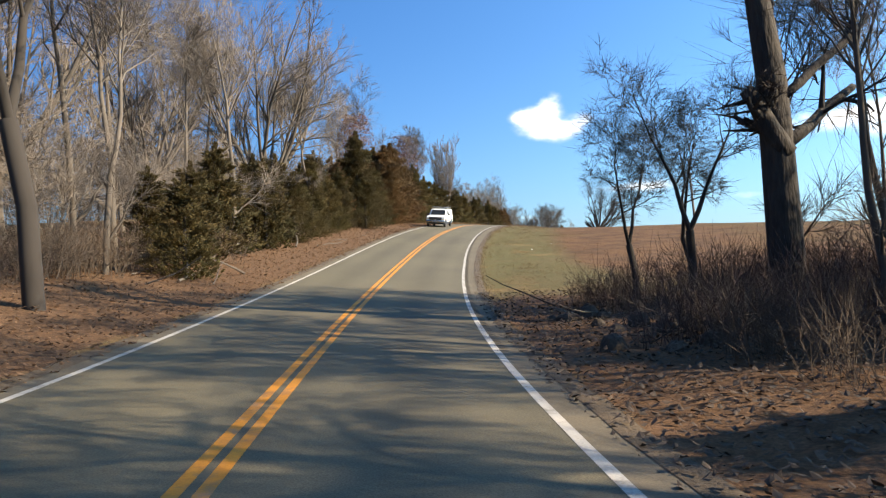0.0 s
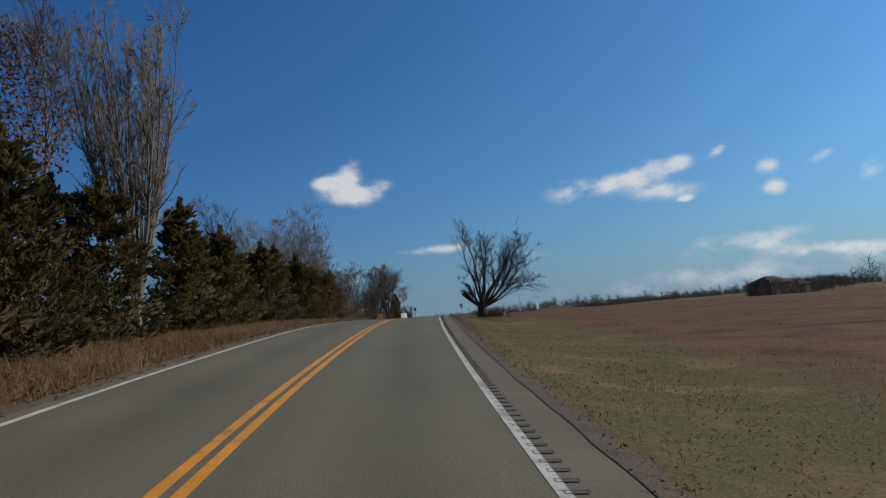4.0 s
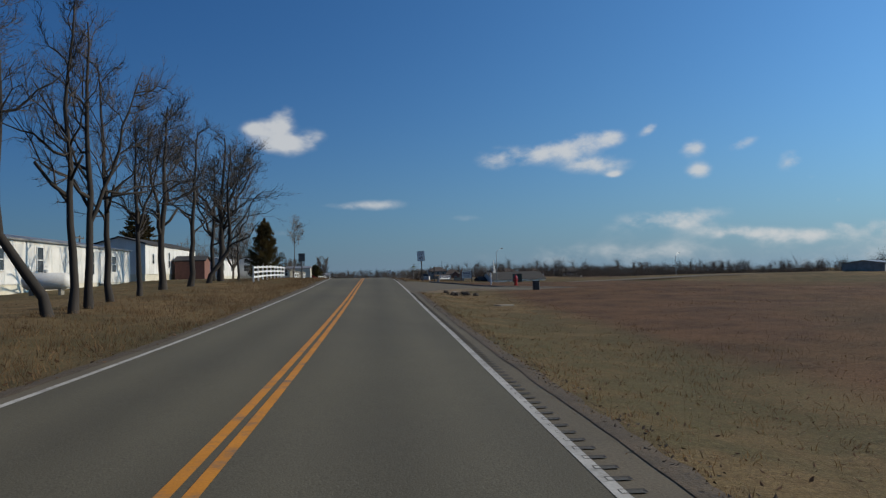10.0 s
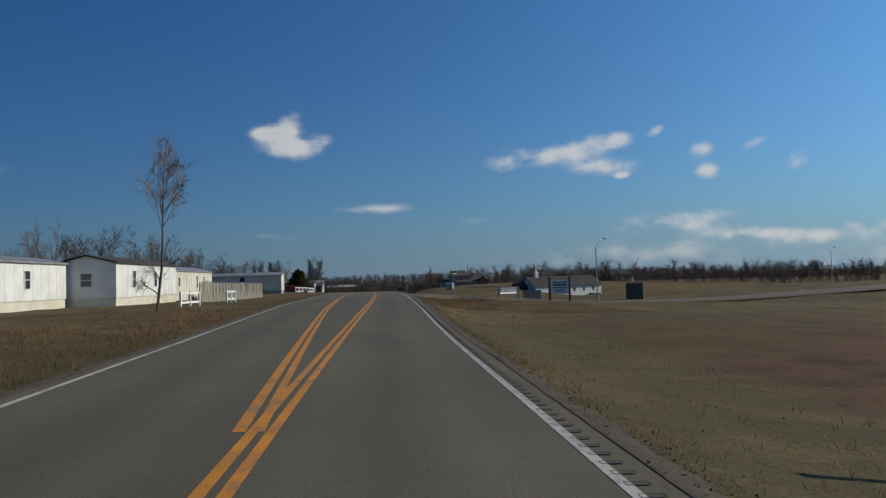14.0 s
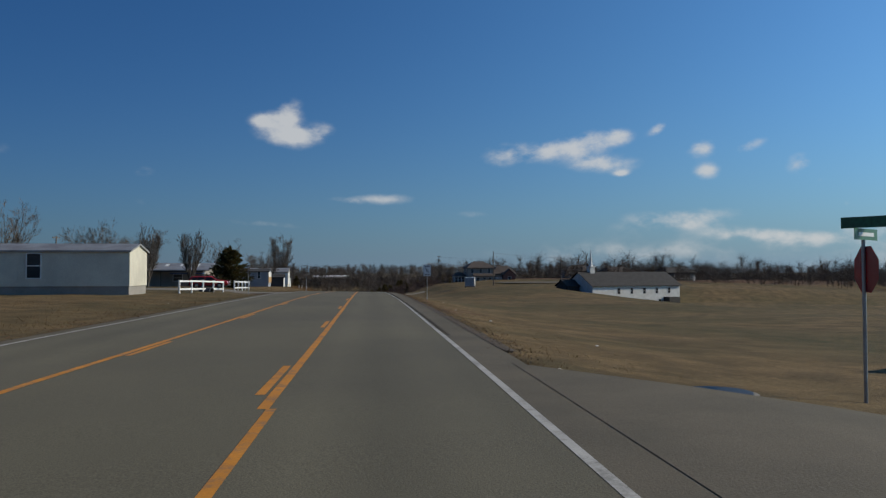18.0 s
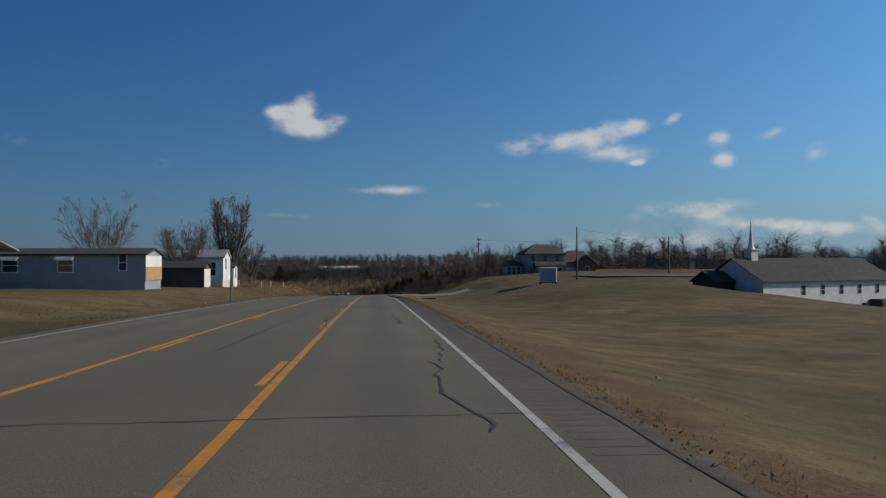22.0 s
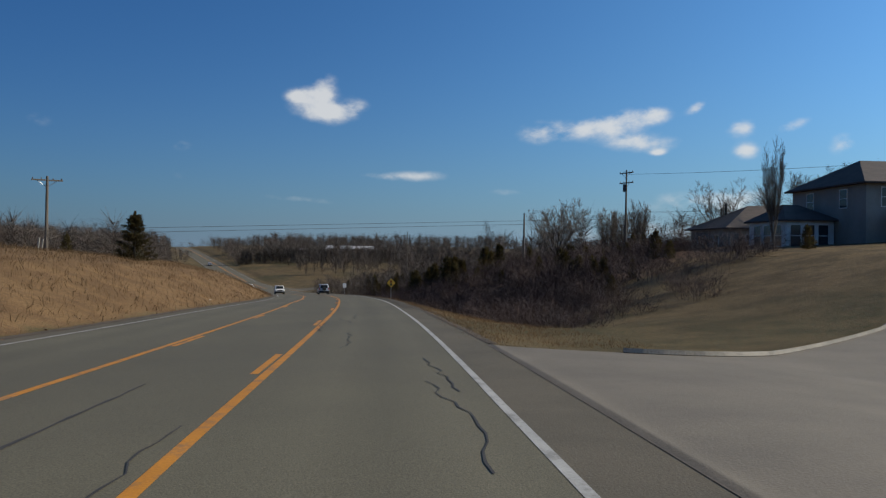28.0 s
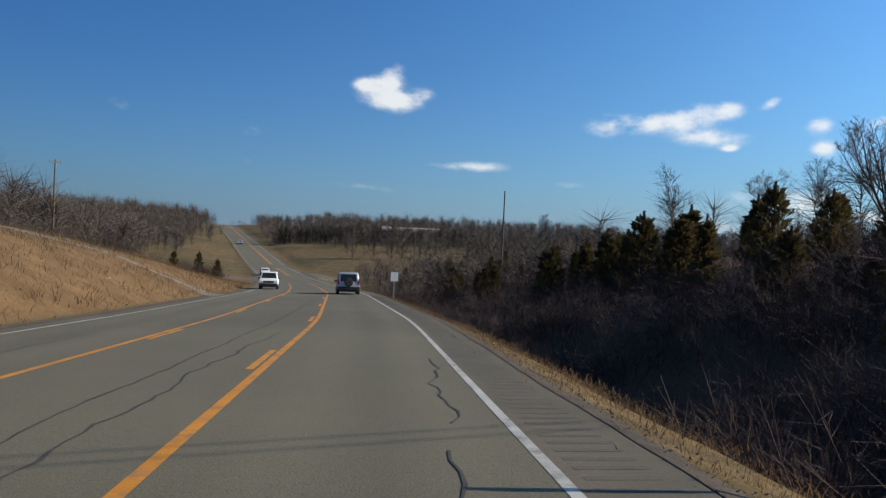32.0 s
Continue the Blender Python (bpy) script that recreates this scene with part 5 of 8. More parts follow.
for y, u, h in [(3, 10.5, 12), (-5, 9, 12), (9, 12, 12), (-12, 11, 13), (6, 17, 13), (13, 16, 11), (-2, 15, 13), (18, 9.5, 9), (16.5, 11.5, 10), (12.5, 8.6, 8)]:
    x, yy = at(y, u)
    plant_tree(("wood1", "dark1", "wood3", "dark0")[int(y) % 4], "dark leafless tree in a roadside thicket", x, yy, h, 1.0, group="thicket beside the road")
# trees out of view, added to throw shade on the road and right verge
for y, u, h, k in [(0, 13.5, 10, "wood2"), (3, 12.5, 8, "wood1"), (7.5, 13.2, 9, "wood0"), (10.5, 14.5, 8, "round0"), (17.5, 14.2, 9, "wood3"), (14, 19, 9, "wood1")]:
    x, yy = at(y, u)
    plant_tree(k, "twiggy leafless shade tree in an unseen roadside thicket", x, yy, h, 1.0, group="thicket beside the road")
for i in range(14):
    y, u = rnd.uniform(2, 19), rnd.uniform(9.5, 14)
    x, yy = at(y, u)
    plant_brush(rnd.choice((0, 1)), x, yy, rnd.uniform(1.6, 3.0), 1.1, "tall tangled brush in a roadside thicket")
for y, u, h, w in [(19.5, 6.0, 4.6, 1.1), (18.2, 7.0, 5.4, 1.1), (20.2, 7.8, 5.0, 1), (19, 12.5, 8, .9)]:
    x, yy = at(y, u)
    plant_tree("dark1" if u < 8 else "wood2", "slender leafless tree in a roadside thicket", x, yy, h, w)

# --- the dense corner before the trailers ---
for y, u, h, k in [(141, -9.8, 4.8, 1), (144, -11.5, 5.4, 0), (147.5, -9.6, 4.6, 3), (139, -11.5, 6.4, 3), (143.5, -9.3, 5.2, 3), (151, -12, 4.4, 1)]:
    x, yy = at(y, u)
    plant_cedar(k, "dark ragged cedar in a roadside thicket", x, yy, h, group="cedars along the road")
for y, u, h, k in [(143, -14, 9.5, "round0"), (147, -13, 9.0, "round2"), (151, -15.5, 9.2, "round1"), (139, -17, 10, "wood2"), (155, -18, 9, "round0"), (145, -20, 10, "wood0"), (148, -24, 10, "round1"), (158, -24, 9, "round2"), (141, -26, 10, "wood3")]:
    x, yy = at(y, u)
    plant_tree(k, "twiggy leafless tree in a roadside thicket", x, yy, h, 1.0, group="thicket before the trailers")
for i in range(34):
    y, u = rnd.uniform(136, 160), -rnd.uniform(8.0, 16)
    x, yy = at(y, u)
    plant_brush(rnd.choice((0, 1, 2)), x, yy, rnd.uniform(1.4, 3.0), rnd.uniform(.8, 1.2), "dense dark leafless brush before the trailers")

# --- the old tree on the right verge ---
def old_tree(x, y, z):
    r = random.Random(91)
    wood, twigs = Geo(), Geo()
    wood.tube([(0, 0, -.4), (0, 0, .25), (.02, 0, 1.0), (-.02, .05, 1.8), (.05, 0, 2.6)], [1.0, .82, .68, .66, .72], 14, False)
    # stems: way, length, radius
    for d, ln, ra in [((-.16, .1, 1), 10.2, .26), ((-.06, -.1, 1), 10.8, .27), ((.16, .3, 1), 10.6, .23), ((.34, -.15, 1), 10.6, .26), ((.60, .1, 1), 10.6, .25), ((.85, -.3, .95), 10.2, .23), ((1.05, .25, .8), 10.0, .22),
                      ((.5, .7, .9), 8.6, .19), ((.3, -.8, .8), 8.2, .19), ((-.25, .6, .9), 5.6, .17), ((-.1, -.7, 1), 6.6, .17), ((1.2, -.1, .42), 9.0, .17), ((1.15, .3, .55), 9.4, .18), ((.1, .15, 1.1), 10, .2), ((.75, -.2, 1), 10.4, .2), ((1.1, -.45, .62), 9, .17)]:
        q, s = limb(r, (d[0] * .45, d[1] * .45, 2.0), d, ln * .92, ra * .82, 9, 0.085, 0.03, 0.07)
        wood.tube(q, s, 7, False)
        branches(r, wood, twigs, q, s, 0, 4, (10, 5, 5, 3), 0.43, (0.3, 0.75), 0.05, 0.0078)
    for d, ln, ra in [((-1.0, .05, .8), 3.2, .24), ((-.75, -.2, 1.0), 3.3, .22), ((-.9, .3, .9), 2.6, .17), ((-.5, .1, 1.1), 3.6, .18)]:      # sawn and broken stubs
        q, s = limb(r, (-.3, 0, 1.9), d, ln, ra, 4, 0.06, 0.02, 0.75)
        wood.tube(q, s, 8, True)
        branches(r, wood, twigs, q, s, 0, 4, (6, 4, 3, 3), 0.40, (0.4, 1.1), 0.08, 0.008)
    ob = thing("old_tree", "huge old leafless tree with a thick trunk and sawn limbs", "tree", (x, y, z), 0)
    wood.make("trunk", M_BARK_OLD, ob, smooth=True)
    twigs.make("crown", M_TWIG_DARK, ob)["kind"] = "stuff"
    return ob


x, yy = at(175.5, 6.15)
old_tree(x, yy, ground_z(x, yy))
for du, dy, h in [(1.3, -.6, 2.3), (2.0, .3, 2.2), (1.6, .9, 2.4), (-.7, -.6, 1.2), (-.9, .4, 1.5), (-.6, 1.2, 2.0), (2.6, -.3, 1.5), (.4, -1.0, 1.7), (.9, -.9, 2.4), (.6, 1.1, 2.8)]:
    x, yy = at(175.5 + dy, 6.6 + du)
    plant_brush(1, x, yy, h, 1.0, "dark tangled brush round an old trunk")

# --- unseen evergreens, added on the right to shade the start of the road ---
for y, u, h in [(-6, 12.5, 6.4), (-1.5, 13.2, 7.0), (3, 14.0, 6.8), (7.5, 15.2, 7.4), (11.5, 17.0, 7.2), (15, 19.5, 7.6)]:
    x, yy = at(y, u)
    plant_cedar(0, "dark cedar at the edge of a roadside wood", x, yy, h, 1.7)

# --- trailer park trees ---
ROW = "row of crooked trees beside the trailer park"
for y, u, h, k, wide, turn in [(205.6, -10.0, 11.0, 4, .80, 12), (207.2, -10.0, 10.6, 1, .74, 40), (209.6, -10.4, 10.8, 3, .76, 200), (213.6, -11.0, 10.2, 1, .76, 130), (219.7, -11.8, 9.8, 0, .80, 20), (227.6, -12.9, 11.4, 3, 1.08, 80),
                               (232.8, -12.6, 10.8, 1, 1.0, 300), (238.6, -12.7, 10.8, 4, .95, 190), (244.0, -12.8, 12.2, 2, 1.12, 60), (245.4, -13.7, 11.4, 0, .95, 250), (248.3, -12.2, 5.4, 1, 1.2, 10), (200.2, -11.4, 9.6, 0, .76, 100), (197.4, -14.2, 8.6, 1, .8, 220)]:
    x, yy = at(y, u)
    plant_tree("crook%d" % k, "crooked dark leafless tree with knobbly limbs", x, yy, h, wide, turn, group=ROW)
plant_tree("round0", "grey leafless tree between a fence and a cedar", 39.2, 278.6, 9.2, .8)
for y, u, h in [(192.8, -9.0, 2.5), (193.6, -10.4, 3.0), (191.4, -10.0, 2.2)]:
    x, yy = at(y, u)
    plant_cedar(0, "dark evergreen bush at the end of a board fence", x, yy, h, 1.9, name="evergreen_bush")
for y, u, h, k in [(178.5, -11.2, 6.3, "round0"), (178.3, -10.6, 5.9, "round1"), (177.4, -9.3, 5.6, "vase0"), (183, -22, 6, "round2"), (187, -34, 7, "round1"), (170, -26, 10, "wood1"), (174, -38, 10, "wood2"), (182, -48, 11, "wood0")]:
    x, yy = at(y, u)
    plant_tree(k, "grey leafless tree among trailers", x, yy, h)
for y, u, h in [(172, -10.6, 2.2), (173, -11.8, 2.6), (174, -10.9, 2.4), (175, -12.2, 2.7), (171, -12.4, 2.3), (176, -11.3, 2.1), (173.5, -13.4, 2.6), (176.5, -8.4, 1.5), (178, -8.2, 1.6), (179, -9.8, 1.9)]:
    x, yy = at(y, u)
    plant_brush(rnd.choice((0, 1, 2)), x, yy, h, 1.1)
for i in range(18):
    y, u = rnd.uniform(143, 180), -rnd.uniform(6.8, 14)
    x, yy = at(y, u)
    plant_brush(rnd.choice((0, 1, 2)), x, yy, rnd.uniform(0.8, 1.7), 1.0)
for y, u, h, k in [(265, -26, 8, 0)]:
    x, yy = at(y, u)
    plant_cedar(k, "dense dark green cedar beside the road", x, yy, h, 1.75 if y > 260 else 1.6)
for y, u, h, k in [(296, -13, 9.0, "wood1"), (330, -30, 8, "round1"), (345, -40, 9, "round2"), (362, -34, 9, "round0"), (372, -36, 8.5, "wood1"), (395, -38, 9, "round1"), (380, -60, 9, "round2"), (410, -40, 9, "round0"),
                   (419, -27, 7.2, "vase1"), (424, -35, 7.5, "round1"), (431, -24.5, 7.6, "vase0"), (438, -40, 9, "round2"), (447, -36, 9, "round1"), (478, -28, 8.8, "round0"), (474, -19, 6.0, "round2"), (489, -23, 8, "round1"),
                   (499, -19.2, 11.8, "vase0"), (518, -19.5, 7.4, "round1"), (512, -24, 6.5, "round0"), (520, -22, 6, "round2"), (526, -28, 7, "wood1")]:
    x, yy = at(y, u)
    plant_tree(k, "tall upright leafless tree with close limbs" if k[0] == "v" else "grey leafless tree behind trailers", x, yy, h, 0.95 if k[0] == "v" else 0.95)
x, yy = at(270.5, -13.1)
big = plant_cedar(5, "broad dense dark cedar beside a white fence", x, yy, 7.2, 1.0)
big.children[1].data = cedar_mesh(97, 0.40, 17000, 0.22, 0.55)[1].mesh("crown", M_CEDAR)
for y, u, h in [(192.2, -9.4, 3.3), (193.2, -10.0, 3.5), (194.2, -9.6, 3.1), (193.4, -9.0, 2.6), (192.7, -9.7, 3.0), (193.8, -10.3, 2.8)]:
    x, yy = at(y, u)
    plant_brush(1, x, yy, h, .7, "dark many-stemmed bush at the end of a fence")
x, yy = at(427, -18.6)
hol = plant_cedar(2, "dense broadleaf evergreen beside a white fence", x, yy, 5.6, 1.75, name="evergreen_tree")
hol.children[1].data = cedar_mesh(99, 0.36, 5200, 0.2)[1].mesh("crown", M_HOLLY)
x, yy = at(573, -18.8)
plant_cedar(1, "lone dark cedar on a grassy bank", x, yy, 4.2, 1.5)
for y, u, h in [(566, -20.5, 2.2), (563, -22, 1.8)]:
    x, yy = at(y, u)
    plant_tree("sapling1", "thin leafless sapling on a grassy bank", x, yy, h)
x, yy = 149.3, 546.4
plant_tree("vase1", "tall narrow leafless poplar on a lawn", x, yy, 6.6, 0.42)
plant_tree("round1", "spreading leafless tree above the cutting", 175.4, 629.4, 11.5, 0.95)
for dy, du, h in [(0, 0, .8), (.8, 1.2, .7), (-.6, 1.9, .9), (.3, 3.1, .6)]:
    x, yy = at(317.5 + dy, 6.2 + du)
    plant_brush(1, x, yy, h, 1.1, "low dark russet weeds at a road corner")
# --- the cutting on the right, with cedars and brush ---
for i in range(64):
    y = rnd.uniform(548, 715)
    u = rnd.uniform(13, 34)
    x, yy = at(y, u)
    plant_cedar(rnd.choice((8, 9, 10, 9)), "dark cedar on the shaded bank of a cutting", x, yy, rnd.uniform(2.2, 5.2) * (0.5 if y < 605 else 1), 1.0, group="cedars in the cutting")
bank = []
for i in range(300):
    y, u = rnd.uniform(529, 690), rnd.uniform(6.6, 29)
    if y > 548 or u < 9.5:
        bank.append((rnd.choice((0, 1, 1, 2)), *at(y, u), rnd.uniform(1.4, 2.8) * (1 if y > 540 else .6), 1.6))
thicket("dense reddish leafless brush on a shaded bank", bank, M_BRUSH_RED)
for y, u, h, k in [(609, 31, 8.2, "round2"), (640, 40, 7, "wood2"), (607, 38, 6.8, "vase0"), (604, 41, 7, "vase1"), (611, 42, 6.5, "vase0"), (660, 38, 9, "wood3"), (575, 46, 8, "round1"), (585, 42, 7, "round0"), (572, 38, 6.5, "wood1"), (680, 30, 8, "wood1"), (634, 30, 6.5, "wood0")]:
    x, yy = at(y, u)
    plant_tree(k, "grey leafless tree above the cutting", x, yy, h)
# cedars added along the top so that the bank below falls into shade
for i in range(34):
    y, u = rnd.uniform(553, 650), rnd.uniform(15, 24)
    x, yy = at(y, u)
    plant_cedar(rnd.choice((8, 9, 10)), "dark cedar along the top of a cutting", x, yy, rnd.uniform(3.2, 5.6) * (0.45 if y < 610 else 1), 1.1, group="cedars in the cutting")
ditch = []
for i in range(60):
    y, u = rnd.uniform(540, 575), rnd.uniform(6.8, 17)
    ditch.append((1, *at(y, u), rnd.uniform(1.0, 2.0), 1.4))
for i in range(90):
    y, u = rnd.uniform(556, 640), rnd.uniform(7.8, 17)
    ditch.append((1, *at(y, u), rnd.uniform(1.2, 2.4), 1.4))
thicket("dense dark leafless brush in a shaded ditch", ditch, M_BRUSH_RED)
# --- left verge past the cutting ---
for i in range(26):
    y, u = rnd.uniform(655, 720), -rnd.uniform(13, 40)
    x, yy = at(y, u)
    plant_brush(rnd.choice((0, 2)), x, yy, rnd.uniform(1.5, 3.2), 1.3)
for y, u, h, k in [(686, -17, 3.4, 1), (692, -15, 3.0, 2), (640, -42, 5, 1), (676, -19, 2.4, 2), (630, -50, 6, 0)]:
    x, yy = at(y, u)
    plant_cedar(k, "dark cedar at the foot of a wooded hill", x, yy, h)


def far_wood(name, label, n, area, h0, h1, seed, per=90, fine=0.65):
    """Distant leafless woods: many small trees, each a trunk with a fan of fine branches."""
    r = random.Random(seed)
    g = Geo()
    for _ in range(n):
        x, y = area(r)
        z = ground_z(x, y) - 0.2
        h = h0 + (h1 - h0) * r.random() ** 1.4
        w = h * r.uniform(0.32, 0.62)
        tr = h * 0.008 * fine
        top = Vector((x + r.uniform(-.3, .3), y, z + h * 0.72))
        g.face((x - tr, y, z), (x + tr, y, z), top)
        g.face((x, y - tr, z), (x, y + tr, z), top)
        for _k in range(int(per * 1.5)):
            a, e = r.uniform(0, 6.28), r.uniform(0.15, 1.35)
            p = Vector((x, y, z + h * (0.04 + 0.68 * r.random() ** 0.8)))
            d = Vector((math.cos(a) * math.cos(e), math.sin(a) * math.cos(e), math.sin(e)))
            q = p + Vector((d.x * w * r.uniform(.6, 1.25), d.y * w * r.uniform(.6, 1.25), d.z * h * r.uniform(.2, .42)))
            s = fork_dir(r, d, 1.57) * (h * r.uniform(0.0035, 0.0075) * fine)
            g.face(p - s, p + s, q)
    return tagged(g.make(name, M_FAR, None), label, "woods", kind="stuff")


def along(y0, y1, u0, u1):
    def pick(r):
        p = on_road(r.uniform(y0, y1), r.uniform(u0, u1))
        return p[0], p[1]
    return pick


far_wood("far_woods", "distant grey leafless woods on rising ground", 1100, lambda r: (r.uniform(150, 700), r.uniform(800, 1250)), 9, 15, 201)
far_wood("far_woods", "distant grey leafless woods on rising ground", 800, lambda r: (r.uniform(-260, 85), r.uniform(830, 1250)), 9, 15, 202)
far_wood("far_woods", "distant leafless tree line beyond the fields", 900, lambda r: (r.uniform(180, 560), r.uniform(560, 820)), 8, 13, 203)
far_wood("far_woods", "low leafless tree line behind the church", 700, lambda r: (lambda t: (190 + 330 * t + r.uniform(-12, 12), 560 - 130 * t + r.uniform(-25, 25)))(r.random()), 3.5, 8, 204)
far_wood("far_woods", "leafless woods on the hill beside the road", 1100, along(650, 800, -220, -34), 8, 12, 205, 110, 0.6)
far_wood("far_woods", "leafless woods behind the trailers", 420, along(120, 560, -240, -75), 7, 11, 206, 64, 0.6)
far_wood("far_woods", "low tree line across the russet field", 900, along(40, 460, 165, 330), 9, 15, 207, 44)
far_wood("far_woods", "leafless wood behind the first bend", 260, along(-20, 118, -75, -26), 11, 16, 208, 110, 0.45)
far_wood("far_woods", "leafless trees round a house across the field", 260, lambda r: (lambda t: (134 + 100 * t + r.uniform(-8, 8), 238 + 90 * t + r.uniform(-8, 8)))(r.random()), 3.5, 6.5, 214, 80, 0.7)
far_wood("valley_brush", "dark brushy slope down to the valley", 700, along(655, 735, 9, 110), 3.5, 7, 209, 60)
far_wood("far_woods", "leafless woods beyond the valley crossing", 620, lambda r: (r.uniform(150, 420), r.uniform(800, 960)), 5, 9, 211)
far_wood("far_woods", "leafless woods beyond the valley crossing", 300, lambda r: (r.uniform(185, 420), r.uniform(735, 800)), 4, 8, 213)
far_wood("far_woods", "leafless woods beyond the valley crossing", 420, lambda r: (r.uniform(-100, 106), r.uniform(775, 960)), 5, 9, 212)
def beside_far_road(r):
    """A wooded slope on both sides of the road where it climbs again."""
    y = r.uniform(795, 1120)
    mid = 117 - (y - 764) * 0.052
    return (mid + r.uniform(17, 150), max(y, 885)) if r.random() < .6 else (mid - r.uniform(13, 75), y)


far_wood("far_woods", "leafless woods beside the far rise of the road", 1300, beside_far_road, 7, 11, 221, 80)
far_wood("far_brush", "dark brush beside the far rise of the road", 900, beside_far_road, 2.5, 5, 222, 60)
far_wood("far_woods", "distant leafless tree line at the end of the road", 900, lambda r: (r.uniform(-700, 900), r.uniform(1250, 1700)), 10, 16, 210, 36)

# ================= buildings =================
def heading(y):
    return math.degrees(float(lane(y)[2]))


def gable(ob, x0, x1, y0, y1, z0, z1, rise, axis, wall, roof, over=0.25, names=("wall", "roof"), hip=0.0):
    """Walls with a pitched roof on them, as parts of ob. axis: the way the ridge runs. hip: how far the ridge ends stand in."""
    g = Geo()
    g.box(x0, y0, z0, x1, y1, z1)
    mx, my = (x0 + x1) / 2, (y0 + y1) / 2
    if not hip:
        if axis == "x":
            for x, d in ((x0, 0.08), (x1 - 0.08, 0.08)):
                k = len(g.v)
                g.v += [(x, y0, z1), (x, y1, z1), (x, my, z1 + rise), (x + d, y0, z1), (x + d, y1, z1), (x + d, my, z1 + rise)]
                g.f += [(k, k + 2, k + 1), (k + 3, k + 4, k + 5), (k, k + 3, k + 5, k + 2), (k + 1, k + 2, k + 5, k + 4)]
        else:
            for y, d in ((y0, 0.08), (y1 - 0.08, 0.08)):
                k = len(g.v)
                g.v += [(x0, y, z1), (x1, y, z1), (mx, y, z1 + rise), (x0, y + d, z1), (x1, y + d, z1), (mx, y + d, z1 + rise)]
                g.f += [(k, k + 1, k + 2), (k + 3, k + 5, k + 4), (k, k + 2, k + 5, k + 3), (k + 1, k + 4, k + 5, k + 2)]
    w = g.make(names[0], wall, ob)
    r = Geo()
    a0, a1, b0, b1, t, e = x0 - over, x1 + over, y0 - over, y1 + over, 0.12, z1 - 0.02
    if axis == "x":
        p = [(a0, b0, e), (a1, b0, e), (a1 - hip, my, e + rise), (a0 + hip, my, e + rise), (a0, b1, e), (a1, b1, e)]
        quads = [(0, 1, 2, 3), (5, 4, 3, 2)] + ([(4, 0, 3), (1, 5, 2)] if hip else [])
    else:
        p = [(a0, b0, e), (a0, b1, e), (mx, b1 - hip, e + rise), (mx, b0 + hip, e + rise), (a1, b0, e), (a1, b1, e)]
        quads = [(1, 0, 3, 2), (4, 5, 2, 3)] + ([(0, 4, 3), (5, 1, 2)] if hip else [])
    k = len(r.v)
    r.v += p + [(x, y, z + t) for x, y, z in p]
    n = len(p)
    for q in quads:
        r.f.append(tuple(k + n + i for i in q))
        r.f.append(tuple(k + i for i in reversed(q)))
    for i, j in (((0, 1), (4, 5), (0, 3), (3, 4), (1, 2), (2, 5)) if not hip else ((0, 1), (1, 5), (5, 4), (4, 0)) if axis == "x" else ((0, 1), (1, 5), (5, 4), (4, 0))):
        r.f.append((k + i, k + j, k + n + j, k + n + i))
    r.make(names[1], roof, ob)
    return w


def opening(ob, face, a, z, w, h, pos, name="window", awning=False, mat=None, shutters=False):
    """A framed window or door on a wall. face S, N: the wall at y = pos; E, W: the wall at x = pos. a: its middle along the wall."""
    sign = -1 if face in "SW" else 1
    def bx(g, a0, a1, z0, z1, d0, d1):
        d0, d1 = sorted((pos + sign * d0, pos + sign * d1))
        if face in "SN":
            g.box(a0, d0, z0, a1, d1, z1)
        else:
            g.box(d0, a0, z0, d1, a1, z1)
        return g
    f, t = Geo(), 0.07
    for q in ((a - w / 2 - t, a + w / 2 + t, z - t, z), (a - w / 2 - t, a + w / 2 + t, z + h, z + h + t), (a - w / 2 - t, a - w / 2, z, z + h), (a + w / 2, a + w / 2 + t, z, z + h)):
        bx(f, *q, -0.01, 0.05)
    if name == "window":
        bx(f, a - w / 2, a + w / 2, z + h * 0.48, z + h * 0.52, 0, 0.035)
    win = f.make(name, M_TRIM, ob)
    bx(Geo(), a - w / 2, a + w / 2, z, z + h, -0.01, 0.02).make("pane" if name == "window" else "door_leaf", mat or M_GLASS, win)
    if awning:
        g = Geo()
        for i in range(6):
            o0, o1 = 0.05 + i * 0.09, 0.05 + (i + 1) * 0.09
            bx(g, a - w / 2 - .15, a + w / 2 + .15, z + h + .12 - i * .05, z + h + .16 - i * .05, o0, o1)
        g.make("awning", M_TRIM, win, "white slatted metal awning")
    return win


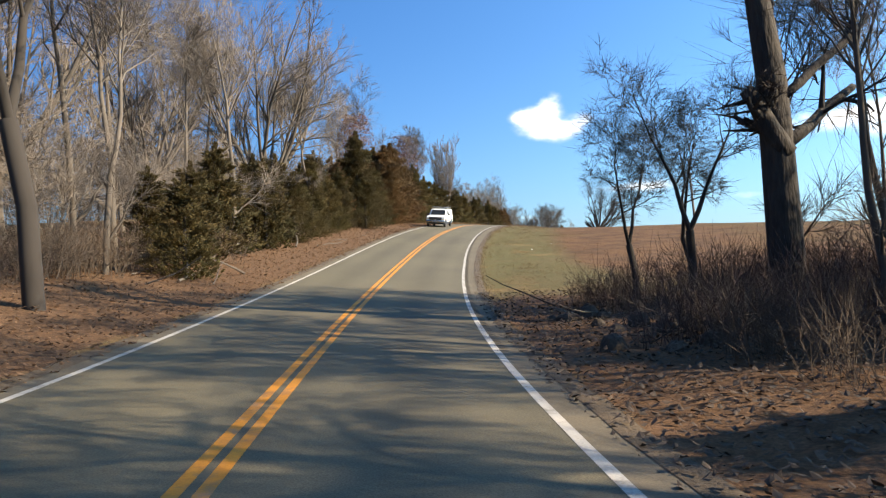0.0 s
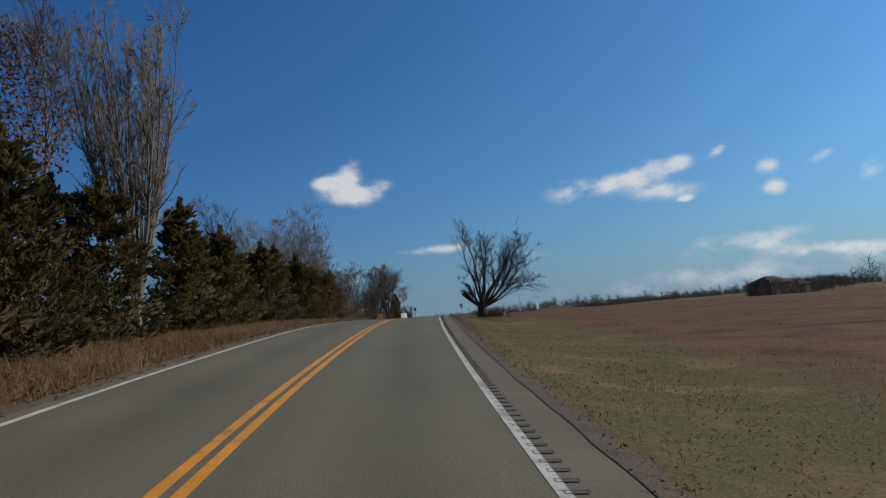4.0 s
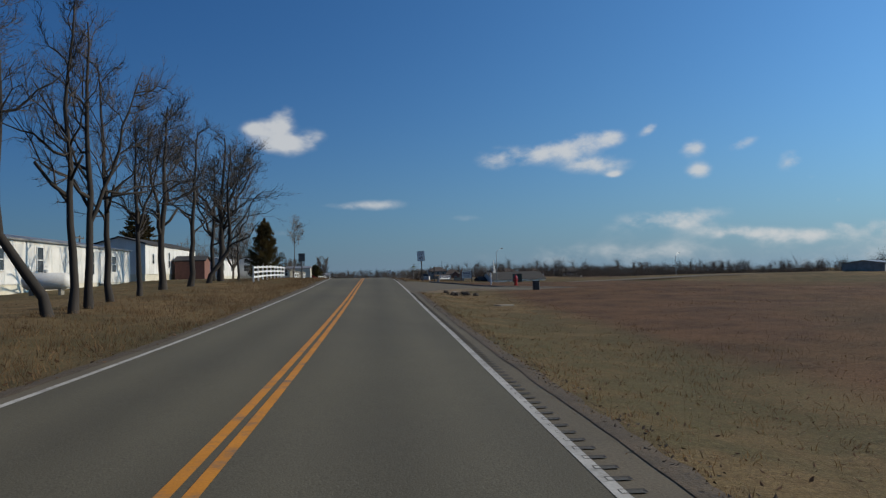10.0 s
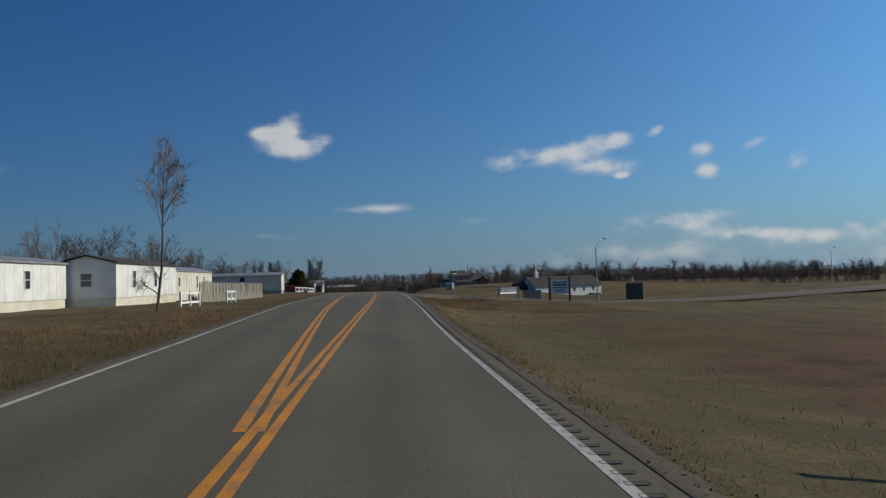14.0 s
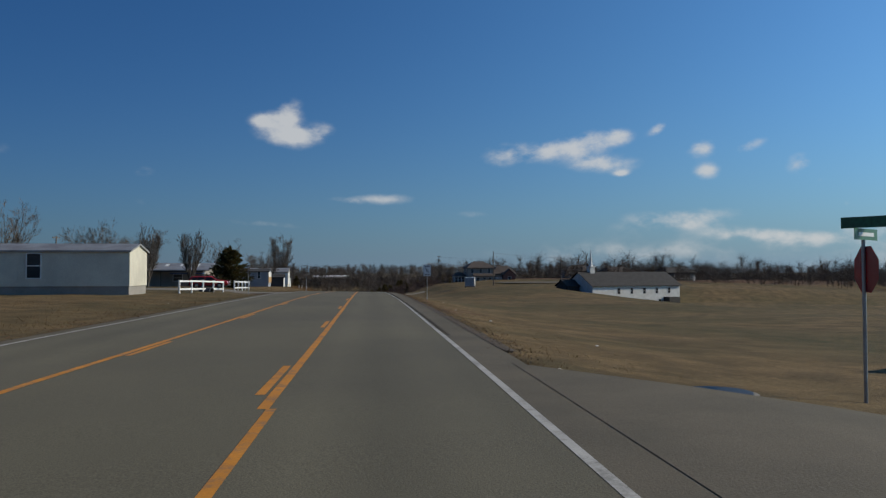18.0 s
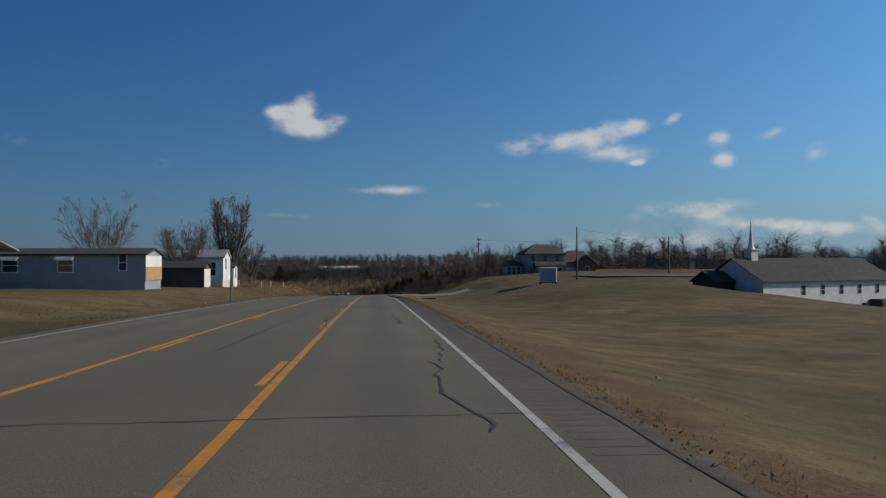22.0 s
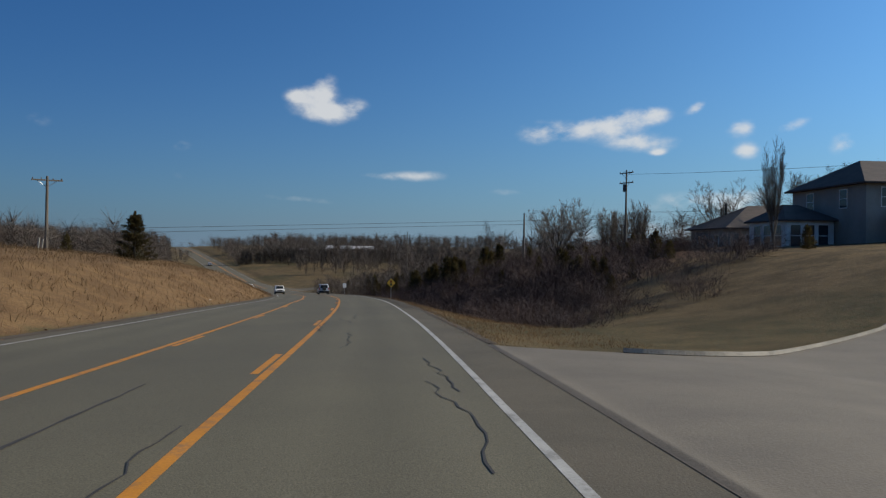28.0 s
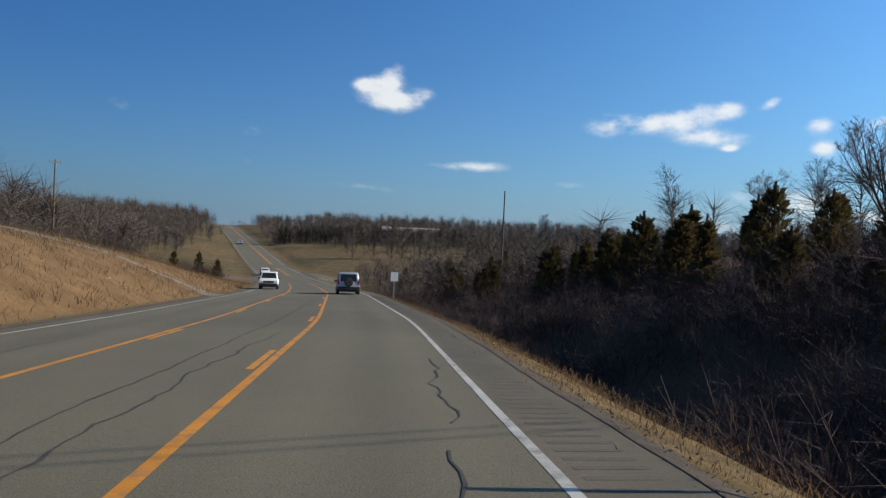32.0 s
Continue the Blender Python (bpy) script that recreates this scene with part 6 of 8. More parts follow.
def mobile_home(label, x, y, dx, dy, h, wall, roof, windows=(), turn=None, skirt=M_CREAM, axis=None, door=None, z=None, rise=0.45, name="mobile_home"):
    """A trailer whose corner nearest the road and the viewer stands at x, y; it reaches dx away from the road and dy along it."""
    tn = heading(station(x, y)[0]) if turn is None else turn
    ob = thing(name, label, "mobile home" if name == "mobile_home" else "shed", (x, y, ground_z(x, y) if z is None else z), tn, "trailers by the road" if name == "mobile_home" else "")
    base = 0.65 if name == "mobile_home" else 0.05
    gable(ob, -dx, 0, 0, dy, base, base + h - 0.65, rise, axis or ("x" if dx > dy else "y"), wall, roof, 0.15)
    g = Geo().box(-dx + .06, .06, -0.5, -.06, dy - .06, base + 0.002)
    g.make("skirting" if name == "mobile_home" else "footing", skirt, ob)
    ribs = Geo()          # vertical seams of the panels
    if dx > dy:
        for a in np.arange(-dx + 1.2, -0.3, 1.22):
            ribs.box(a - .012, -.012, base, a + .012, 0, base + h - .68)
    else:
        for a in np.arange(1.2, dy - .3, 1.22):
            ribs.box(0, a - .012, base, .012, a + .012, base + h - .68)
    if ribs.v:
        ribs.make("seam", wall, ob)["kind"] = "stuff"
    for face, a, zz, w, hh, aw in windows:
        opening(ob, face, a, base + zz, w, hh, 0.0 if face in "SE" else (dy if face == "N" else -dx), "window", aw)
    if door:
        face, a = door
        opening(ob, face, a, base, 0.85, 2.0, 0.0 if face in "SE" else -dx, "door", False, M_WHITE)
        s = Geo()
        for i in range(3):
            if face == "E":
                s.box(0.02, a - .7, -.3, .35 + .3 * (2 - i), a + .7, base - .2 * (2 - i) - .08)
            else:
                s.box(a - .7, -.35 - .3 * (2 - i), -.3, a + .7, -.02, base - .2 * (2 - i) - .08)
        s.make("steps", M_FENCE_GREY, ob)
    return ob


mobile_home("long white trailer with weathered siding and dark windows", *at(221, -20.5), 4.3, 25, 3.2, M_WHITE, M_ROOF_METAL,
            [("E", 3, .8, .9, 1.2, False), ("E", 8, .7, .8, 1.5, False), ("E", 13, .8, .9, 1.2, False), ("E", 16.5, .6, .7, 1.6, False), ("E", 21, .8, .9, 1.2, False), ("S", -2.1, .8, 1.0, 1.1, False)], door=("E", 18.6))
mobile_home("white trailer with a dark gable end and patched skirting", 29.7, 256.6, 4.6, 19.5, 3.4, M_WHITE, M_ROOF, [("E", 2.4, 1.0, .6, .9, False), ("E", 8, .7, .6, 1.5, False), ("E", 12.5, .9, .8, 1.1, False), ("S", -2.3, 1.0, .5, .8, False)], door=("E", 16), rise=0.7)
mobile_home("white trailer behind a bare shrub", *at(296, -24), 4.2, 15, 3.2, M_WHITE, M_ROOF_METAL, [("E", 3, .8, .7, 1.2, False), ("E", 9, .8, .7, 1.2, False)])
mobile_home("white trailer with a dark shaded end", *at(311, -20.5), 4.4, 16, 3.3, M_WHITE, M_ROOF, [("E", 4, .8, .7, 1.3, False), ("E", 9.5, .8, .7, 1.3, False), ("S", -2.2, .9, .8, 1.0, False)], rise=0.6)
mobile_home("cream trailer with a pale metal roof behind a fence", *at(337, -24), 4.4, 21, 3.4, M_CREAM, M_ROOF_METAL, [("E", 4, 1.0, .7, 1.0, False), ("E", 12.5, .7, .55, 1.5, False), ("E", 16.2, .6, .55, 1.6, False), ("E", 1.2, .9, .5, 1.1, False)], door=("E", 9), rise=0.6)
mobile_home("long pale trailer with a bright gabled end", 67.9, 384.3, 18.5, 4.2, 3.1, M_CREAM, M_ROOF_METAL, [("S", -13, 1.0, .8, 1.2, False), ("S", -6.5, .6, .9, 1.7, False)], skirt=M_TAN_SIDE, rise=0.55)
trb = mobile_home("grey-blue trailer with awnings and a plywood-patched end", 86.3, 457.6, 21, 4.2, 2.55, M_GREY_SIDE, M_ROOF, [("S", -1.6, .8, .5, 1.1, False), ("S", -5.6, .7, 1.0, .95, True), ("S", -9.4, .7, 1.0, .95, True), ("S", -15.0, .7, .9, .9, False), ("S", -18.6, .7, .9, .9, True)], skirt=M_GREY_SIDE)
Geo().box(0.005, .05, .7, .03, 4.15, 1.65, .01).make("patch_panel", M_PLY, trb, "bare plywood patch")
Geo().box(0.004, .05, 1.67, .02, 4.15, 2.5, .005).make("end_panel", M_WHITE, trb, "white end panel")
mobile_home("white gabled trailer end behind a shed", 92.6, 478.5, 13, 3.8, 3.0, M_WHITE, M_ROOF_METAL, [("E", 1.3, 1.2, .5, 1.1, False), ("S", -1.0, .6, .5, 1.3, False)], rise=0.8)
# shaded south and sunlit east sides are painted in: dark walls, white front
low = mobile_home("small low shed, walls darkened as shade, white boarded sunlit front", 90.6, 470.5, 4.5, 2.6, 2.35, M_DARK_SIDE, M_ROOF, name="shed", rise=0.6)
for k in range(9):
    Geo().box(0.004, .04 + .28 * k, .06, .03, .30 + .28 * k, 1.7, .006).make("front_board", M_WHITE, low, "white upright board")
mobile_home("small tall white shed with a lean-to roof", 94.0, 485.5, 3.0, 2.4, 2.75, M_WHITE, M_ROOF, [("E", 1.2, 1.0, .5, 1.1, False)], name="shed", rise=0.5)
shed = mobile_home("dark-fronted open shed with white corner trim", 19.4, 206.5, 5.2, 6, 3.6, M_DARK_SIDE, M_ROOF_METAL, name="shed", axis="y", rise=0.3)
for a in (-5.2, 0):
    Geo().box(a - .18, -.06, 0, a + .18, .12, 2.98, .02).make("corner_post", M_TRIM, shed)
Geo().box(-5.3, -.08, 2.7, .1, .1, 3.0, .02).make("fascia", M_TRIM, shed)
opening(shed, "S", -1.7, .05, 1.1, 2.0, 0, "door", False, M_BLACK)
mobile_home("far white trailer with a porch", *at(203, -46), 12, 4, 3.0, M_WHITE, M_ROOF)
mobile_home("white trailer end among trees", *at(196, -33), 4, 14, 3.0, M_WHITE, M_ROOF)
mobile_home("small low white shed at the park entrance", *at(419, -41), 5, 3, 2.4, M_WHITE, M_ROOF_METAL, name="shed", rise=0.4)
mobile_home("low white trailer behind bare trees", *at(425, -52), 14, 4, 2.7, M_WHITE, M_ROOF_METAL)

x, yy = at(442, -25)
hs = thing("long_house", "long dark house with a rusty metal roof and porch", "house", (x, yy, ground_z(x, yy)), heading(442))
gable(hs, -24, 0, 0, 8, 0, 2.5, 1.1, "x", M_TAN_SIDE, M_ROOF_METAL, 0.9)
for a in (-21, -16, -9, -4):
    opening(hs, "S", a, .9, 1.3, 1.0, 0)
opening(hs, "S", -12.5, .1, .9, 2.0, 0, "door", False, M_WHITE)
for a in (-23.5, -18.5, -13.8, -10.5, -6, -1):
    Geo().box(a - .06, -2.0, -.2, a + .06, -1.88, 2.35, .01).make("porch_post", M_WOOD_POLE, hs)
Geo().box(-24, -2.1, 2.32, 0.2, -.3, 2.44, .02).make("porch_roof", M_ROOF, hs)
Geo().box(-4.4, -3.4, 2.0, .4, -2.2, 2.14, .02, ).make("awning", M_BLUE, hs, "blue tarpaulin awning")
for a in np.arange(-22.5, -0.5, 2.3):
    Geo().prism([(0, 0), (.55, 0), (.55, .03), (0, .03)], 3.6, pose(a, -.6, 2.52, 15.4)).make("roof_panel", M_VINYL, hs, "pale translucent roof panel")

mobile_home("small rust-red wooden shed with a dark roof", *at(259.5, -17.6), 3.0, 2.6, 2.5, M_BRICK, M_ROOF, name="shed", rise=0.5)
mobile_home("small rust-red storage shed behind bare trees", *at(263.5, -20.2), 2.6, 2.6, 2.7, M_FENCE_RED, M_ROOF, name="shed", rise=0.5)

# arched shed
x, yy = at(366, -23.5)
ar = thing("arched_shed", "low grey arched metal shed with an open end", "shed", (x, yy, ground_z(x, yy)), heading(366))
g = Geo()
n = 12
for i in range(n + 1):
    a = math.pi * i / n
    for y in (0, 7):
        g.v.append((-2.6 + 2.6 * math.cos(a), y, 2.0 * math.sin(a)))
        g.v.append((-2.6 + 2.52 * math.cos(a), y, 1.93 * math.sin(a)))
for i in range(n):
    q = 4 * i
    g.f += [(q, q + 2, q + 6, q + 4), (q + 1, q + 5, q + 7, q + 3), (q, q + 4, q + 5, q + 1), (q + 2, q + 3, q + 7, q + 6)]
g.make("shell", M_ROOF_METAL, ar)
Geo().prism([(-2.6 + 2.5 * math.cos(math.pi * i / 10), 1.9 * math.sin(math.pi * i / 10)) for i in range(11)], .05, pose(0, 1.2, 0)).make("end_wall", M_DARK_SIDE, ar)

# church
ch = thing("church", "long white church with a dark roof and thin spire", "church", (166.6, 485.2, -1.6), 5)
ch.scale = (.88, .88, .92)
gable(ch, 0, 31, 0, 13, 0, 6.1, 3.7, "x", M_WHITE, M_ROOF, 0.5)
for a in (9, 13.5, 18, 22.5, 27):
    opening(ch, "S", a, 4.0, .9, 1.5, 0)
for a in (15, 19, 23.5):
    opening(ch, "S", a, 1.0, .9, 1.4, 0)
opening(ch, "S", 28, .6, 1.8, 2.4, 0, "door", False, M_DARK_SIDE)
gable(ch, -4.2, -.05, 6, 11.5, 2.6, 6.0, 1.8, "x", M_DARK_SIDE, M_ROOF, 0.4, ("annex_wall", "annex_roof"))
st = Geo().box(3.4, 5.7, 9.2, 5.0, 7.3, 11.2, .05).make("steeple_base", M_WHITE, ch)
Geo().box(3.2, 5.5, 11.202, 5.2, 7.5, 11.4, .05).make("steeple_cornice", M_WHITE, ch)
g = Geo()
g.tube([(4.2, 6.5, 11.4), (4.2, 6.5, 11.9), (4.2, 6.5, 16.0)], [.75, .45, .03], 8)
g.make("spire", M_WHITE, ch, "thin pointed white spire")
Geo().box(25, -2.4, 0, 29, -.01, 3.0, .05).make("entrance_porch", M_DARK_SIDE, ch)

# parking lot between church and house
g = Geo()
for i in range(13):
    for j in range(9):
        px, py = 158 + 24 * i / 12 + 2 * j / 8, 526 - 5 * i / 12 - 7 * j / 8
        g.v.append((px, py, ground_z(px, py) + .22))
g.f += [(a * 9 + b, a * 9 + b + 1, a * 9 + b + 10, a * 9 + b + 9) for a in range(12) for b in range(8)]
tagged(g.make("parking_lot", M_SHOULDER, smooth=True), "grey paved parking lot beside a church", "parking lot", kind="structure")

# the large house on the rise
ho = thing("large_house", "large two-storey house with brown hipped roofs", "house", (163.6, 548.0, 3.6), -14)
ho.scale = (.77, .9, 1.0)
gable(ho, -5.5, 5.5, 0, 11, -.5, 5.1, 2.1, "x", M_TAN_SIDE, M_ROOF_BROWN, 0.6, hip=4.0)
gable(ho, 5.6, 15, 1, 10, -.5, 3.2, 2.6, "x", M_TAN_SIDE, M_ROOF_BROWN, 0.5, ("garage_wall", "garage_roof"), hip=3.0)
gable(ho, 9.2, 14.2, -1.8, 1.2, -.5, 2.8, 1.9, "y", M_BRICK, M_ROOF_BROWN, 0.3, ("gable_wall", "gable_roof"))
gable(ho, -10.5, -5.7, 4, 10.6, -.5, 2.5, 1.3, "x", M_WHITE, M_ROOF_BROWN, 0.4, ("sunroom_wall", "sunroom_roof"), hip=2.0)
gable(ho, -3, 5.2, -2.2, -.02, -.5, 2.5, 0.8, "x", M_TAN_SIDE, M_ROOF_BROWN, 0.4, ("porch_wall", "porch_roof"))
for a in (-9.6, -8.2, -6.8):
    opening(ho, "S", a, .6, 1.0, 1.6, 4)
for a in (5.4, 7.2, 9.0):
    opening(ho, "W", a, .6, 1.2, 1.6, -10.5)
for a in (-3.5, 0, 3.5):
    opening(ho, "S", a, 3.5, 1.1, 1.3, 0)
for a in (-1.5, 1.2, 3.6):
    opening(ho, "S", a, .7, 1.2, 1.4, -2.2)
opening(ho, "S", 11.7, .8, 1.2, 1.5, -1.8)
for yy_ in (3, 8):
    opening(ho, "W", yy_, 3.5, 1.0, 1.3, -5.5)
for i, a in enumerate((6.4, 7.9)):
    Geo().box(a, .88, .1, a + 1.3, .99, 2.2, .02).make("garage_door", M_WHITE, ho)
sh_ = thing("small_house", "single-storey tan house with a brown hipped roof and stove pipe", "house", (174.4, 575.5, 3.4), -14)
gable(sh_, -7, 7, -5, 5, -.8, 2.7, 2.6, "x", M_TAN_SIDE, M_ROOF_BROWN, 0.6, hip=5.0)
for a in (-4.6, 0.5, 4.4):
    opening(sh_, "S", a, .8, 1.2, 1.3, -5)
for a in (-2, 2.2):
    opening(sh_, "W", a, .8, 1.1, 1.3, -7)
Geo().tube([(-4.4, 1.6, 3.2), (-4.4, 1.6, 5.4)], .13, 8).make("stove_pipe", M_BLACK, sh_)
Geo().tube([(-4.4, 1.6, 5.42), (-4.4, 1.6, 5.6), (-4.4, 1.6, 5.72)], [.2, .2, .05], 8).make("pipe_cap", M_BLACK, sh_)

# white box trailer parked before the house
ct = thing("box_trailer", "white enclosed box trailer parked on a lawn", "trailer", (142.4, 504.5, ground_z(142.4, 504.5)), -24)
Geo().box(-1.25, -1.9, .42, 1.25, 1.9, 2.75, .06).make("body", M_WHITE, ct)
Geo().box(-1.29, -1.94, .36, 1.29, 1.94, .50, .02).make("frame_rail", M_BLACK, ct, "dark steel frame")
Geo().box(-1.1, -1.95, .60, 1.1, -1.91, 2.55, .01).make("rear_door", M_GREY_SIDE, ct, "pale grey rear door")
for sx in (-1, 1):
    for yw in (-.45, .45):
        Geo().tube([(sx * 1.20 - .1, yw, .33), (sx * 1.20 + .1, yw, .33)], .33, 14, True).make("wheel", M_BLACK, ct, "black rubber wheel")
    Geo().box(sx * 1.26 - .03, -.9, .62, sx * 1.26 + .09, .9, .74, .02).make("fender", M_BLACK, ct)
Geo().tube([(0, 1.85, .46), (0, 3.1, .46)], .06, 6, True).make("tow_bar", M_BLACK, ct)

for i, (px, py, w_, d_, h_, lab, wl_, rf_) in enumerate([(212, 568, 11, 9, 3, "low tan house with a brown roof", M_TAN_SIDE, M_ROOF_BROWN), (232, 572, 12, 9, 3, "low grey house with a brown roof", M_TAN_SIDE, M_ROOF_BROWN),
                                                       (250, 560, 14, 8, 3, "low dark house behind bare trees", M_DARK_SIDE, M_ROOF),
                                                       (150, 255, 9, 8, 3.9, "tall dark house across the russet field", M_DARK_SIDE, M_ROOF), (159, 259, 12, 8, 3.0, "low dark wing of a farmhouse across the field", M_DARK_SIDE, M_ROOF), (215, 330, 24, 10, 2.6, "long low metal building across the field", M_ROOF_METAL, M_ROOF_METAL)]):
    hb = thing("far_house", lab, "house", (px, py, ground_z(px, py) - .2), -14 + 9 * i)
    gable(hb, -w_ / 2, w_ / 2, 0, d_, 0, h_, 2.0 if i < 5 else .8, "x", wl_, rf_, 0.5, hip=0 if i > 4 else 3.0)
    for a in np.arange(-w_ / 2 + 1.6, w_ / 2 - 1, 2.6):
        opening(hb, "S", float(a), .9, 1.1, 1.3, 0)
    if i < 3:
        opening(hb, "S", w_ / 2 - 1.0, .1, .9, 2.0, 0, "door", False, M_WHITE)
wb = thing("far_white_building", "long low building with a bright white roof", "building", (182, 955, ground_z(196, 955)), -8)
gable(wb, 0, 30, 0, 14, 0, 4.2, 2.0, "x", M_TAN_SIDE, M_VINYL, .5)
gable(wb, -22, -1, 2, 14, 0, 3.4, 1.0, "x", M_DARK_SIDE, M_ROOF_METAL, .4, ("annex_wall", "annex_roof"))
for a in np.arange(2, 30, 4.2):
    opening(wb, "S", float(a), 1, 1.6, 1.6, 0)


# ================= fences =================
def rail_fence(label, p0, p1, posts, rails, h, mat=M_VINYL):
    p0, p1 = Vector((*p0, 0)), Vector((*p1, 0))
    ob = thing("rail_fence", label, "fence", (p0.x, p0.y, ground_z(p0.x, p0.y)), 0, "white rail fences")
    d = p1 - p0
    rot = math.degrees(math.atan2(d.y, d.x))
    pm = Geo().box(-.065, -.065, -.25, .065, .065, h, .012)
    pm.box(-.08, -.08, h, .08, .08, h + .035, .015)
    pme = pm.mesh("post", mat)
    z0 = ground_z(p0.x, p0.y)
    tops = []
    for i in range(posts):
        q = d * (i / (posts - 1))
        dz = ground_z(p0.x + q.x, p0.y + q.y) - z0
        tops.append(Vector((q.x, q.y, dz)))
        shared("post", pme, ob, pose(q.x, q.y, dz, random.uniform(-1, 1), random.uniform(-1, 1), rot))
    for k in range(rails):
        zz = h * (0.92 - 0.62 * k / max(1, rails - 1))
        for a, b in zip(tops, tops[1:]):
            g = Geo()
            n = (b - a).normalized()
            s = Vector((-n.y, n.x, 0)) * .02
            ks = len(g.v)
            for p in (a, b):
                for o, hh in ((s, -.07), (-s, -.07), (-s, .07), (s, .07)):
                    g.v.append(tuple(p + o + Vector((0, 0, zz + hh))))
            g.f += [(ks + i, ks + (i + 1) % 4, ks + 4 + (i + 1) % 4, ks + 4 + i) for i in range(4)] + [(ks + 3, ks + 2, ks + 1, ks), (ks + 4, ks + 5, ks + 6, ks + 7)]
            g.make("rail", mat, ob)
    return ob


rail_fence("white three-rail fence beside the trailer park", (38.1, 244.8), (43.3, 263.6), 9, 3, 1.25)
rail_fence("short white two-rail fence in tall weeds", at(178.6, -10.9), at(179.0, -8.9), 3, 2, 1.15)
rail_fence("white two-rail fence at the park entrance", (71.3, 391.0), (75.3, 400.5), 5, 2, 1.05)
rail_fence("white two-rail fence beside an evergreen tree", (77.0, 409.5), (79.4, 419.0), 5, 2, 1.05)
rail_fence("short white rail fence before a trailer", at(303, -13.5), at(306.5, -13.2), 3, 2, 1.0)
rail_fence("short white rail fence before a trailer", at(317, -13.6), at(319.5, -13.4), 3, 2, 1.0)


def board_fence(label, p0, p1, h, mat, width=.14, gap=.012, jag=.06):
    p0, p1 = Vector((*p0, 0)), Vector((*p1, 0))
    d = p1 - p0
    ln = d.length
    z0 = ground_z(p0.x, p0.y)
    ob = thing("board_fence", label, "fence", (p0.x, p0.y, z0), 0)
    rot = math.degrees(math.atan2(d.y, d.x))
    r = random.Random(int(ln * 10))
    meshes = []
    for k in range(5):
        hh = h * (1 + r.uniform(-jag, jag))
        meshes.append(Geo().prism([(0, 0), (width, 0), (width, hh - .04), (width * .75, hh), (width * .25, hh), (0, hh - .05)], .022).mesh("board", mat))
    n = int(ln / (width + gap))
    for i in range(n):
        q = d * ((i + .5) / n)
        dz = ground_z(p0.x + q.x, p0.y + q.y) - z0
        shared("board", r.choice(meshes), ob, pose(q.x, q.y, dz - .02 + r.uniform(-.03, .03), r.uniform(-1.5, 1.5), r.uniform(-1.2, 1.2), rot))
    for zz in (h * .25, h * .8):
        Geo().box(0, .03, zz - .045, ln, .07, zz + .045, m=Matrix.Rotation(math.radians(rot), 4, "Z")).make("rail", mat, ob)
    for i in range(int(ln / 2.4) + 1):
        q = d * min(1, i * 2.4 / ln)
        dz = ground_z(p0.x + q.x, p0.y + q.y) - z0
        Geo().box(-.045, .07, -.2, .045, .16, h * .96, m=pose(q.x, q.y, dz, 0, 0, rot)).make("fence_post", mat, ob)
    return ob


board_fence("weathered grey board fence with uneven pickets", at(319, -16.2), at(353.2, -16.4), 1.85, M_FENCE_GREY, .15, .02)
board_fence("red-stained board fence beside the road", at(180.2, -9.0), at(190.6, -9.3), 1.75, M_FENCE_RED, .14)
board_fence("old grey board fence in weeds", at(172, -13.5), at(178.5, -11.4), 1.5, M_FENCE_GREY, .15, .03)


# ================= signs, poles, street furniture =================
def lettering(text, size, mat, parent, m, name="lettering"):
    cu = bpy.data.curves.new("t", "FONT")
    cu.body, cu.size, cu.align_x, cu.align_y, cu.extrude, cu.resolution_u = text, size, "CENTER", "CENTER", 0.002, 2
    tmp = bpy.data.objects.new("t", cu)
    me = bpy.data.meshes.new_from_object(tmp)
    bpy.data.objects.remove(tmp)
    me.materials.clear()
    me.materials.append(mat)
    ob = new(name, me)
    ob.parent = parent
    ob.matrix_basis = m
    return ob


def plate(g_outline, depth=0.004):
    return Geo().prism(g_outline, depth)


def rounded(w, h, r=.04, z=0.0):
    pts = []
    for cx, cz, a0 in ((w / 2 - r, h / 2 - r, 0), (-w / 2 + r, h / 2 - r, 90), (-w / 2 + r, -h / 2 + r, 180), (w / 2 - r, -h / 2 + r, 270)):
        for i in range(4):
            a = radians(a0 + i * 30)
            pts.append((cx + r * math.cos(a), z + cz + r * math.sin(a)))
    return pts


def sign_post(ob, h, mat=M_WOOD_POLE, r=.045, square=True):
    if square:
        Geo().box(-r, .01, -.5, r, .01 + 2 * r, h, .008).make("post", mat, ob)
    else:
        Geo().tube([(0, .04, -.5), (0, .04, h)], r, 8).make("post", mat, ob)


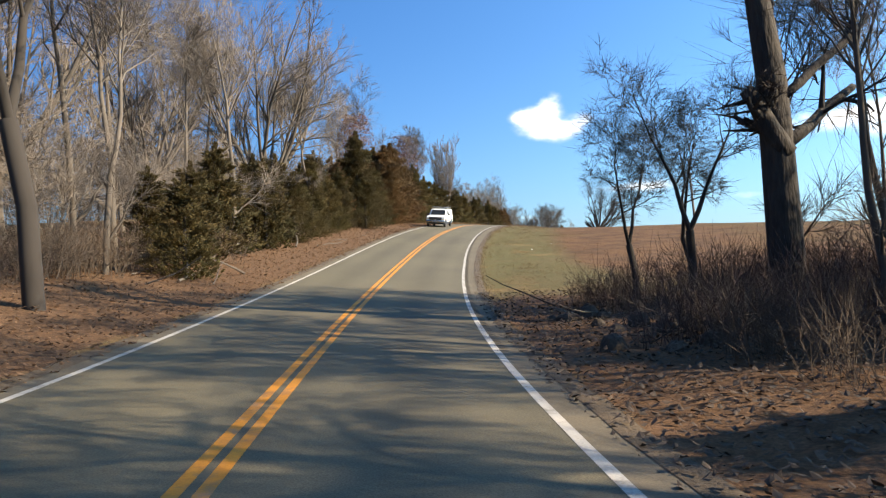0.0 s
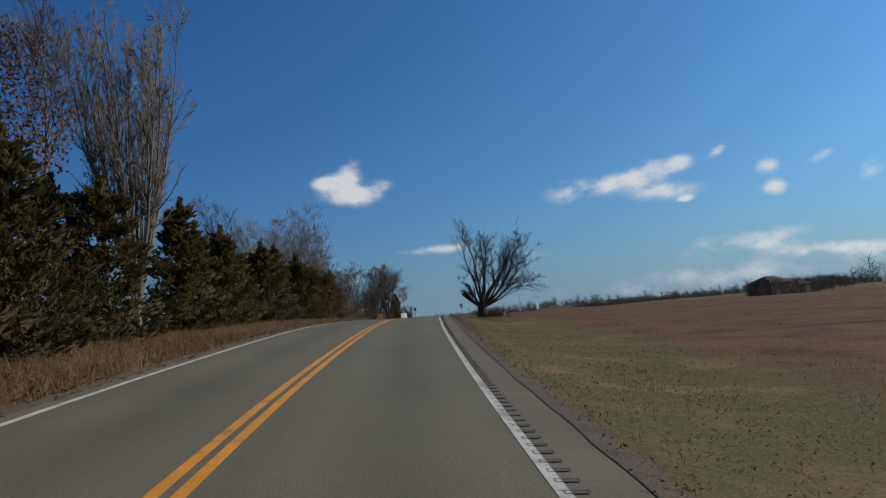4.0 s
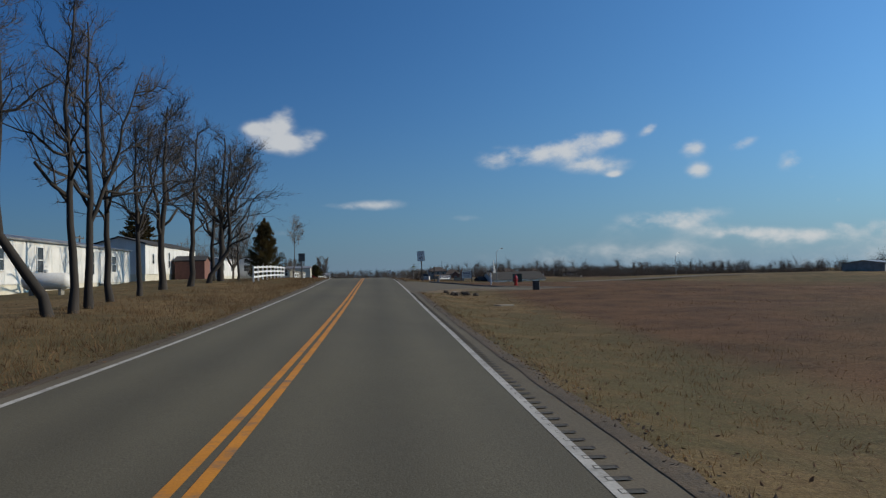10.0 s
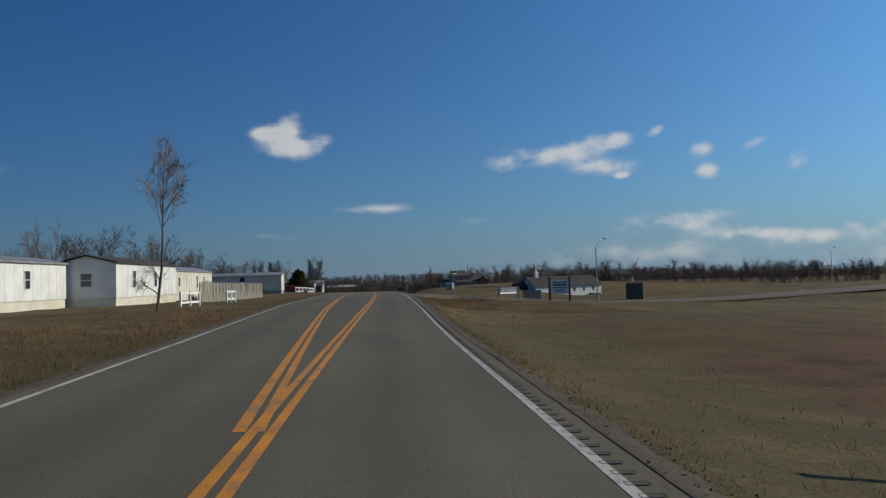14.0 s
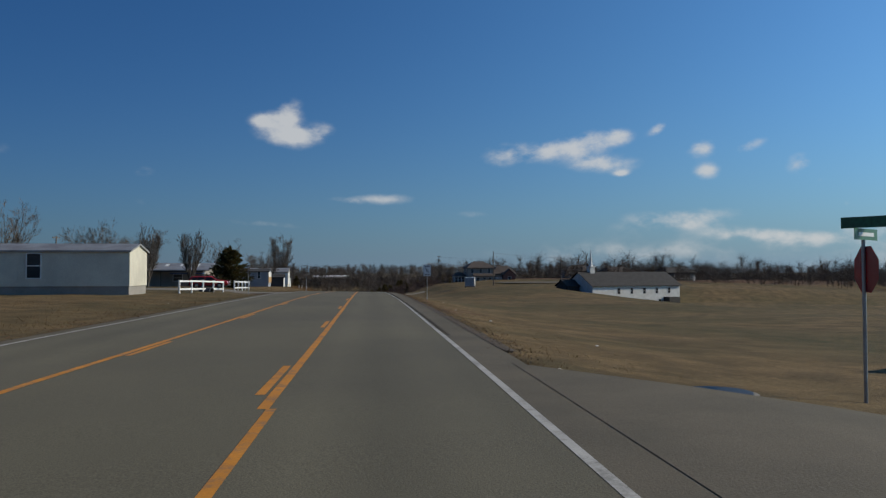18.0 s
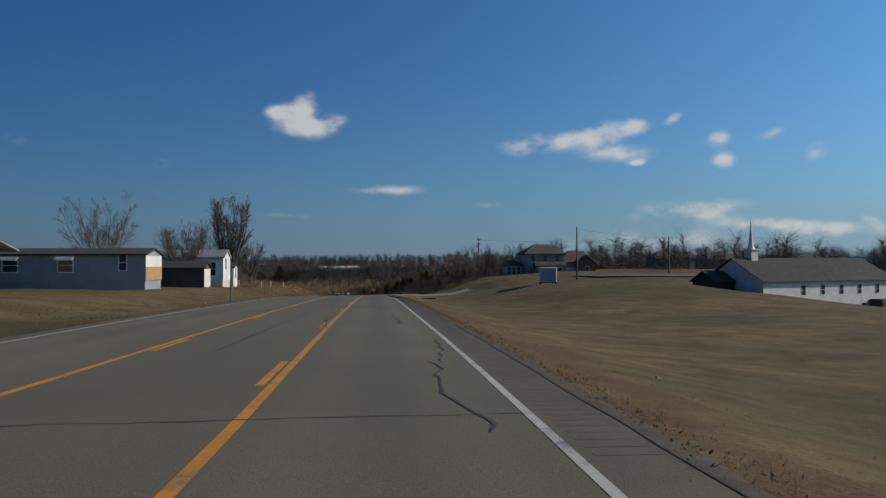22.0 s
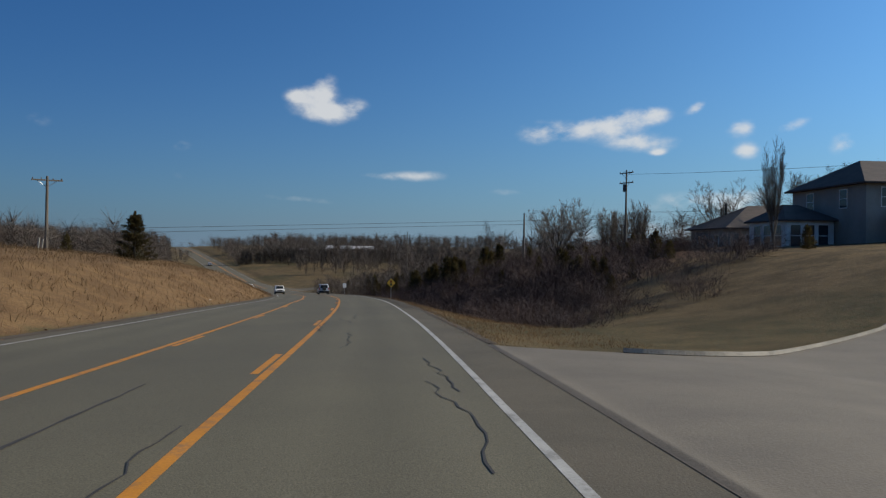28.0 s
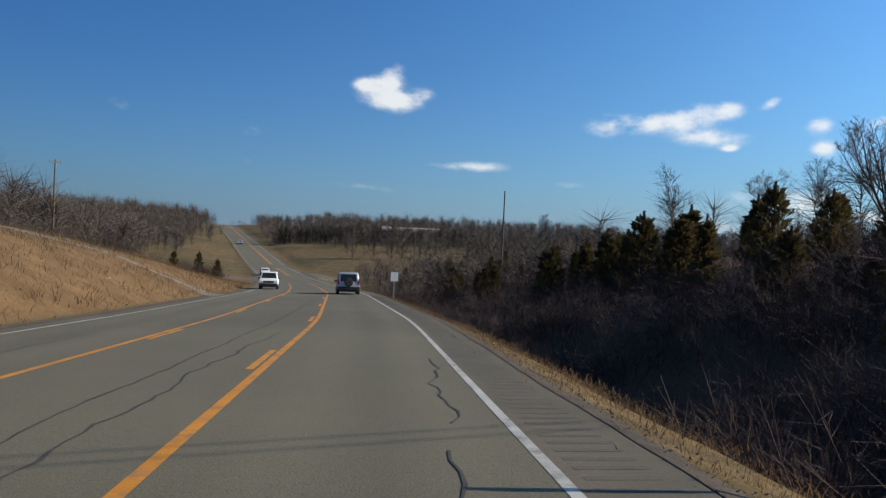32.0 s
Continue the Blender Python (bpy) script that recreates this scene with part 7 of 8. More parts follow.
def face_sign(label, place, turn, w, h, bottom, sheet, post=M_WOOD_POLE, square=True, border=True, name="road_sign", lean=0):
    """A rectangular sign that faces local -y."""
    ob = thing(name, label, "road sign", place, turn)
    ob.matrix_basis = pose(*place, 0, lean, turn)
    sign_post(ob, bottom + h * .9, post, .05 if square else .03, square)
    zc = bottom + h / 2
    Geo().prism(rounded(w, h, .04, zc), .004, pose(0, 0, 0)).make("panel", sheet, ob)
    if border:
        b = Geo()
        t = .014
        for x0, z0, x1, z1 in ((-w / 2 + .03, zc + h / 2 - .03 - t, w / 2 - .03, zc + h / 2 - .03), (-w / 2 + .03, zc - h / 2 + .03, w / 2 - .03, zc - h / 2 + .03 + t),
                               (-w / 2 + .03, zc - h / 2 + .03 + t, -w / 2 + .03 + t, zc + h / 2 - .03 - t), (w / 2 - .03 - t, zc - h / 2 + .03 + t, w / 2 - .03, zc + h / 2 - .03 - t)):
            b.box(x0, -.003, z0, x1, 0, z1)
        b.make("border", M_SIGN_BLACK, ob)
    return ob, zc


def facing(x, z):
    return pose(x, -.004, z, 90, 0, 0)


x, yy = at(250.6, 4.42)
sg, zc = face_sign("white speed limit sign on a leaning wooden post", (x, yy, ground_z(x, yy)), heading(250) - 3, .70, .95, 1.95, M_SIGN_WHITE, lean=-3)
lettering("SPEED", .165, M_SIGN_BLACK, sg, facing(0, zc + .30))
lettering("LIMIT", .165, M_SIGN_BLACK, sg, facing(0, zc + .10))
lettering("45", .44, M_SIGN_BLACK, sg, facing(0, zc - .22))
x, yy = at(383.5, 4.3)
sg, zc = face_sign("white turn lane sign with two curved arrows", (x, yy, ground_z(x, yy)), heading(382), .58, .86, 1.88, M_SIGN_WHITE, M_GALV, False)
for s in (-1, 1):
    g = Geo()
    pts = [(s * (.15 - .10 * math.sin(t * math.pi / 2)), -.006, zc - s * .05 + s * (-.16 + .22 * t)) for t in np.linspace(0, 1, 6)]
    g.tube(pts, .02, 4)
    e = pts[-1] if s > 0 else pts[-1]
    g.face((e[0] - .05, -.01, e[2]), (e[0] + .05, -.01, e[2]), (e[0], -.01, e[2] + s * .09))
    g.make("arrow", M_SIGN_BLACK, sg)
Geo().box(-.2, -.003, zc + .28, .2, 0, zc + .33).make("text_bar", M_SIGN_BLACK, sg)
Geo().box(-.2, -.003, zc - .34, .2, 0, zc - .29).make("text_bar", M_SIGN_BLACK, sg)
# signs seen from behind
for (y, u, w, h, bot, lab) in [(253.8, -7.1, .62, .78, 1.75, "bare back of a rectangular road sign on a post"), (451.5, -10.2, .1, .6, 2.1, "thin edge of a road sign on a steel post"), (643.5, 3.9, .62, .78, 1.6, "white rectangular road sign on a post")]:
    x, yy = at(y, u)
    face_sign(lab, (x, yy, ground_z(x, yy)), heading(y), w, h, bot, M_SIGN_BACK if y < 600 else M_SIGN_WHITE, M_GALV if y > 300 else M_WOOD_POLE, True, False)
OCT = [(.38 * math.cos(radians(22.5 + 45 * i)), .38 * math.sin(radians(22.5 + 45 * i))) for i in range(8)]
x, yy = at(396, -11.4)
so = thing("stop_sign", "dark back of an octagonal stop sign", "road sign", (x, yy, ground_z(x, yy)), heading(396) + 100)
sign_post(so, 2.6, M_GALV, .03)
Geo().prism([(a, b + 2.3) for a, b in OCT], .004).make("panel", M_SIGN_BACK, so)
Geo().prism([(a, b + 2.3) for a, b in OCT], .002, pose(0, .0055, 0)).make("red_face", M_RED, so)
x, yy = at(181.3, -8.05)
so = thing("warning_sign", "dark bare back of a diamond road sign on a post", "road sign", (x, yy, ground_z(x, yy)), heading(181))
sign_post(so, 3.2, M_GALV, .03)
Geo().prism([(0, 2.25), (.62, 2.87), (0, 3.49), (-.62, 2.87)], .004, pose(0, 0, 0)).make("panel", M_SIGN_BACK, so)
Geo().prism([(0, 2.25), (.62, 2.87), (0, 3.49), (-.62, 2.87)], .002, pose(0, .0055, 0)).make("yellow_face", M_SIGN_YELLOW, so)
# signal-ahead sign
x, yy = at(585.4, 4.2)
ds = thing("warning_sign", "yellow diamond sign with a traffic light symbol", "road sign", (x, yy, ground_z(x, yy)), heading(584))
sign_post(ds, 2.4, M_GALV, .03)
s = .47
Geo().prism([(0, 1.98 - s), (s, 1.98), (0, 1.98 + s), (-s, 1.98)], .004).make("panel", M_SIGN_YELLOW, ds)
Geo().box(-.10, -.005, 1.71, .10, -.001, 2.25).make("symbol", M_SIGN_BLACK, ds)
for zz, m_ in ((2.15, M_RED), (1.98, M_SIGN_YELLOW), (1.81, M_SIGN_GREEN)):
    Geo().tube([(0, -.012, zz), (0, -.004, zz)], .065, 14).make("symbol_light", m_, ds)
# storage sign
ss = thing("storage_sign", "dark blue board sign with white words and arrow", "sign", (90.3, 340.6, ground_z(90.3, 340.6)), 21)
ss.scale = (1.0, 1.0, .72)
M_NAVY = surface("navy board", (0.02, 0.03, 0.075), 0.6, (0.03, 0.04, 0.085), 2.0, 20, 0.05)
for a in (-1.75, 1.75):
    Geo().box(a - .07, -.07, -.4, a + .07, .07, 2.1, .01).make("post", M_BLACK, ss)
Geo().box(-1.68, -.03, .75, 1.68, .03, 2.05, .01).make("panel", M_NAVY, ss)
Geo().box(-1.3, -.04, 1.74, 1.3, -.031, 1.88).make("name_bar", M_TAN_SIDE, ss)
lettering("SELF STORAGE", .40, M_SIGN_WHITE, ss, pose(0, -.034, 1.42, 90))
Geo().prism([(-1.5, .85), (1.0, .85), (1.0, .78), (1.5, 1.0), (1.0, 1.22), (1.0, 1.15), (-1.5, 1.15)], .008, pose(0, -.04, 0)).make("arrow", M_SIGN_WHITE, ss)
# white notice board
nb = thing("notice_board", "white notice board with dark text bars on posts", "sign", (89.6, 326.0, ground_z(89.6, 326.0)), -12)
for a, m_ in ((-1.1, M_BRICK), (1.1, M_WOOD_POLE)):
    Geo().box(a - .1, -.1, -.4, a + .1, .1, 2.6, .01).make("post", m_, nb)
Geo().box(-1.0, -.04, .75, 1.0, .04, 2.2, .01).make("panel", M_WHITE, nb)
for i, (zz, w_, h_) in enumerate(((2.0, .8, .12), (1.72, .75, .18), (1.42, .8, .1), (1.2, .6, .1), (.98, .7, .08))):
    Geo().box(-w_, -.047, zz - h_ / 2, w_, -.041, zz + h_ / 2).make("text_bar", M_NAVY, nb)
M_DARK_GREEN = surface("dark green paint", (0.022, 0.034, 0.024), 0.6, (0.030, 0.042, 0.030), 2.0, 20, 0.05)
for px, py, w_, h_, d_, lab, m_ in [(94.2, 341.9, 2.4, 1.1, .25, "long grey plank panel lying by a sign", M_FENCE_GREY), (107, 338, 2.0, 2.0, .9, "dark green utility cabinet in grass", M_DARK_GREEN)]:
    bx_ = thing("cabinet" if d_ > .3 else "plank_stack", lab, "cabinet" if d_ > .3 else "panel", (px, py, ground_z(px, py)), -12)
    Geo().box(-w_ / 2, -d_ / 2, -.2, w_ / 2, d_ / 2, h_, .03).make("body", m_, bx_)
    Geo().box(-w_ / 2 - .03, -d_ / 2 - .03, h_ + .002, w_ / 2 + .03, d_ / 2 + .03, h_ + .05, .01).make("lid", m_, bx_)
# stop sign with street name blades
x, yy = 81.2, 335.6
sn = thing("street_sign", "stop sign seen from behind with street name blades above", "road sign", (x, yy, ground_z(x, yy)), 20)
sign_post(sn, 2.75, M_GALV, .03, False)
Geo().box(-.45, -.004, 2.62, .45, .004, 2.80).make("name_blade", M_SIGN_GREEN, sn)
Geo().box(-.004, -.38, 2.82, .004, .38, 3.0).make("name_blade", M_SIGN_GREEN, sn)
Geo().box(-.3, -.008, 2.68, .3, -.005, 2.74).make("text_bar", M_SIGN_WHITE, sn)
Geo().prism([(a * 1.05, b * 1.05 + 2.15) for a, b in OCT], .004, pose(0, 0, 0, 0, 0, 48)).make("panel", M_SIGN_BACK, sn, "unpainted octagonal back")
Geo().prism([(a * 1.05, b * 1.05 + 2.15) for a, b in OCT], .002, pose(-.004, .004, 0, 0, 0, 48)).make("red_face", M_RED, sn)
mh = thing("manhole", "dark iron manhole cover at a road corner", "manhole cover", (78.4, 335.8, ground_z(78.4, 335.8) + .03), 0)
Geo().tube([(0, 0, -.1), (0, 0, .02), (0, 0, .03)], [.60, .60, .56], 20).make("rim", M_KERB, mh)
Geo().tube([(0, 0, .031), (0, 0, .045)], .52, 20).make("cover", M_BLACK, mh)


def lamp_post(place, turn, h, label):
    ob = thing("street_lamp", label, "street lamp", place, turn)
    Geo().tube([(0, 0, -.3), (0, 0, h * .5), (0, 0, h)], [.10, .075, .055], 10).make("pole", M_GALV, ob)
    Geo().tube([(0, 0, h - .15), (.5, 0, h + .35), (1.1, 0, h + .75), (1.6, 0, h + .9)], [.04, .035, .03, .03], 8).make("arm", M_GALV, ob)
    g = Geo().box(1.5, -.14, h + .82, 2.15, .14, h + .98, .06)
    g.make("lamp_head", M_SIGN_BACK, ob)
    Geo().tube([(0, 0, -.05), (0, 0, .3)], .16, 8).make("base", M_GALV, ob)
    return ob


lamp_post((103.0, 340.5, ground_z(103, 340.5)), 20, 12.0 - ground_z(103, 340.5) - .3, "tall grey street lamp with a curved arm")
lamp_post((177, 372, ground_z(177, 372)), 20, 8.0, "distant grey street lamp with a curved arm")


def utility_pole(x, y, top, arms=1, label="weathered wooden utility pole with a crossarm", can=False, turn=70, base=None, lean=0.0):
    z = ground_z(x, y) if base is None else base
    ob = thing("utility_pole", label, "utility pole", (x, y, z), turn, "utility poles")
    h = top - z
    Geo().tube([(0, 0, -.4), (lean * h * .5, 0, h * .5), (lean * h, 0, h)], [.16, .13, .10], 8).make("pole", M_WOOD_POLE, ob)
    for k in range(arms):
        zz = h - .35 - k * 1.2
        arm = Geo().box(-1.2, -.06, zz - .06, 1.2, .06, zz + .06, .01).make("crossarm", M_WOOD_POLE, ob)
        for a in (-1.1, -.45, .45, 1.1):
            Geo().tube([(a, 0, zz + .06), (a, 0, zz + .13), (a, 0, zz + .22)], [.03, .05, .03], 6).make("insulator", M_SIGN_BACK, arm)
        for s in (-1, 1):
            Geo().tube([(s * .75, .05, zz - .05), (0, .1, zz - .6)], .02, 4).make("brace", M_GALV, arm)
    if can:
        Geo().tube([(.28, 0, h - 2.6), (.28, 0, h - 1.7)], .22, 10).make("transformer", M_SIGN_BACK, ob)
    return ob


utility_pole(30.8, 92.3, 12.2, 0, "slender leaning wooden pole in a field", lean=-.06, turn=0)
utility_pole(154.4, 517.0, 13.2, 0, "tall bare wooden utility pole")
utility_pole(182, 528.8, 12.1, 0, "bare wooden utility pole with a transformer", True)
utility_pole(163.4, 587.4, 13.4, 2, "tall utility pole with two crossarms", True, 100)
utility_pole(157.6, 604.7, 8.7, 0, "plain wooden utility pole above the cutting")
utility_pole(102.1, 578.3, 9.3, 1, turn=20)
utility_pole(163, 690, 7.5, 0, "plain wooden utility pole in the valley")
for px, py, tp in [(9, 262, 13), (20, 300, 13.5), (33, 345, 12.5), (44, 400, 13.5), (52, 470, 14), (170, 800, 2), (100, 690, 8)]:
    utility_pole(px, py, tp, 1, can=(int(px) % 2 == 1))


def wire(p, q, sag, label="thin overhead power cable between poles"):
    p, q = Vector(p), Vector(q)
    pts = [p.lerp(q, t) - Vector((0, 0, 4 * sag * t * (1 - t))) for t in np.linspace(0, 1, 22)]
    return tagged(Geo().tube(pts, .016, 4).make("power_cable", M_WIRE), label, "power cable", "power cables")


wire((102.1, 578.3, 4.75), (163.4, 587.3, 7.5), .0)
wire((102.1, 578.2, 4.35), (163.4, 587.2, 7.1), .0)
wire((163.4, 587.4, 8.3), (185, 560, 9.5), .4)
wire((163.4, 587.4, 12.9), (182, 528.8, 12.0), .7)
wire((154.4, 517, 12.8), (182, 528.8, 11.8), .3)

# hydrant
x, yy = 57.4, 236.2
hy = thing("fire_hydrant", "weathered red fire hydrant in dry grass", "fire hydrant", (x, yy, ground_z(x, yy)), 0)
Geo().tube([(0, 0, -.1), (0, 0, .05), (0, 0, .08), (0, 0, .52), (0, 0, .55)], [.17, .17, .12, .12, .16], 12).make("barrel", M_RED, hy)
Geo().tube([(0, 0, .55), (0, 0, .66), (0, 0, .74), (0, 0, .77)], [.16, .14, .08, .03], 12).make("bonnet", M_RED, hy)
Geo().tube([(0, 0, .77), (0, 0, .83)], .03, 5).make("nut", M_RED, hy)
for d in ((1, 0), (-1, 0), (0, -1)):
    Geo().tube([(d[0] * .1, d[1] * .1, .42), (d[0] * .2, d[1] * .2, .42)], .06, 8).make("nozzle_cap", M_RED, hy)


def marker(label, y, u, w, h, m_, cap=None, name="marker_post", lean=0):
    x, yy = at(y, u)
    ob = thing(name, label, "marker post" if name == "marker_post" else "utility box", (x, yy, ground_z(x, yy)), heading(y))
    ob.matrix_basis = pose(x, yy, ground_z(x, yy), 0, lean, heading(y))
    Geo().box(-w / 2, -w / 2, -.2, w / 2, w / 2, h, w * .12).make("body", m_, ob)
    Geo().box(-w / 2 - .01, -w / 2 - .01, h + .002, w / 2 + .01, w / 2 + .01, h + w * .25, w * .1).make("cap", cap or m_, ob)
    return ob


marker("short pale plastic marker post in a field", 150.5, 7.4, .16, .6, M_CREAM, lean=8)
marker("white plastic marker post beside a side road", 240.8, 9.3, .11, .95, M_VINYL)
marker("grey-green utility pedestal in dry grass", 226.2, 9.7, .38, .50, M_DARK_SIDE, name="utility_box")
marker("weathered wooden post in a field", 261, 6.4, .14, 1.75, M_WOOD_POLE)
marker("pale utility pedestal with an orange cap", 259.5, 6.7, .22, .75, M_TAN_SIDE, M_SIGN_YELLOW, name="utility_box")
for y, u in [(498.2, -15), (495, -17.4), (508, -15), (520, -14.4)]:
    marker("short white post on a grassy bank", y, u, .1, .85, M_VINYL)
for y, u in [(566, -24), (569, -24.8)]:
    marker("short pale post on a grassy bank", y, u, .12, 1.0, M_TAN_SIDE, lean=6)
marker("low grey post in weeds by a trailer", 171, -10.5, .14, 1.1, M_WOOD_POLE)
# propane tank
x, yy = at(222, -17.2)
pt = thing("propane_tank", "white propane tank on short legs", "gas tank", (x, yy, ground_z(x, yy)), heading(222) + 8)
Geo().tube([(-1.2, 0, .75), (-1.12, 0, .75), (-.9, 0, .75), (.9, 0, .75), (1.12, 0, .75), (1.2, 0, .75)], [.08, .3, .45, .45, .3, .08], 14).make("tank", M_WHITE, pt, smooth=True)
for a in (-.7, .7):
    Geo().box(a - .08, -.3, -.1, a + .08, .3, .36, .02).make("leg", M_KERB, pt)
Geo().tube([(0, 0, 1.18), (0, 0, 1.36)], .13, 10).make("valve_dome", M_WHITE, pt)
# culvert end
x, yy = at(511.5, 8.6)
cu = thing("culvert", "concrete drain inlet with a dark opening", "drain", (x, yy, ground_z(x, yy)), heading(511))
Geo().box(-1.0, -.5, -.4, 1.0, -.3, .22, .02).make("head_wall", M_CONCRETE, cu)
Geo().box(-1.0, .3, -.4, 1.0, .5, .22, .02).make("head_wall", M_CONCRETE, cu)
Geo().box(-1.0, -.297, .1, .1, .297, .22, .02).make("slab", M_CONCRETE, cu)
Geo().box(.1, -.297, -.4, 1.0, .297, -.1, .02).make("pit", M_BLACK, cu)
for y, u, lab in [(393, -14.6, "dark culvert pipe end in a bank")]:
    x, yy = at(y, u)
    dp = thing("culvert_pipe", lab, "drain", (x, yy, ground_z(x, yy) + .12), heading(y) + 60)
    g = Geo()
    n = 14
    for rr, q in ((.3, -.6), (.3, .6), (.25, .6), (.25, -.6)):
        g.v += [(rr * math.cos(6.2832 * i / n), q, rr * math.sin(6.2832 * i / n)) for i in range(n)]
    g.f += [(a * n + i, a * n + (i + 1) % n, ((a + 1) % 4) * n + (i + 1) % n, ((a + 1) % 4) * n + i) for a in range(4) for i in range(n)]
    g.make("pipe", M_SIGN_BACK, dp)
# blue bin
x, yy = at(198, -38)
bn = thing("blue_bin", "blue plastic drum beside a trailer", "bin", (x, yy, ground_z(x, yy)), 0)
Geo().tube([(0, 0, 0), (0, 0, .45), (0, 0, .9)], [.28, .31, .29], 12).make("body", M_BLUE, bn)
Geo().tube([(0, 0, .902), (0, 0, .94)], .3, 12).make("lid", M_BLUE, bn)


# ================= vehicles =================
def on_lane(y, u, back=False):
    """The pose of a vehicle that stands on the road and looks along it."""
    c, f, s = Vector(on_road(y, u, .01)), Vector(on_road(y + 1, u, .01)), Vector(on_road(y, u + 1, .01))
    a = (f - c).normalized() * (-1 if back else 1)
    r = (s - c).normalized() * (-1 if back else 1)
    up = r.cross(a).normalized()
    m = Matrix((r, a, up)).transposed().to_4x4()
    m.translation = c
    return m


def loft(g, profile, half, inset):
    """A body from a side outline (y, z): full width low down, drawn in towards the roof."""
    k, n = len(g.v), len(profile)
    for sx in (-1, 1):
        for y, z in profile:
            g.v.append((sx * (half - inset(z)), y, z))
    g.f.append(tuple(k + i for i in range(n)))
    g.f.append(tuple(k + n + i for i in reversed(range(n))))
    g.f += [(k + (i + 1) % n, k + i, k + n + i, k + n + (i + 1) % n) for i in range(n)]
    return g


def wheel_set(ob, xs, ys, r, rim=M_CHROME):
    for y in ys:
        for x in xs:
            s = 1 if x > 0 else -1
            w = new("wheel")
            w.parent = ob
            w.matrix_basis = pose(x, y, r)
            t = Geo()
            t.tube([(-.11, 0, 0), (-.09, 0, 0), (.09, 0, 0), (.11, 0, 0)], [r * .82, r, r, r * .82], 20, True)
            t.make("tyre", M_RUBBER, w)
            h = Geo().tube([(s * .10, 0, 0), (s * .125, 0, 0), (s * .13, 0, 0)], [r * .62, r * .58, r * .2], 16)
            h.make("rim", rim, w)


def side_glass(ob, y0, y1, z0, z1, half, inset, slant0=0.0, slant1=0.0):
    for s in (-1, 1):
        g = Geo()
        pts = [(y0, z0), (y1, z0), (y1 - slant1, z1), (y0 + slant0, z1)]
        a = [(s * (half - inset(z) + .012), y, z) for y, z in pts]
        b = [(s * (half - inset(z) - .02), y, z) for y, z in pts]
        k = len(g.v)
        g.v += a + b
        g.f += [(k, k + 1, k + 2, k + 3), (k + 7, k + 6, k + 5, k + 4)] + [(k + i, k + 4 + i, k + 4 + (i + 1) % 4, k + (i + 1) % 4) for i in range(4)]
        g.make("side_window", M_CAR_GLASS, ob)


def slab(ob, name, mat, p, thick=.02):
    """A thin plate through four points."""
    a = [Vector(q) for q in p]
    n = (a[1] - a[0]).cross(a[3] - a[0]).normalized() * thick
    g = Geo()
    g.v += [tuple(q + n) for q in a] + [tuple(q - n) for q in a]
    g.f += [(0, 1, 2, 3), (7, 6, 5, 4)] + [(i, 4 + i, 4 + (i + 1) % 4, (i + 1) % 4) for i in range(4)]
    return g.make(name, mat, ob)


def lights(ob, name, mat, x, y, z, w, h, d=.03):
    for s in (-1, 1):
        Geo().box(s * x - w / 2, y - d, z - h / 2, s * x + w / 2, y + d, z + h / 2, .015).make(name, mat, ob)


def soften(ob, width=.05, seg=3):
    """Rounds the edges of a body panel."""
    b = ob.modifiers.new("bevel", "BEVEL")
    b.width, b.segments, b.limit_method = width, seg, "ANGLE"
    ob.data.shade_smooth()
    return ob


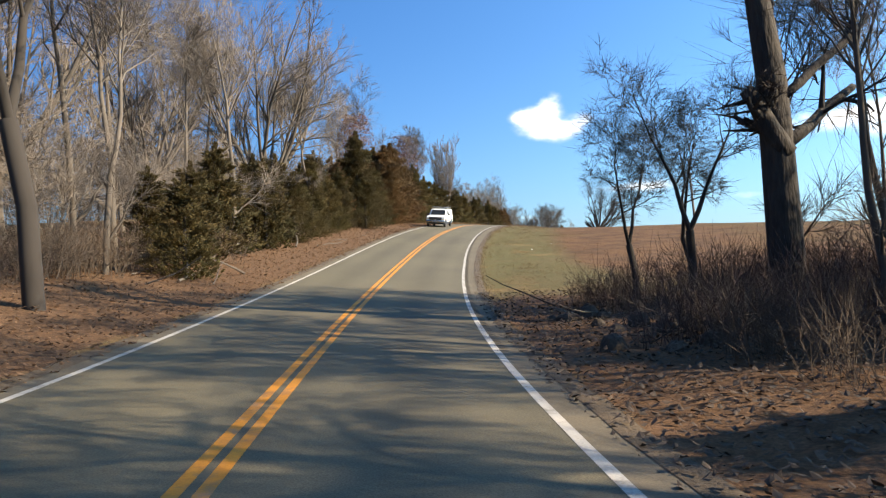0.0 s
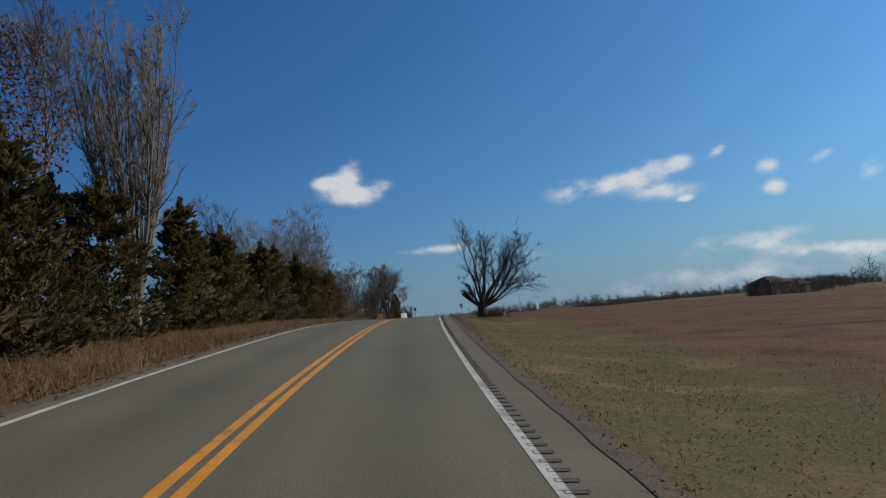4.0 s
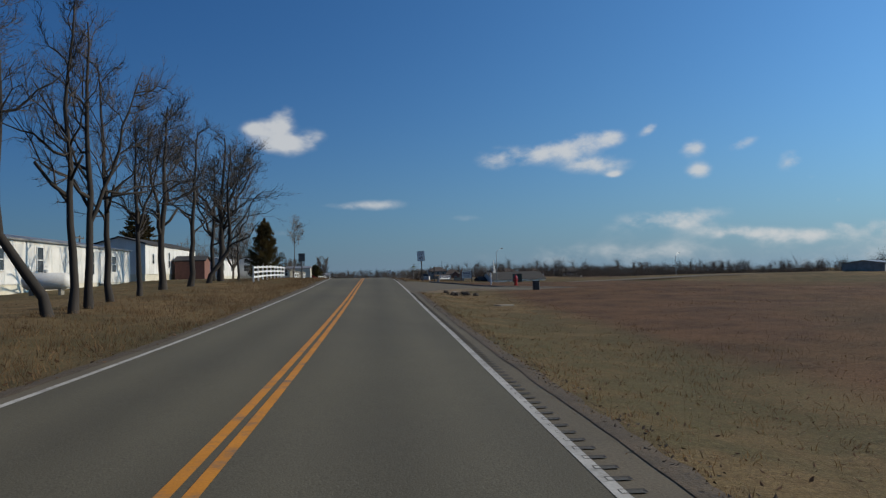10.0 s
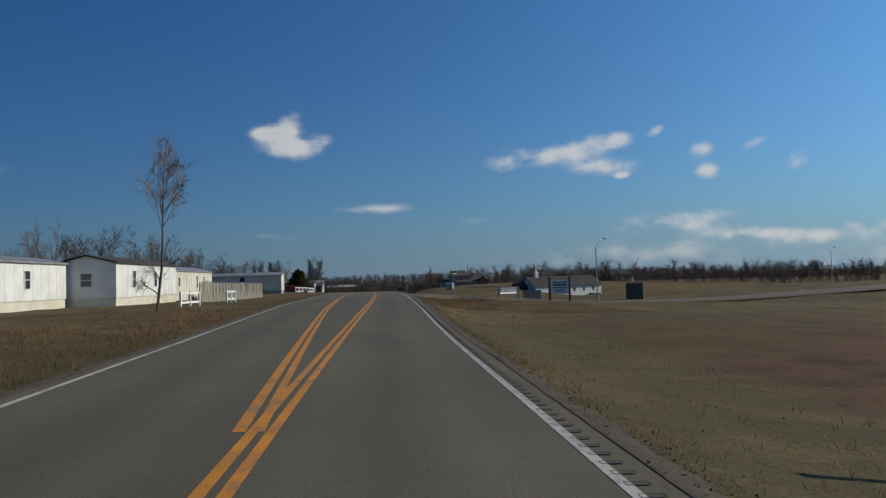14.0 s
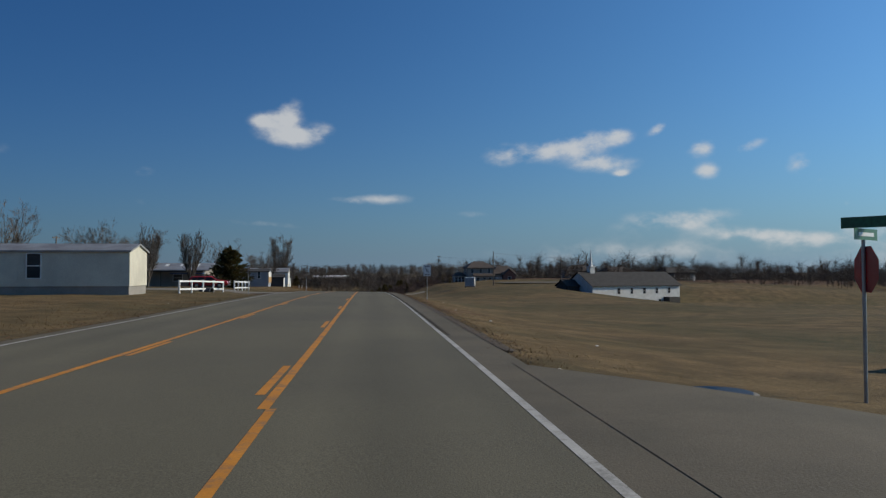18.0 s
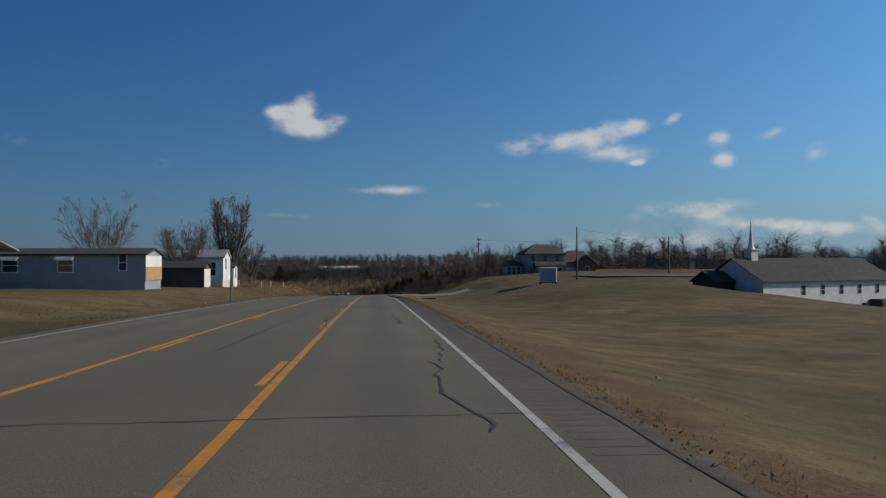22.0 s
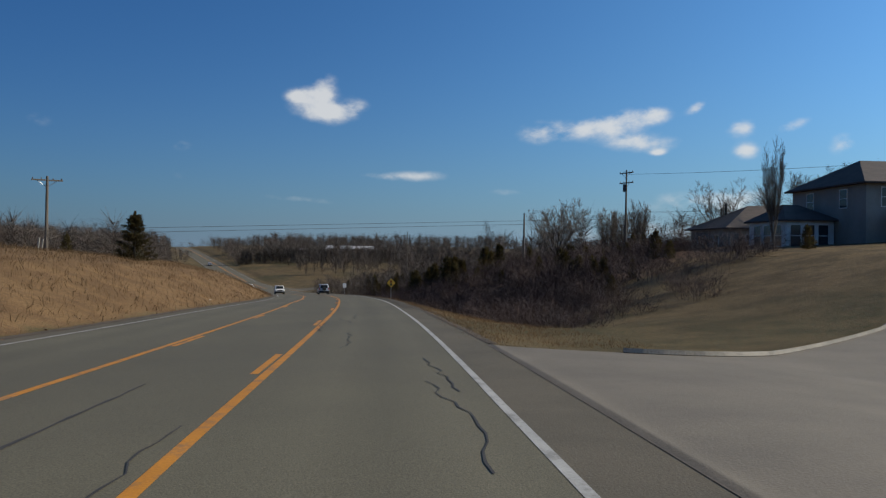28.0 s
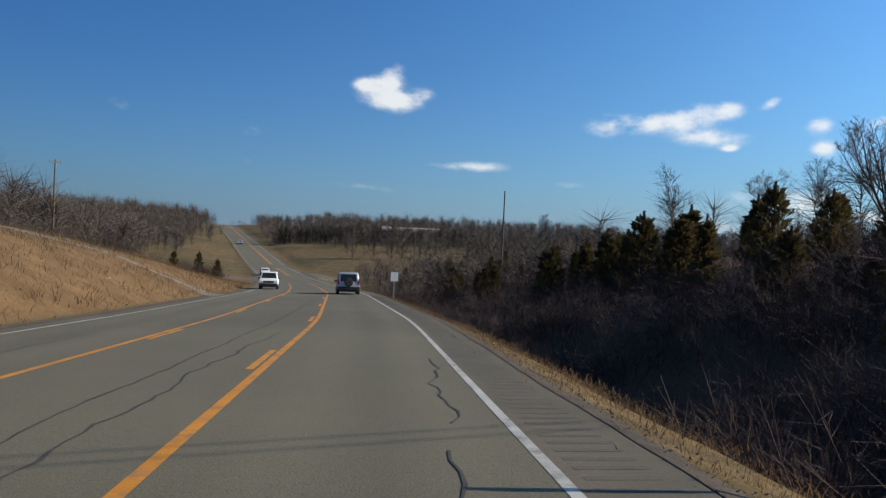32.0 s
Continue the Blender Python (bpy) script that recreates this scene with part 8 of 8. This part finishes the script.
def pickup(m):
    ob = thing("pickup_truck", "white pickup truck with a panelled bed cover and ladder rack", "truck", (0, 0, 0))
    ob.matrix_basis = m
    tuck = lambda z: max(0, z - 1.0) * .17
    g = Geo()
    loft(g, [(2.62, .62), (2.66, .80), (2.60, 1.02), (2.42, 1.10), (1.22, 1.16), (.60, 1.74), (.42, 1.80), (-.42, 1.80), (-.60, 1.72), (-.64, 1.05), (-.64, .50), (2.55, .50)], .94, tuck)
    soften(g.make("cab", M_VINYL, ob), .07)
    soften(Geo().box(-.95, -2.75, .52, .95, -.67, 1.10, .03).make("bed", M_VINYL, ob), .04)
    g = Geo()
    loft(g, [(-.70, 1.105), (-.70, 1.74), (-.85, 1.80), (-2.55, 1.80), (-2.72, 1.72), (-2.74, 1.105)], .94, tuck)
    soften(g.make("bed_cover", M_VINYL, ob, "white panelled bed cover"), .05)
    for s in (-1, 1):
        for a, b in ((-1.58, -.82), (-2.45, -1.68)):
            Geo().box(s * .875 - .02, a, 1.22, s * .875 + .02, b, 1.62, .015).make("side_hatch", M_WHITE, ob)
    slab(ob, "windscreen", M_CAR_GLASS, [(-.78, 1.20, 1.20), (.78, 1.20, 1.20), (.68, .66, 1.71), (-.68, .66, 1.71)])
    side_glass(ob, -.40, .86, 1.20, 1.67, .94, tuck, .0, .46)
    Geo().box(-.66, 2.58, .72, .66, 2.69, 1.00, .03).make("grille", M_BLACK, ob)
    Geo().box(-.68, 2.66, .84, .68, 2.715, .89, .012).make("grille_bar", M_CHROME, ob)
    Geo().box(-.80, 2.55, .40, .80, 2.68, .66, .04).make("lower_grille", M_BLACK, ob)
    soften(Geo().box(-.97, 2.60, .46, .97, 2.80, .64, .05).make("bumper", M_CHROME, ob), .03)
    Geo().box(-.97, -2.86, .48, .97, -2.74, .66, .05).make("rear_bumper", M_CHROME, ob)
    Geo().box(-.22, 2.80, .48, .22, 2.812, .60).make("plate", M_TAN_SIDE, ob)
    lights(ob, "headlight", M_SIGN_WHITE, .78, 2.60, .94, .26, .15, .06)
    lights(ob, "turn_signal", M_SIGN_YELLOW, .80, 2.60, .80, .22, .07, .06)
    for s in (-1, 1):
        Geo().box(s * 1.10 - .10, .80, 1.16, s * 1.10 + .10, .90, 1.36, .03).make("mirror", M_BLACK, ob)
        Geo().tube([(s * .76, -2.55, 1.98), (s * .76, .5, 1.98)], .018, 6).make("rack_rail", M_GALV, ob)
        Geo().box(s * .955 - .012, -.05, .98, s * .955 + .012, .12, 1.02, .005).make("door_handle", M_BLACK, ob)
        for a in (1.80, -1.72):
            arch = Geo()
            arch.prism([(a + .47 * math.cos(t), .40 + .47 * math.sin(t)) for t in np.linspace(0, math.pi, 11)], .06, Matrix(((0, 1, 0, s * .95 - .03), (1, 0, 0, 0), (0, 0, 1, 0), (0, 0, 0, 1))))
            arch.make("wheel_arch", M_BLACK, ob)
    for a in (-2.5, -1.6, -.7, .4):
        Geo().tube([(-.76, a, 1.78), (-.76, a, 1.98), (.76, a, 1.98), (.76, a, 1.78)], .016, 5).make("rack_bar", M_GALV, ob)
    Geo().box(-.86, -2.6, .28, .86, 2.4, .53, .03).make("chassis", M_BLACK, ob)
    wheel_set(ob, (-.86, .86), (1.80, -1.72), .37)
    return ob


def suv(m, label, body, dark=M_BLACK, spare=False, front_lights=True, ln=4.5, h=1.72):
    ob = thing("suv", label, "car", (0, 0, 0))
    ob.matrix_basis = m
    tuck = lambda z: max(0, z - .95) * .22
    f, r = ln / 2, -ln / 2
    g = Geo()
    loft(g, [(f - .05, .38), (f, .55), (f - .06, .82), (f - .25, .95), (f - 1.15, 1.04), (f - 1.85, h - .08), (f - 2.1, h), (r + .5, h), (r + .15, h - .08), (r + .02, .95), (r, .5), (r + .08, .38)], .91, tuck)
    soften(g.make("body", body, ob), .08)
    slab(ob, "windscreen", M_CAR_GLASS, [(-.74, f - 1.2, 1.08), (.74, f - 1.2, 1.08), (.62, f - 1.78, h - .12), (-.62, f - 1.78, h - .12)])
    slab(ob, "rear_window", M_CAR_GLASS, [(.66, r + .035, 1.05), (-.66, r + .035, 1.05), (-.60, r + .135, h - .16), (.60, r + .135, h - .16)])
    for a, b in ((f - 2.6, f - 1.45), (f - 3.5, f - 2.68)):
        side_glass(ob, a, b, 1.02, h - .14, .91, tuck, .0 if a < f - 3 else .03, .4 if b > f - 1.6 else .03)
    side_glass(ob, r + .3, f - 3.58, 1.02, h - .16, .91, tuck, .12)
    Geo().box(-.9, f - .05, .36, .9, f + .07, .58, .05).make("front_bumper", dark, ob)
    Geo().box(-.9, r - .09, .38, .9, r + .02, .62, .05).make("rear_bumper", dark, ob)
    Geo().box(-.5, f - .03, .64, .5, f + .012, .82, .02).make("grille", M_BLACK, ob)
    lights(ob, "headlight", M_SIGN_WHITE, .70, f - .06, .78, .32, .16, .05)
    lights(ob, "tail_light", M_RED, .80, r + .01, .98, .14, .34, .03)
    Geo().box(-.25, r - .1, .66, .25, r - .085, .8).make("plate", M_SIGN_WHITE, ob)
    for s in (-1, 1):
        Geo().box(s * .98 - .08, f - 1.5, .98, s * .98 + .08, f - 1.38, 1.14, .03).make("mirror", dark, ob)
        Geo().tube([(s * .6, f - 2.2, h + .05), (s * .6, r + .5, h + .05)], .018, 5).make("roof_rail", M_BLACK, ob)
    if spare:
        Geo().tube([(0, r - .02, .98), (0, r - .05, .98), (0, r - .2, .98), (0, r - .23, .98)], [.28, .35, .35, .28], 20).make("spare_wheel", M_RUBBER, ob)
    Geo().box(-.84, r + .2, .22, .84, f - .3, .42, .03).make("chassis", M_BLACK, ob)
    wheel_set(ob, (-.82, .82), (f - .95, r + .9), .34)
    return ob


pickup(on_lane(69.0, -3.42, True) @ Matrix.Scale(.89, 4))
ld = suv(on_lane(642.5, -.05), "silver and black off-roader with a rear spare wheel", M_SILVER, M_BLACK, True, h=1.78)
suv(on_lane(657.5, -7.0, True), "white family car driving towards the viewer", M_WHITE, M_BLACK)
m_ = pose(75.0, 420.5, ground_z(75.0, 420.5), 0, 0, -104)
suv(m_, "bright red car parked beside a white fence", M_RED, M_BLACK, h=1.5)
suv(pose(*at(199, -41), ground_z(*at(199, -41)), 0, 0, 60), "white car parked among trailers", M_WHITE, M_BLACK, h=1.5)
suv(on_lane(742, -7.0, True), "small white car waiting in the valley", M_WHITE, M_BLACK, h=1.5)
suv(on_lane(885, -5.6, True), "silver car coming down the far hill", M_SILVER, M_BLACK, h=1.5)

# ================= verges: grass, leaves, dirt, litter =================
M_DIRT = surface("dark verge dirt", (0.076, 0.053, 0.030), 0.95, (0.046, 0.033, 0.020), 2.2, 30, 0.4, spread=0.35, coords="World", dist=0.04)
M_BLADE = surface("verge grass blades", (0.152, 0.114, 0.050), 0.95, (0.091, 0.079, 0.033), 0.35, 5, 0, spread=0.4, coords="World")
M_TAWNY = surface("tawny field grass", (0.152, 0.087, 0.038), 0.95, (0.099, 0.058, 0.027), 0.22, 5, 0, spread=0.4, coords="World")
M_STRAWY = surface("tan bank grass", (0.190, 0.120, 0.058), 0.95, (0.125, 0.076, 0.038), 0.25, 5, 0, spread=0.35, coords="World")
M_LITTER = surface("fallen leaves", (0.190, 0.114, 0.065), 0.9, (0.091, 0.055, 0.033), 5.0, 9, 0, spread=0.55, coords="World")
M_LITTER_DARK = surface("dark fallen leaves", (0.065, 0.042, 0.027), 0.9, (0.027, 0.020, 0.014), 4.0, 9, 0, spread=0.55, coords="World")

for m in (M_BLADE, M_TAWNY, M_STRAWY, M_LITTER):
    leafy_light(m, 0.45)


def verge_points(seed, n, y0, y1, side, out0, out1, power=1.0):
    """Random places beside the pavement: x, y, z."""
    r = np.random.RandomState(seed)
    y = r.uniform(y0, y1, n)
    o = out0 + (out1 - out0) * r.uniform(0, 1, n) ** power
    u = edge_right(y) + o if side > 0 else edge_left(y) - o
    x, z, a, b = lane(y)
    return np.stack([x + u * np.cos(a), y + u * np.sin(a), sheet_z(y, u)], -1), r


def keep_clear(P, gaps):
    """Drops the places that lie on side roads: station ranges."""
    ok = np.ones(len(P), bool)
    for a, b in gaps:
        ok &= ~((P[:, 1] > a) & (P[:, 1] < b))
    return P[ok]


def blades(name, label, mat, seed, n, y0, y1, side, out0, out1, h0, h1, wide, per=5, power=1.0, gaps=(), loose=0.05):
    """Tufts of grass: each a few bent, pointed blades."""
    P, r = verge_points(seed, n, y0, y1, side, out0, out1, power)
    P = keep_clear(P, gaps)
    n = len(P)
    base = np.repeat(P, per, 0) + np.concatenate([r.normal(0, loose, (n * per, 2)), np.full((n * per, 1), -0.03)], 1)
    m = n * per
    a = r.uniform(0, 6.283, m)
    h = r.uniform(h0, h1, m)
    lean = r.normal(0, 0.6, (m, 2)) * h[:, None]
    side_v = np.stack([np.cos(a), np.sin(a), np.zeros(m)], -1) * (wide * r.uniform(.6, 1.3, m))[:, None]
    mid = base + np.concatenate([lean * .35, (h * .6)[:, None]], 1)
    tip = base + np.concatenate([lean, h[:, None]], 1)
    V = np.stack([base - side_v, base + side_v, mid + side_v * .7, mid - side_v * .7, tip], 1).reshape(-1, 3)
    k = np.arange(m) * 5
    F = [(i, i + 1, i + 2, i + 3) for i in k.tolist()] + [(i + 3, i + 2, i + 4) for i in k.tolist()]
    me = bpy.data.meshes.new(name)
    me.from_pydata(V.tolist(), [], F)
    me.materials.append(mat)
    return tagged(new(name, me), label, "grass", kind="stuff")


def leaves(name, label, mat, seed, n, y0, y1, side, out0, out1, size, power=1.0, gaps=()):
    """Fallen leaves: small curled quads that lie on the ground."""
    P, r = verge_points(seed, n, y0, y1, side, out0, out1, power)
    P = keep_clear(P, gaps)
    n = len(P)
    a = r.uniform(0, 6.283, n)
    s = size * r.uniform(.6, 1.5, n)
    d = np.stack([np.cos(a), np.sin(a), r.uniform(-.5, .5, n)], -1) * s[:, None]
    e = np.stack([-np.sin(a), np.cos(a), r.uniform(-.5, .5, n)], -1) * (s * .6)[:, None]
    c = P + np.stack([np.zeros(n), np.zeros(n), r.uniform(.03, .09, n)], -1)
    V = np.stack([c - d, c + e, c + d + [0, 0, .015], c - e], 1).reshape(-1, 3)
    F = [(i, i + 1, i + 2, i + 3) for i in (np.arange(n) * 4).tolist()]
    me = bpy.data.meshes.new(name)
    me.from_pydata(V.tolist(), [], F)
    me.materials.append(mat)
    return tagged(new(name, me), label, "leaves", kind="stuff")


GAPS_R = ((223, 239), (319, 338), (507, 523))
GAPS_L = ((393, 412),)
blades("verge_grass", "short dry green and tan grass along the shoulder", M_BLADE, 1, 7000, 24, 330, 1, .12, 3.2, .03, .08, .0035, 7, 1.4, GAPS_R)
blades("verge_grass", "short dry green and tan grass along the shoulder", M_BLADE, 2, 5500, 330, 640, 1, .12, 3.2, .03, .08, .0035, 7, 1.4, GAPS_R)
blades("verge_grass", "short dry grass and weeds along the shoulder", M_BLADE, 3, 5200, 110, 440, -1, .08, 3.0, .03, .10, .0035, 7, 1.4, GAPS_L)
blades("verge_grass", "short dry green and brown grass beside a field", M_BLADE, 9, 9000, 24, 150, 1, .1, 6.0, .03, .08, .0035, 7, 1.3)
blades("field_grass", "tall russet grass of an unmown field", M_TAWNY, 4, 8000, 28, 262, 1, 2.0, 28, .04, .12, .005, 7, 1.7, GAPS_R, .32)
blades("bank_grass", "tall tan sedge grass on a roadside bank", M_STRAWY, 6, 9000, 470, 690, -1, .5, 18, .14, .40, .011, 5, 1.1, (), .30)
blades("bank_grass", "ragged tan grass beside the trailers", M_STRAWY, 7, 7500, 130, 470, -1, .6, 12, .05, .15, .007, 6, 1.3, GAPS_L, .3)
blades("bank_grass", "ragged tall tan grass along the trailer park", M_STRAWY, 24, 6500, 150, 300, -1, .5, 6.5, .08, .27, .007, 6, 1.2, (), .22)
blades("weed_patch", "tall russet weeds on a corner of rough ground", M_TAWNY, 21, 5200, 298, 320, 1, 1.0, 14, .04, .17, .005, 7, 1.2, (), .3)
blades("bank_grass", "tall tan grass at the foot of cedars", M_STRAWY, 22, 6000, 84, 150, -1, .35, 4.2, .12, .38, .008, 6, 1.1, (), .2)
blades("verge_grass", "ragged dry grass tufts on the pavement edge", M_STRAWY, 9, 9000, 24, 560, 1, -.03, .7, .02, .075, .006, 6, 1.6, GAPS_R, .2)
blades("verge_grass", "pale dry tufts in the verge beside a field", M_STRAWY, 23, 3200, 110, 330, 1, .3, 6, .04, .15, .005, 8, 1.3, GAPS_R, .06)
blades("bank_grass", "strip of tan grass between shoulder and ditch", M_STRAWY, 8, 8000, 525, 660, 1, .1, 4.6, .05, .15, .006, 6, 1.1, (), .25)
leaves("leaf_litter", "deep brown leaf litter under bare trees", M_LITTER, 11, 17000, -6, 60, -1, -.1, 7, .045, 1.2)
leaves("leaf_litter", "brown leaf litter along the road edge", M_LITTER, 12, 8000, 55, 145, -1, -.1, 4.5, .055, 1.4)
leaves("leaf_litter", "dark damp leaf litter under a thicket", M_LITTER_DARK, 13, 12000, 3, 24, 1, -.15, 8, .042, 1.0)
leaves("leaf_litter", "scattered dead leaves in verge grass", M_LITTER, 14, 9000, 24, 200, 1, .1, 7, .022, 1.3, GAPS_R)
leaves("leaf_litter", "band of dark dead leaves in verge grass", M_LITTER_DARK, 17, 5000, 24, 160, 1, 1.0, 2.8, .020, 1.0)
leaves("leaf_litter", "pale dead leaves scattered in verge grass", M_LEAF, 18, 6500, 24, 330, 1, .2, 7, .018, 1.4, GAPS_R)
leaves("leaf_litter", "scattered dead leaves in verge grass", M_LITTER_DARK, 15, 13000, 24, 640, 1, -.03, .5, .021, 1.2, GAPS_R)
leaves("leaf_litter", "scattered dead leaves on the bank", M_LITTER, 16, 5000, 145, 640, -1, -.05, 5, .045, 1.6, GAPS_L)


def dirt_edge(name, y0, y1, side, seed):
    """Dirt and leaf mould that creep over the ragged edge of the pavement."""
    g = Geo()
    r = random.Random(seed)
    n = int((y1 - y0) / .45)
    jag = 0.0
    for i in range(n + 1):
        y = y0 + .45 * i
        jag = jag * .75 + r.uniform(-.07, .07)
        fade = min(1, i / 4, (n - i) / 4)
        u = float(edge_right(y) if side > 0 else edge_left(y))
        cut = (.02 + max(-.02, .02 + jag * .22)) * fade
        p = on_road(y, u - side * cut, .003)
        m = on_road(y, u - side * cut * .4, .004 + .004 * r.random() * fade)
        q = on_road(y, u + side * (.22 + .08 * r.random()))
        k = len(g.v)
        g.v += [p, m, (q[0], q[1], float(sheet_z(y, u + side * .25)[0]) + .012)]
        if i:
            g.f += [(k - 3, k - 2, k + 1, k), (k - 2, k - 1, k + 2, k + 1)]
    return tagged(g.make(name, M_DIRT, smooth=True), "strip of dark dirt along the pavement edge", "dirt", kind="stuff")


for i, (a, b, s) in enumerate([(-5, 222, 1), (243, 317, 1), (341, 506, 1), (524, 700, 1), (-5, 394, -1), (411, 700, -1)]):
    dirt_edge("verge_dirt", a, b, s, 40 + i)


# --- stones, sticks and litter ---
def lump(seed, w, d, h):
    """An uneven stone or clod with a flat foot."""
    r = random.Random(seed)
    g = Geo()
    rings, n = 4, 9
    ph = [r.uniform(.75, 1.2) for _ in range(n)]
    for j in range(rings):
        f = j / (rings - 1)
        k = math.cos(f * 1.35)
        for i in range(n):
            a = 6.283 * i / n
            q = ph[i] * r.uniform(.9, 1.1)
            g.v.append((w / 2 * k * math.cos(a) * q, d / 2 * k * math.sin(a) * q, h * math.sin(f * 1.5) * r.uniform(.85, 1.1) - .03))
    g.f += [(j * n + i, j * n + (i + 1) % n, (j + 1) * n + (i + 1) % n, (j + 1) * n + i) for j in range(rings - 1) for i in range(n)]
    g.f.append(tuple((rings - 1) * n + i for i in range(n)))
    return g


def put(name, label, cat, g, mat, y, u, turn=0, group="", z=0.0):
    x, yy = at(y, u)
    ob = g.make(name, mat)
    ob.matrix_basis = pose(x, yy, ground_z(x, yy) + z, 0, 0, turn)
    return tagged(ob, label, cat, group)


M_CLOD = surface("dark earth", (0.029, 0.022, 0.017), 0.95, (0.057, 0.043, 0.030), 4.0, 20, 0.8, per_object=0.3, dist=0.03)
rs = random.Random(55)
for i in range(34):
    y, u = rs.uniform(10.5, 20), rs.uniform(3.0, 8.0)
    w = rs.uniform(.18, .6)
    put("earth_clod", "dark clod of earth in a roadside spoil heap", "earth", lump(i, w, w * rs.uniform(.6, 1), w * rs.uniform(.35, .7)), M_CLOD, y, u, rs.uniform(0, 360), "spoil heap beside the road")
for i in range(26):
    y, u = rs.uniform(9, 20), rs.uniform(3.2, 8.5)
    q, s_ = limb(rs, (0, 0, .05), (1, rs.uniform(-.4, .4), rs.uniform(-.02, .25)), rs.uniform(.6, 2.2), rs.uniform(.012, .035), 4, .14, 0, .4)
    put("fallen_branch", "broken grey branch lying in leaf litter", "branch", Geo().tube(q, s_, 5), M_BARK if i % 2 else M_BARK_DARK, y, u, rs.uniform(0, 360), "fallen branches beside the road")
for i in range(16):
    y, u = rs.uniform(6, 60), -rs.uniform(6.0, 9.5)
    q, s_ = limb(rs, (0, 0, .06), (1, rs.uniform(-.4, .4), rs.uniform(0, .3)), rs.uniform(.8, 3.0), rs.uniform(.015, .05), 4, .12, 0, .4)
    put("fallen_branch", "pale broken branch lying in leaf litter", "branch", Geo().tube(q, s_, 5), M_BARK, y, u, rs.uniform(0, 360), "fallen branches beside the road")
for i in range(22):
    y, u = rs.uniform(205, 222), rs.uniform(3.4, 5.6)
    w = rs.uniform(.14, .5)
    put("rubble_stone", "grey broken rubble lying in roadside grass", "stone", lump(200 + i, w, w * .8, w * .5), M_CLOD if i % 9 else M_KERB, 223.6 + rs.uniform(-1.3, 1.3), 4.6 + rs.uniform(-1.0, 1.0), rs.uniform(0, 360), "rubble heap near a side road")
put("concrete_slab", "flat pale concrete slab sunk in field grass", "slab", Geo().box(-.4, -.28, -.08, .4, .28, .05, .03), M_KERB, 214.9, 5.64, 15)
for i in range(40):
    y = rs.uniform(30, 640)
    sd = rs.choice((1, 1, -1))
    o = rs.uniform(.3, 5)
    u = float(edge_right(y)) + o if sd > 0 else float(edge_left(y)) - o
    if any(a < y < b for a, b in GAPS_R + GAPS_L):
        continue
    w = rs.uniform(.06, .16)
    put("stone", "small pale stone lying in verge grass", "stone", lump(300 + i, w, w * .8, w * .5), M_STONE, y, u, rs.uniform(0, 360), "loose stones on the verge")
for y, u, w in [(246, -5.6, .13), (464.5, -9.9, .1), (556, -9.8, .1), (47, 5.2, .07), (52, 6.6, .08), (127, -6.5, .07), (346, 6.0, .07)]:
    g = Geo()
    for a, b, c in ((-w, -w * .4, 0), (-w * .3, w * .3, w * .2)):
        g.box(a, -w * .3 + c, .02, a + w * 1.2, w * .3 + c, .03 + w * .1, .01)
    put("litter_scrap", "crumpled white scrap of litter in the grass", "litter", g, M_VINYL, y, u, 40 * w * 10, "litter on the verge")
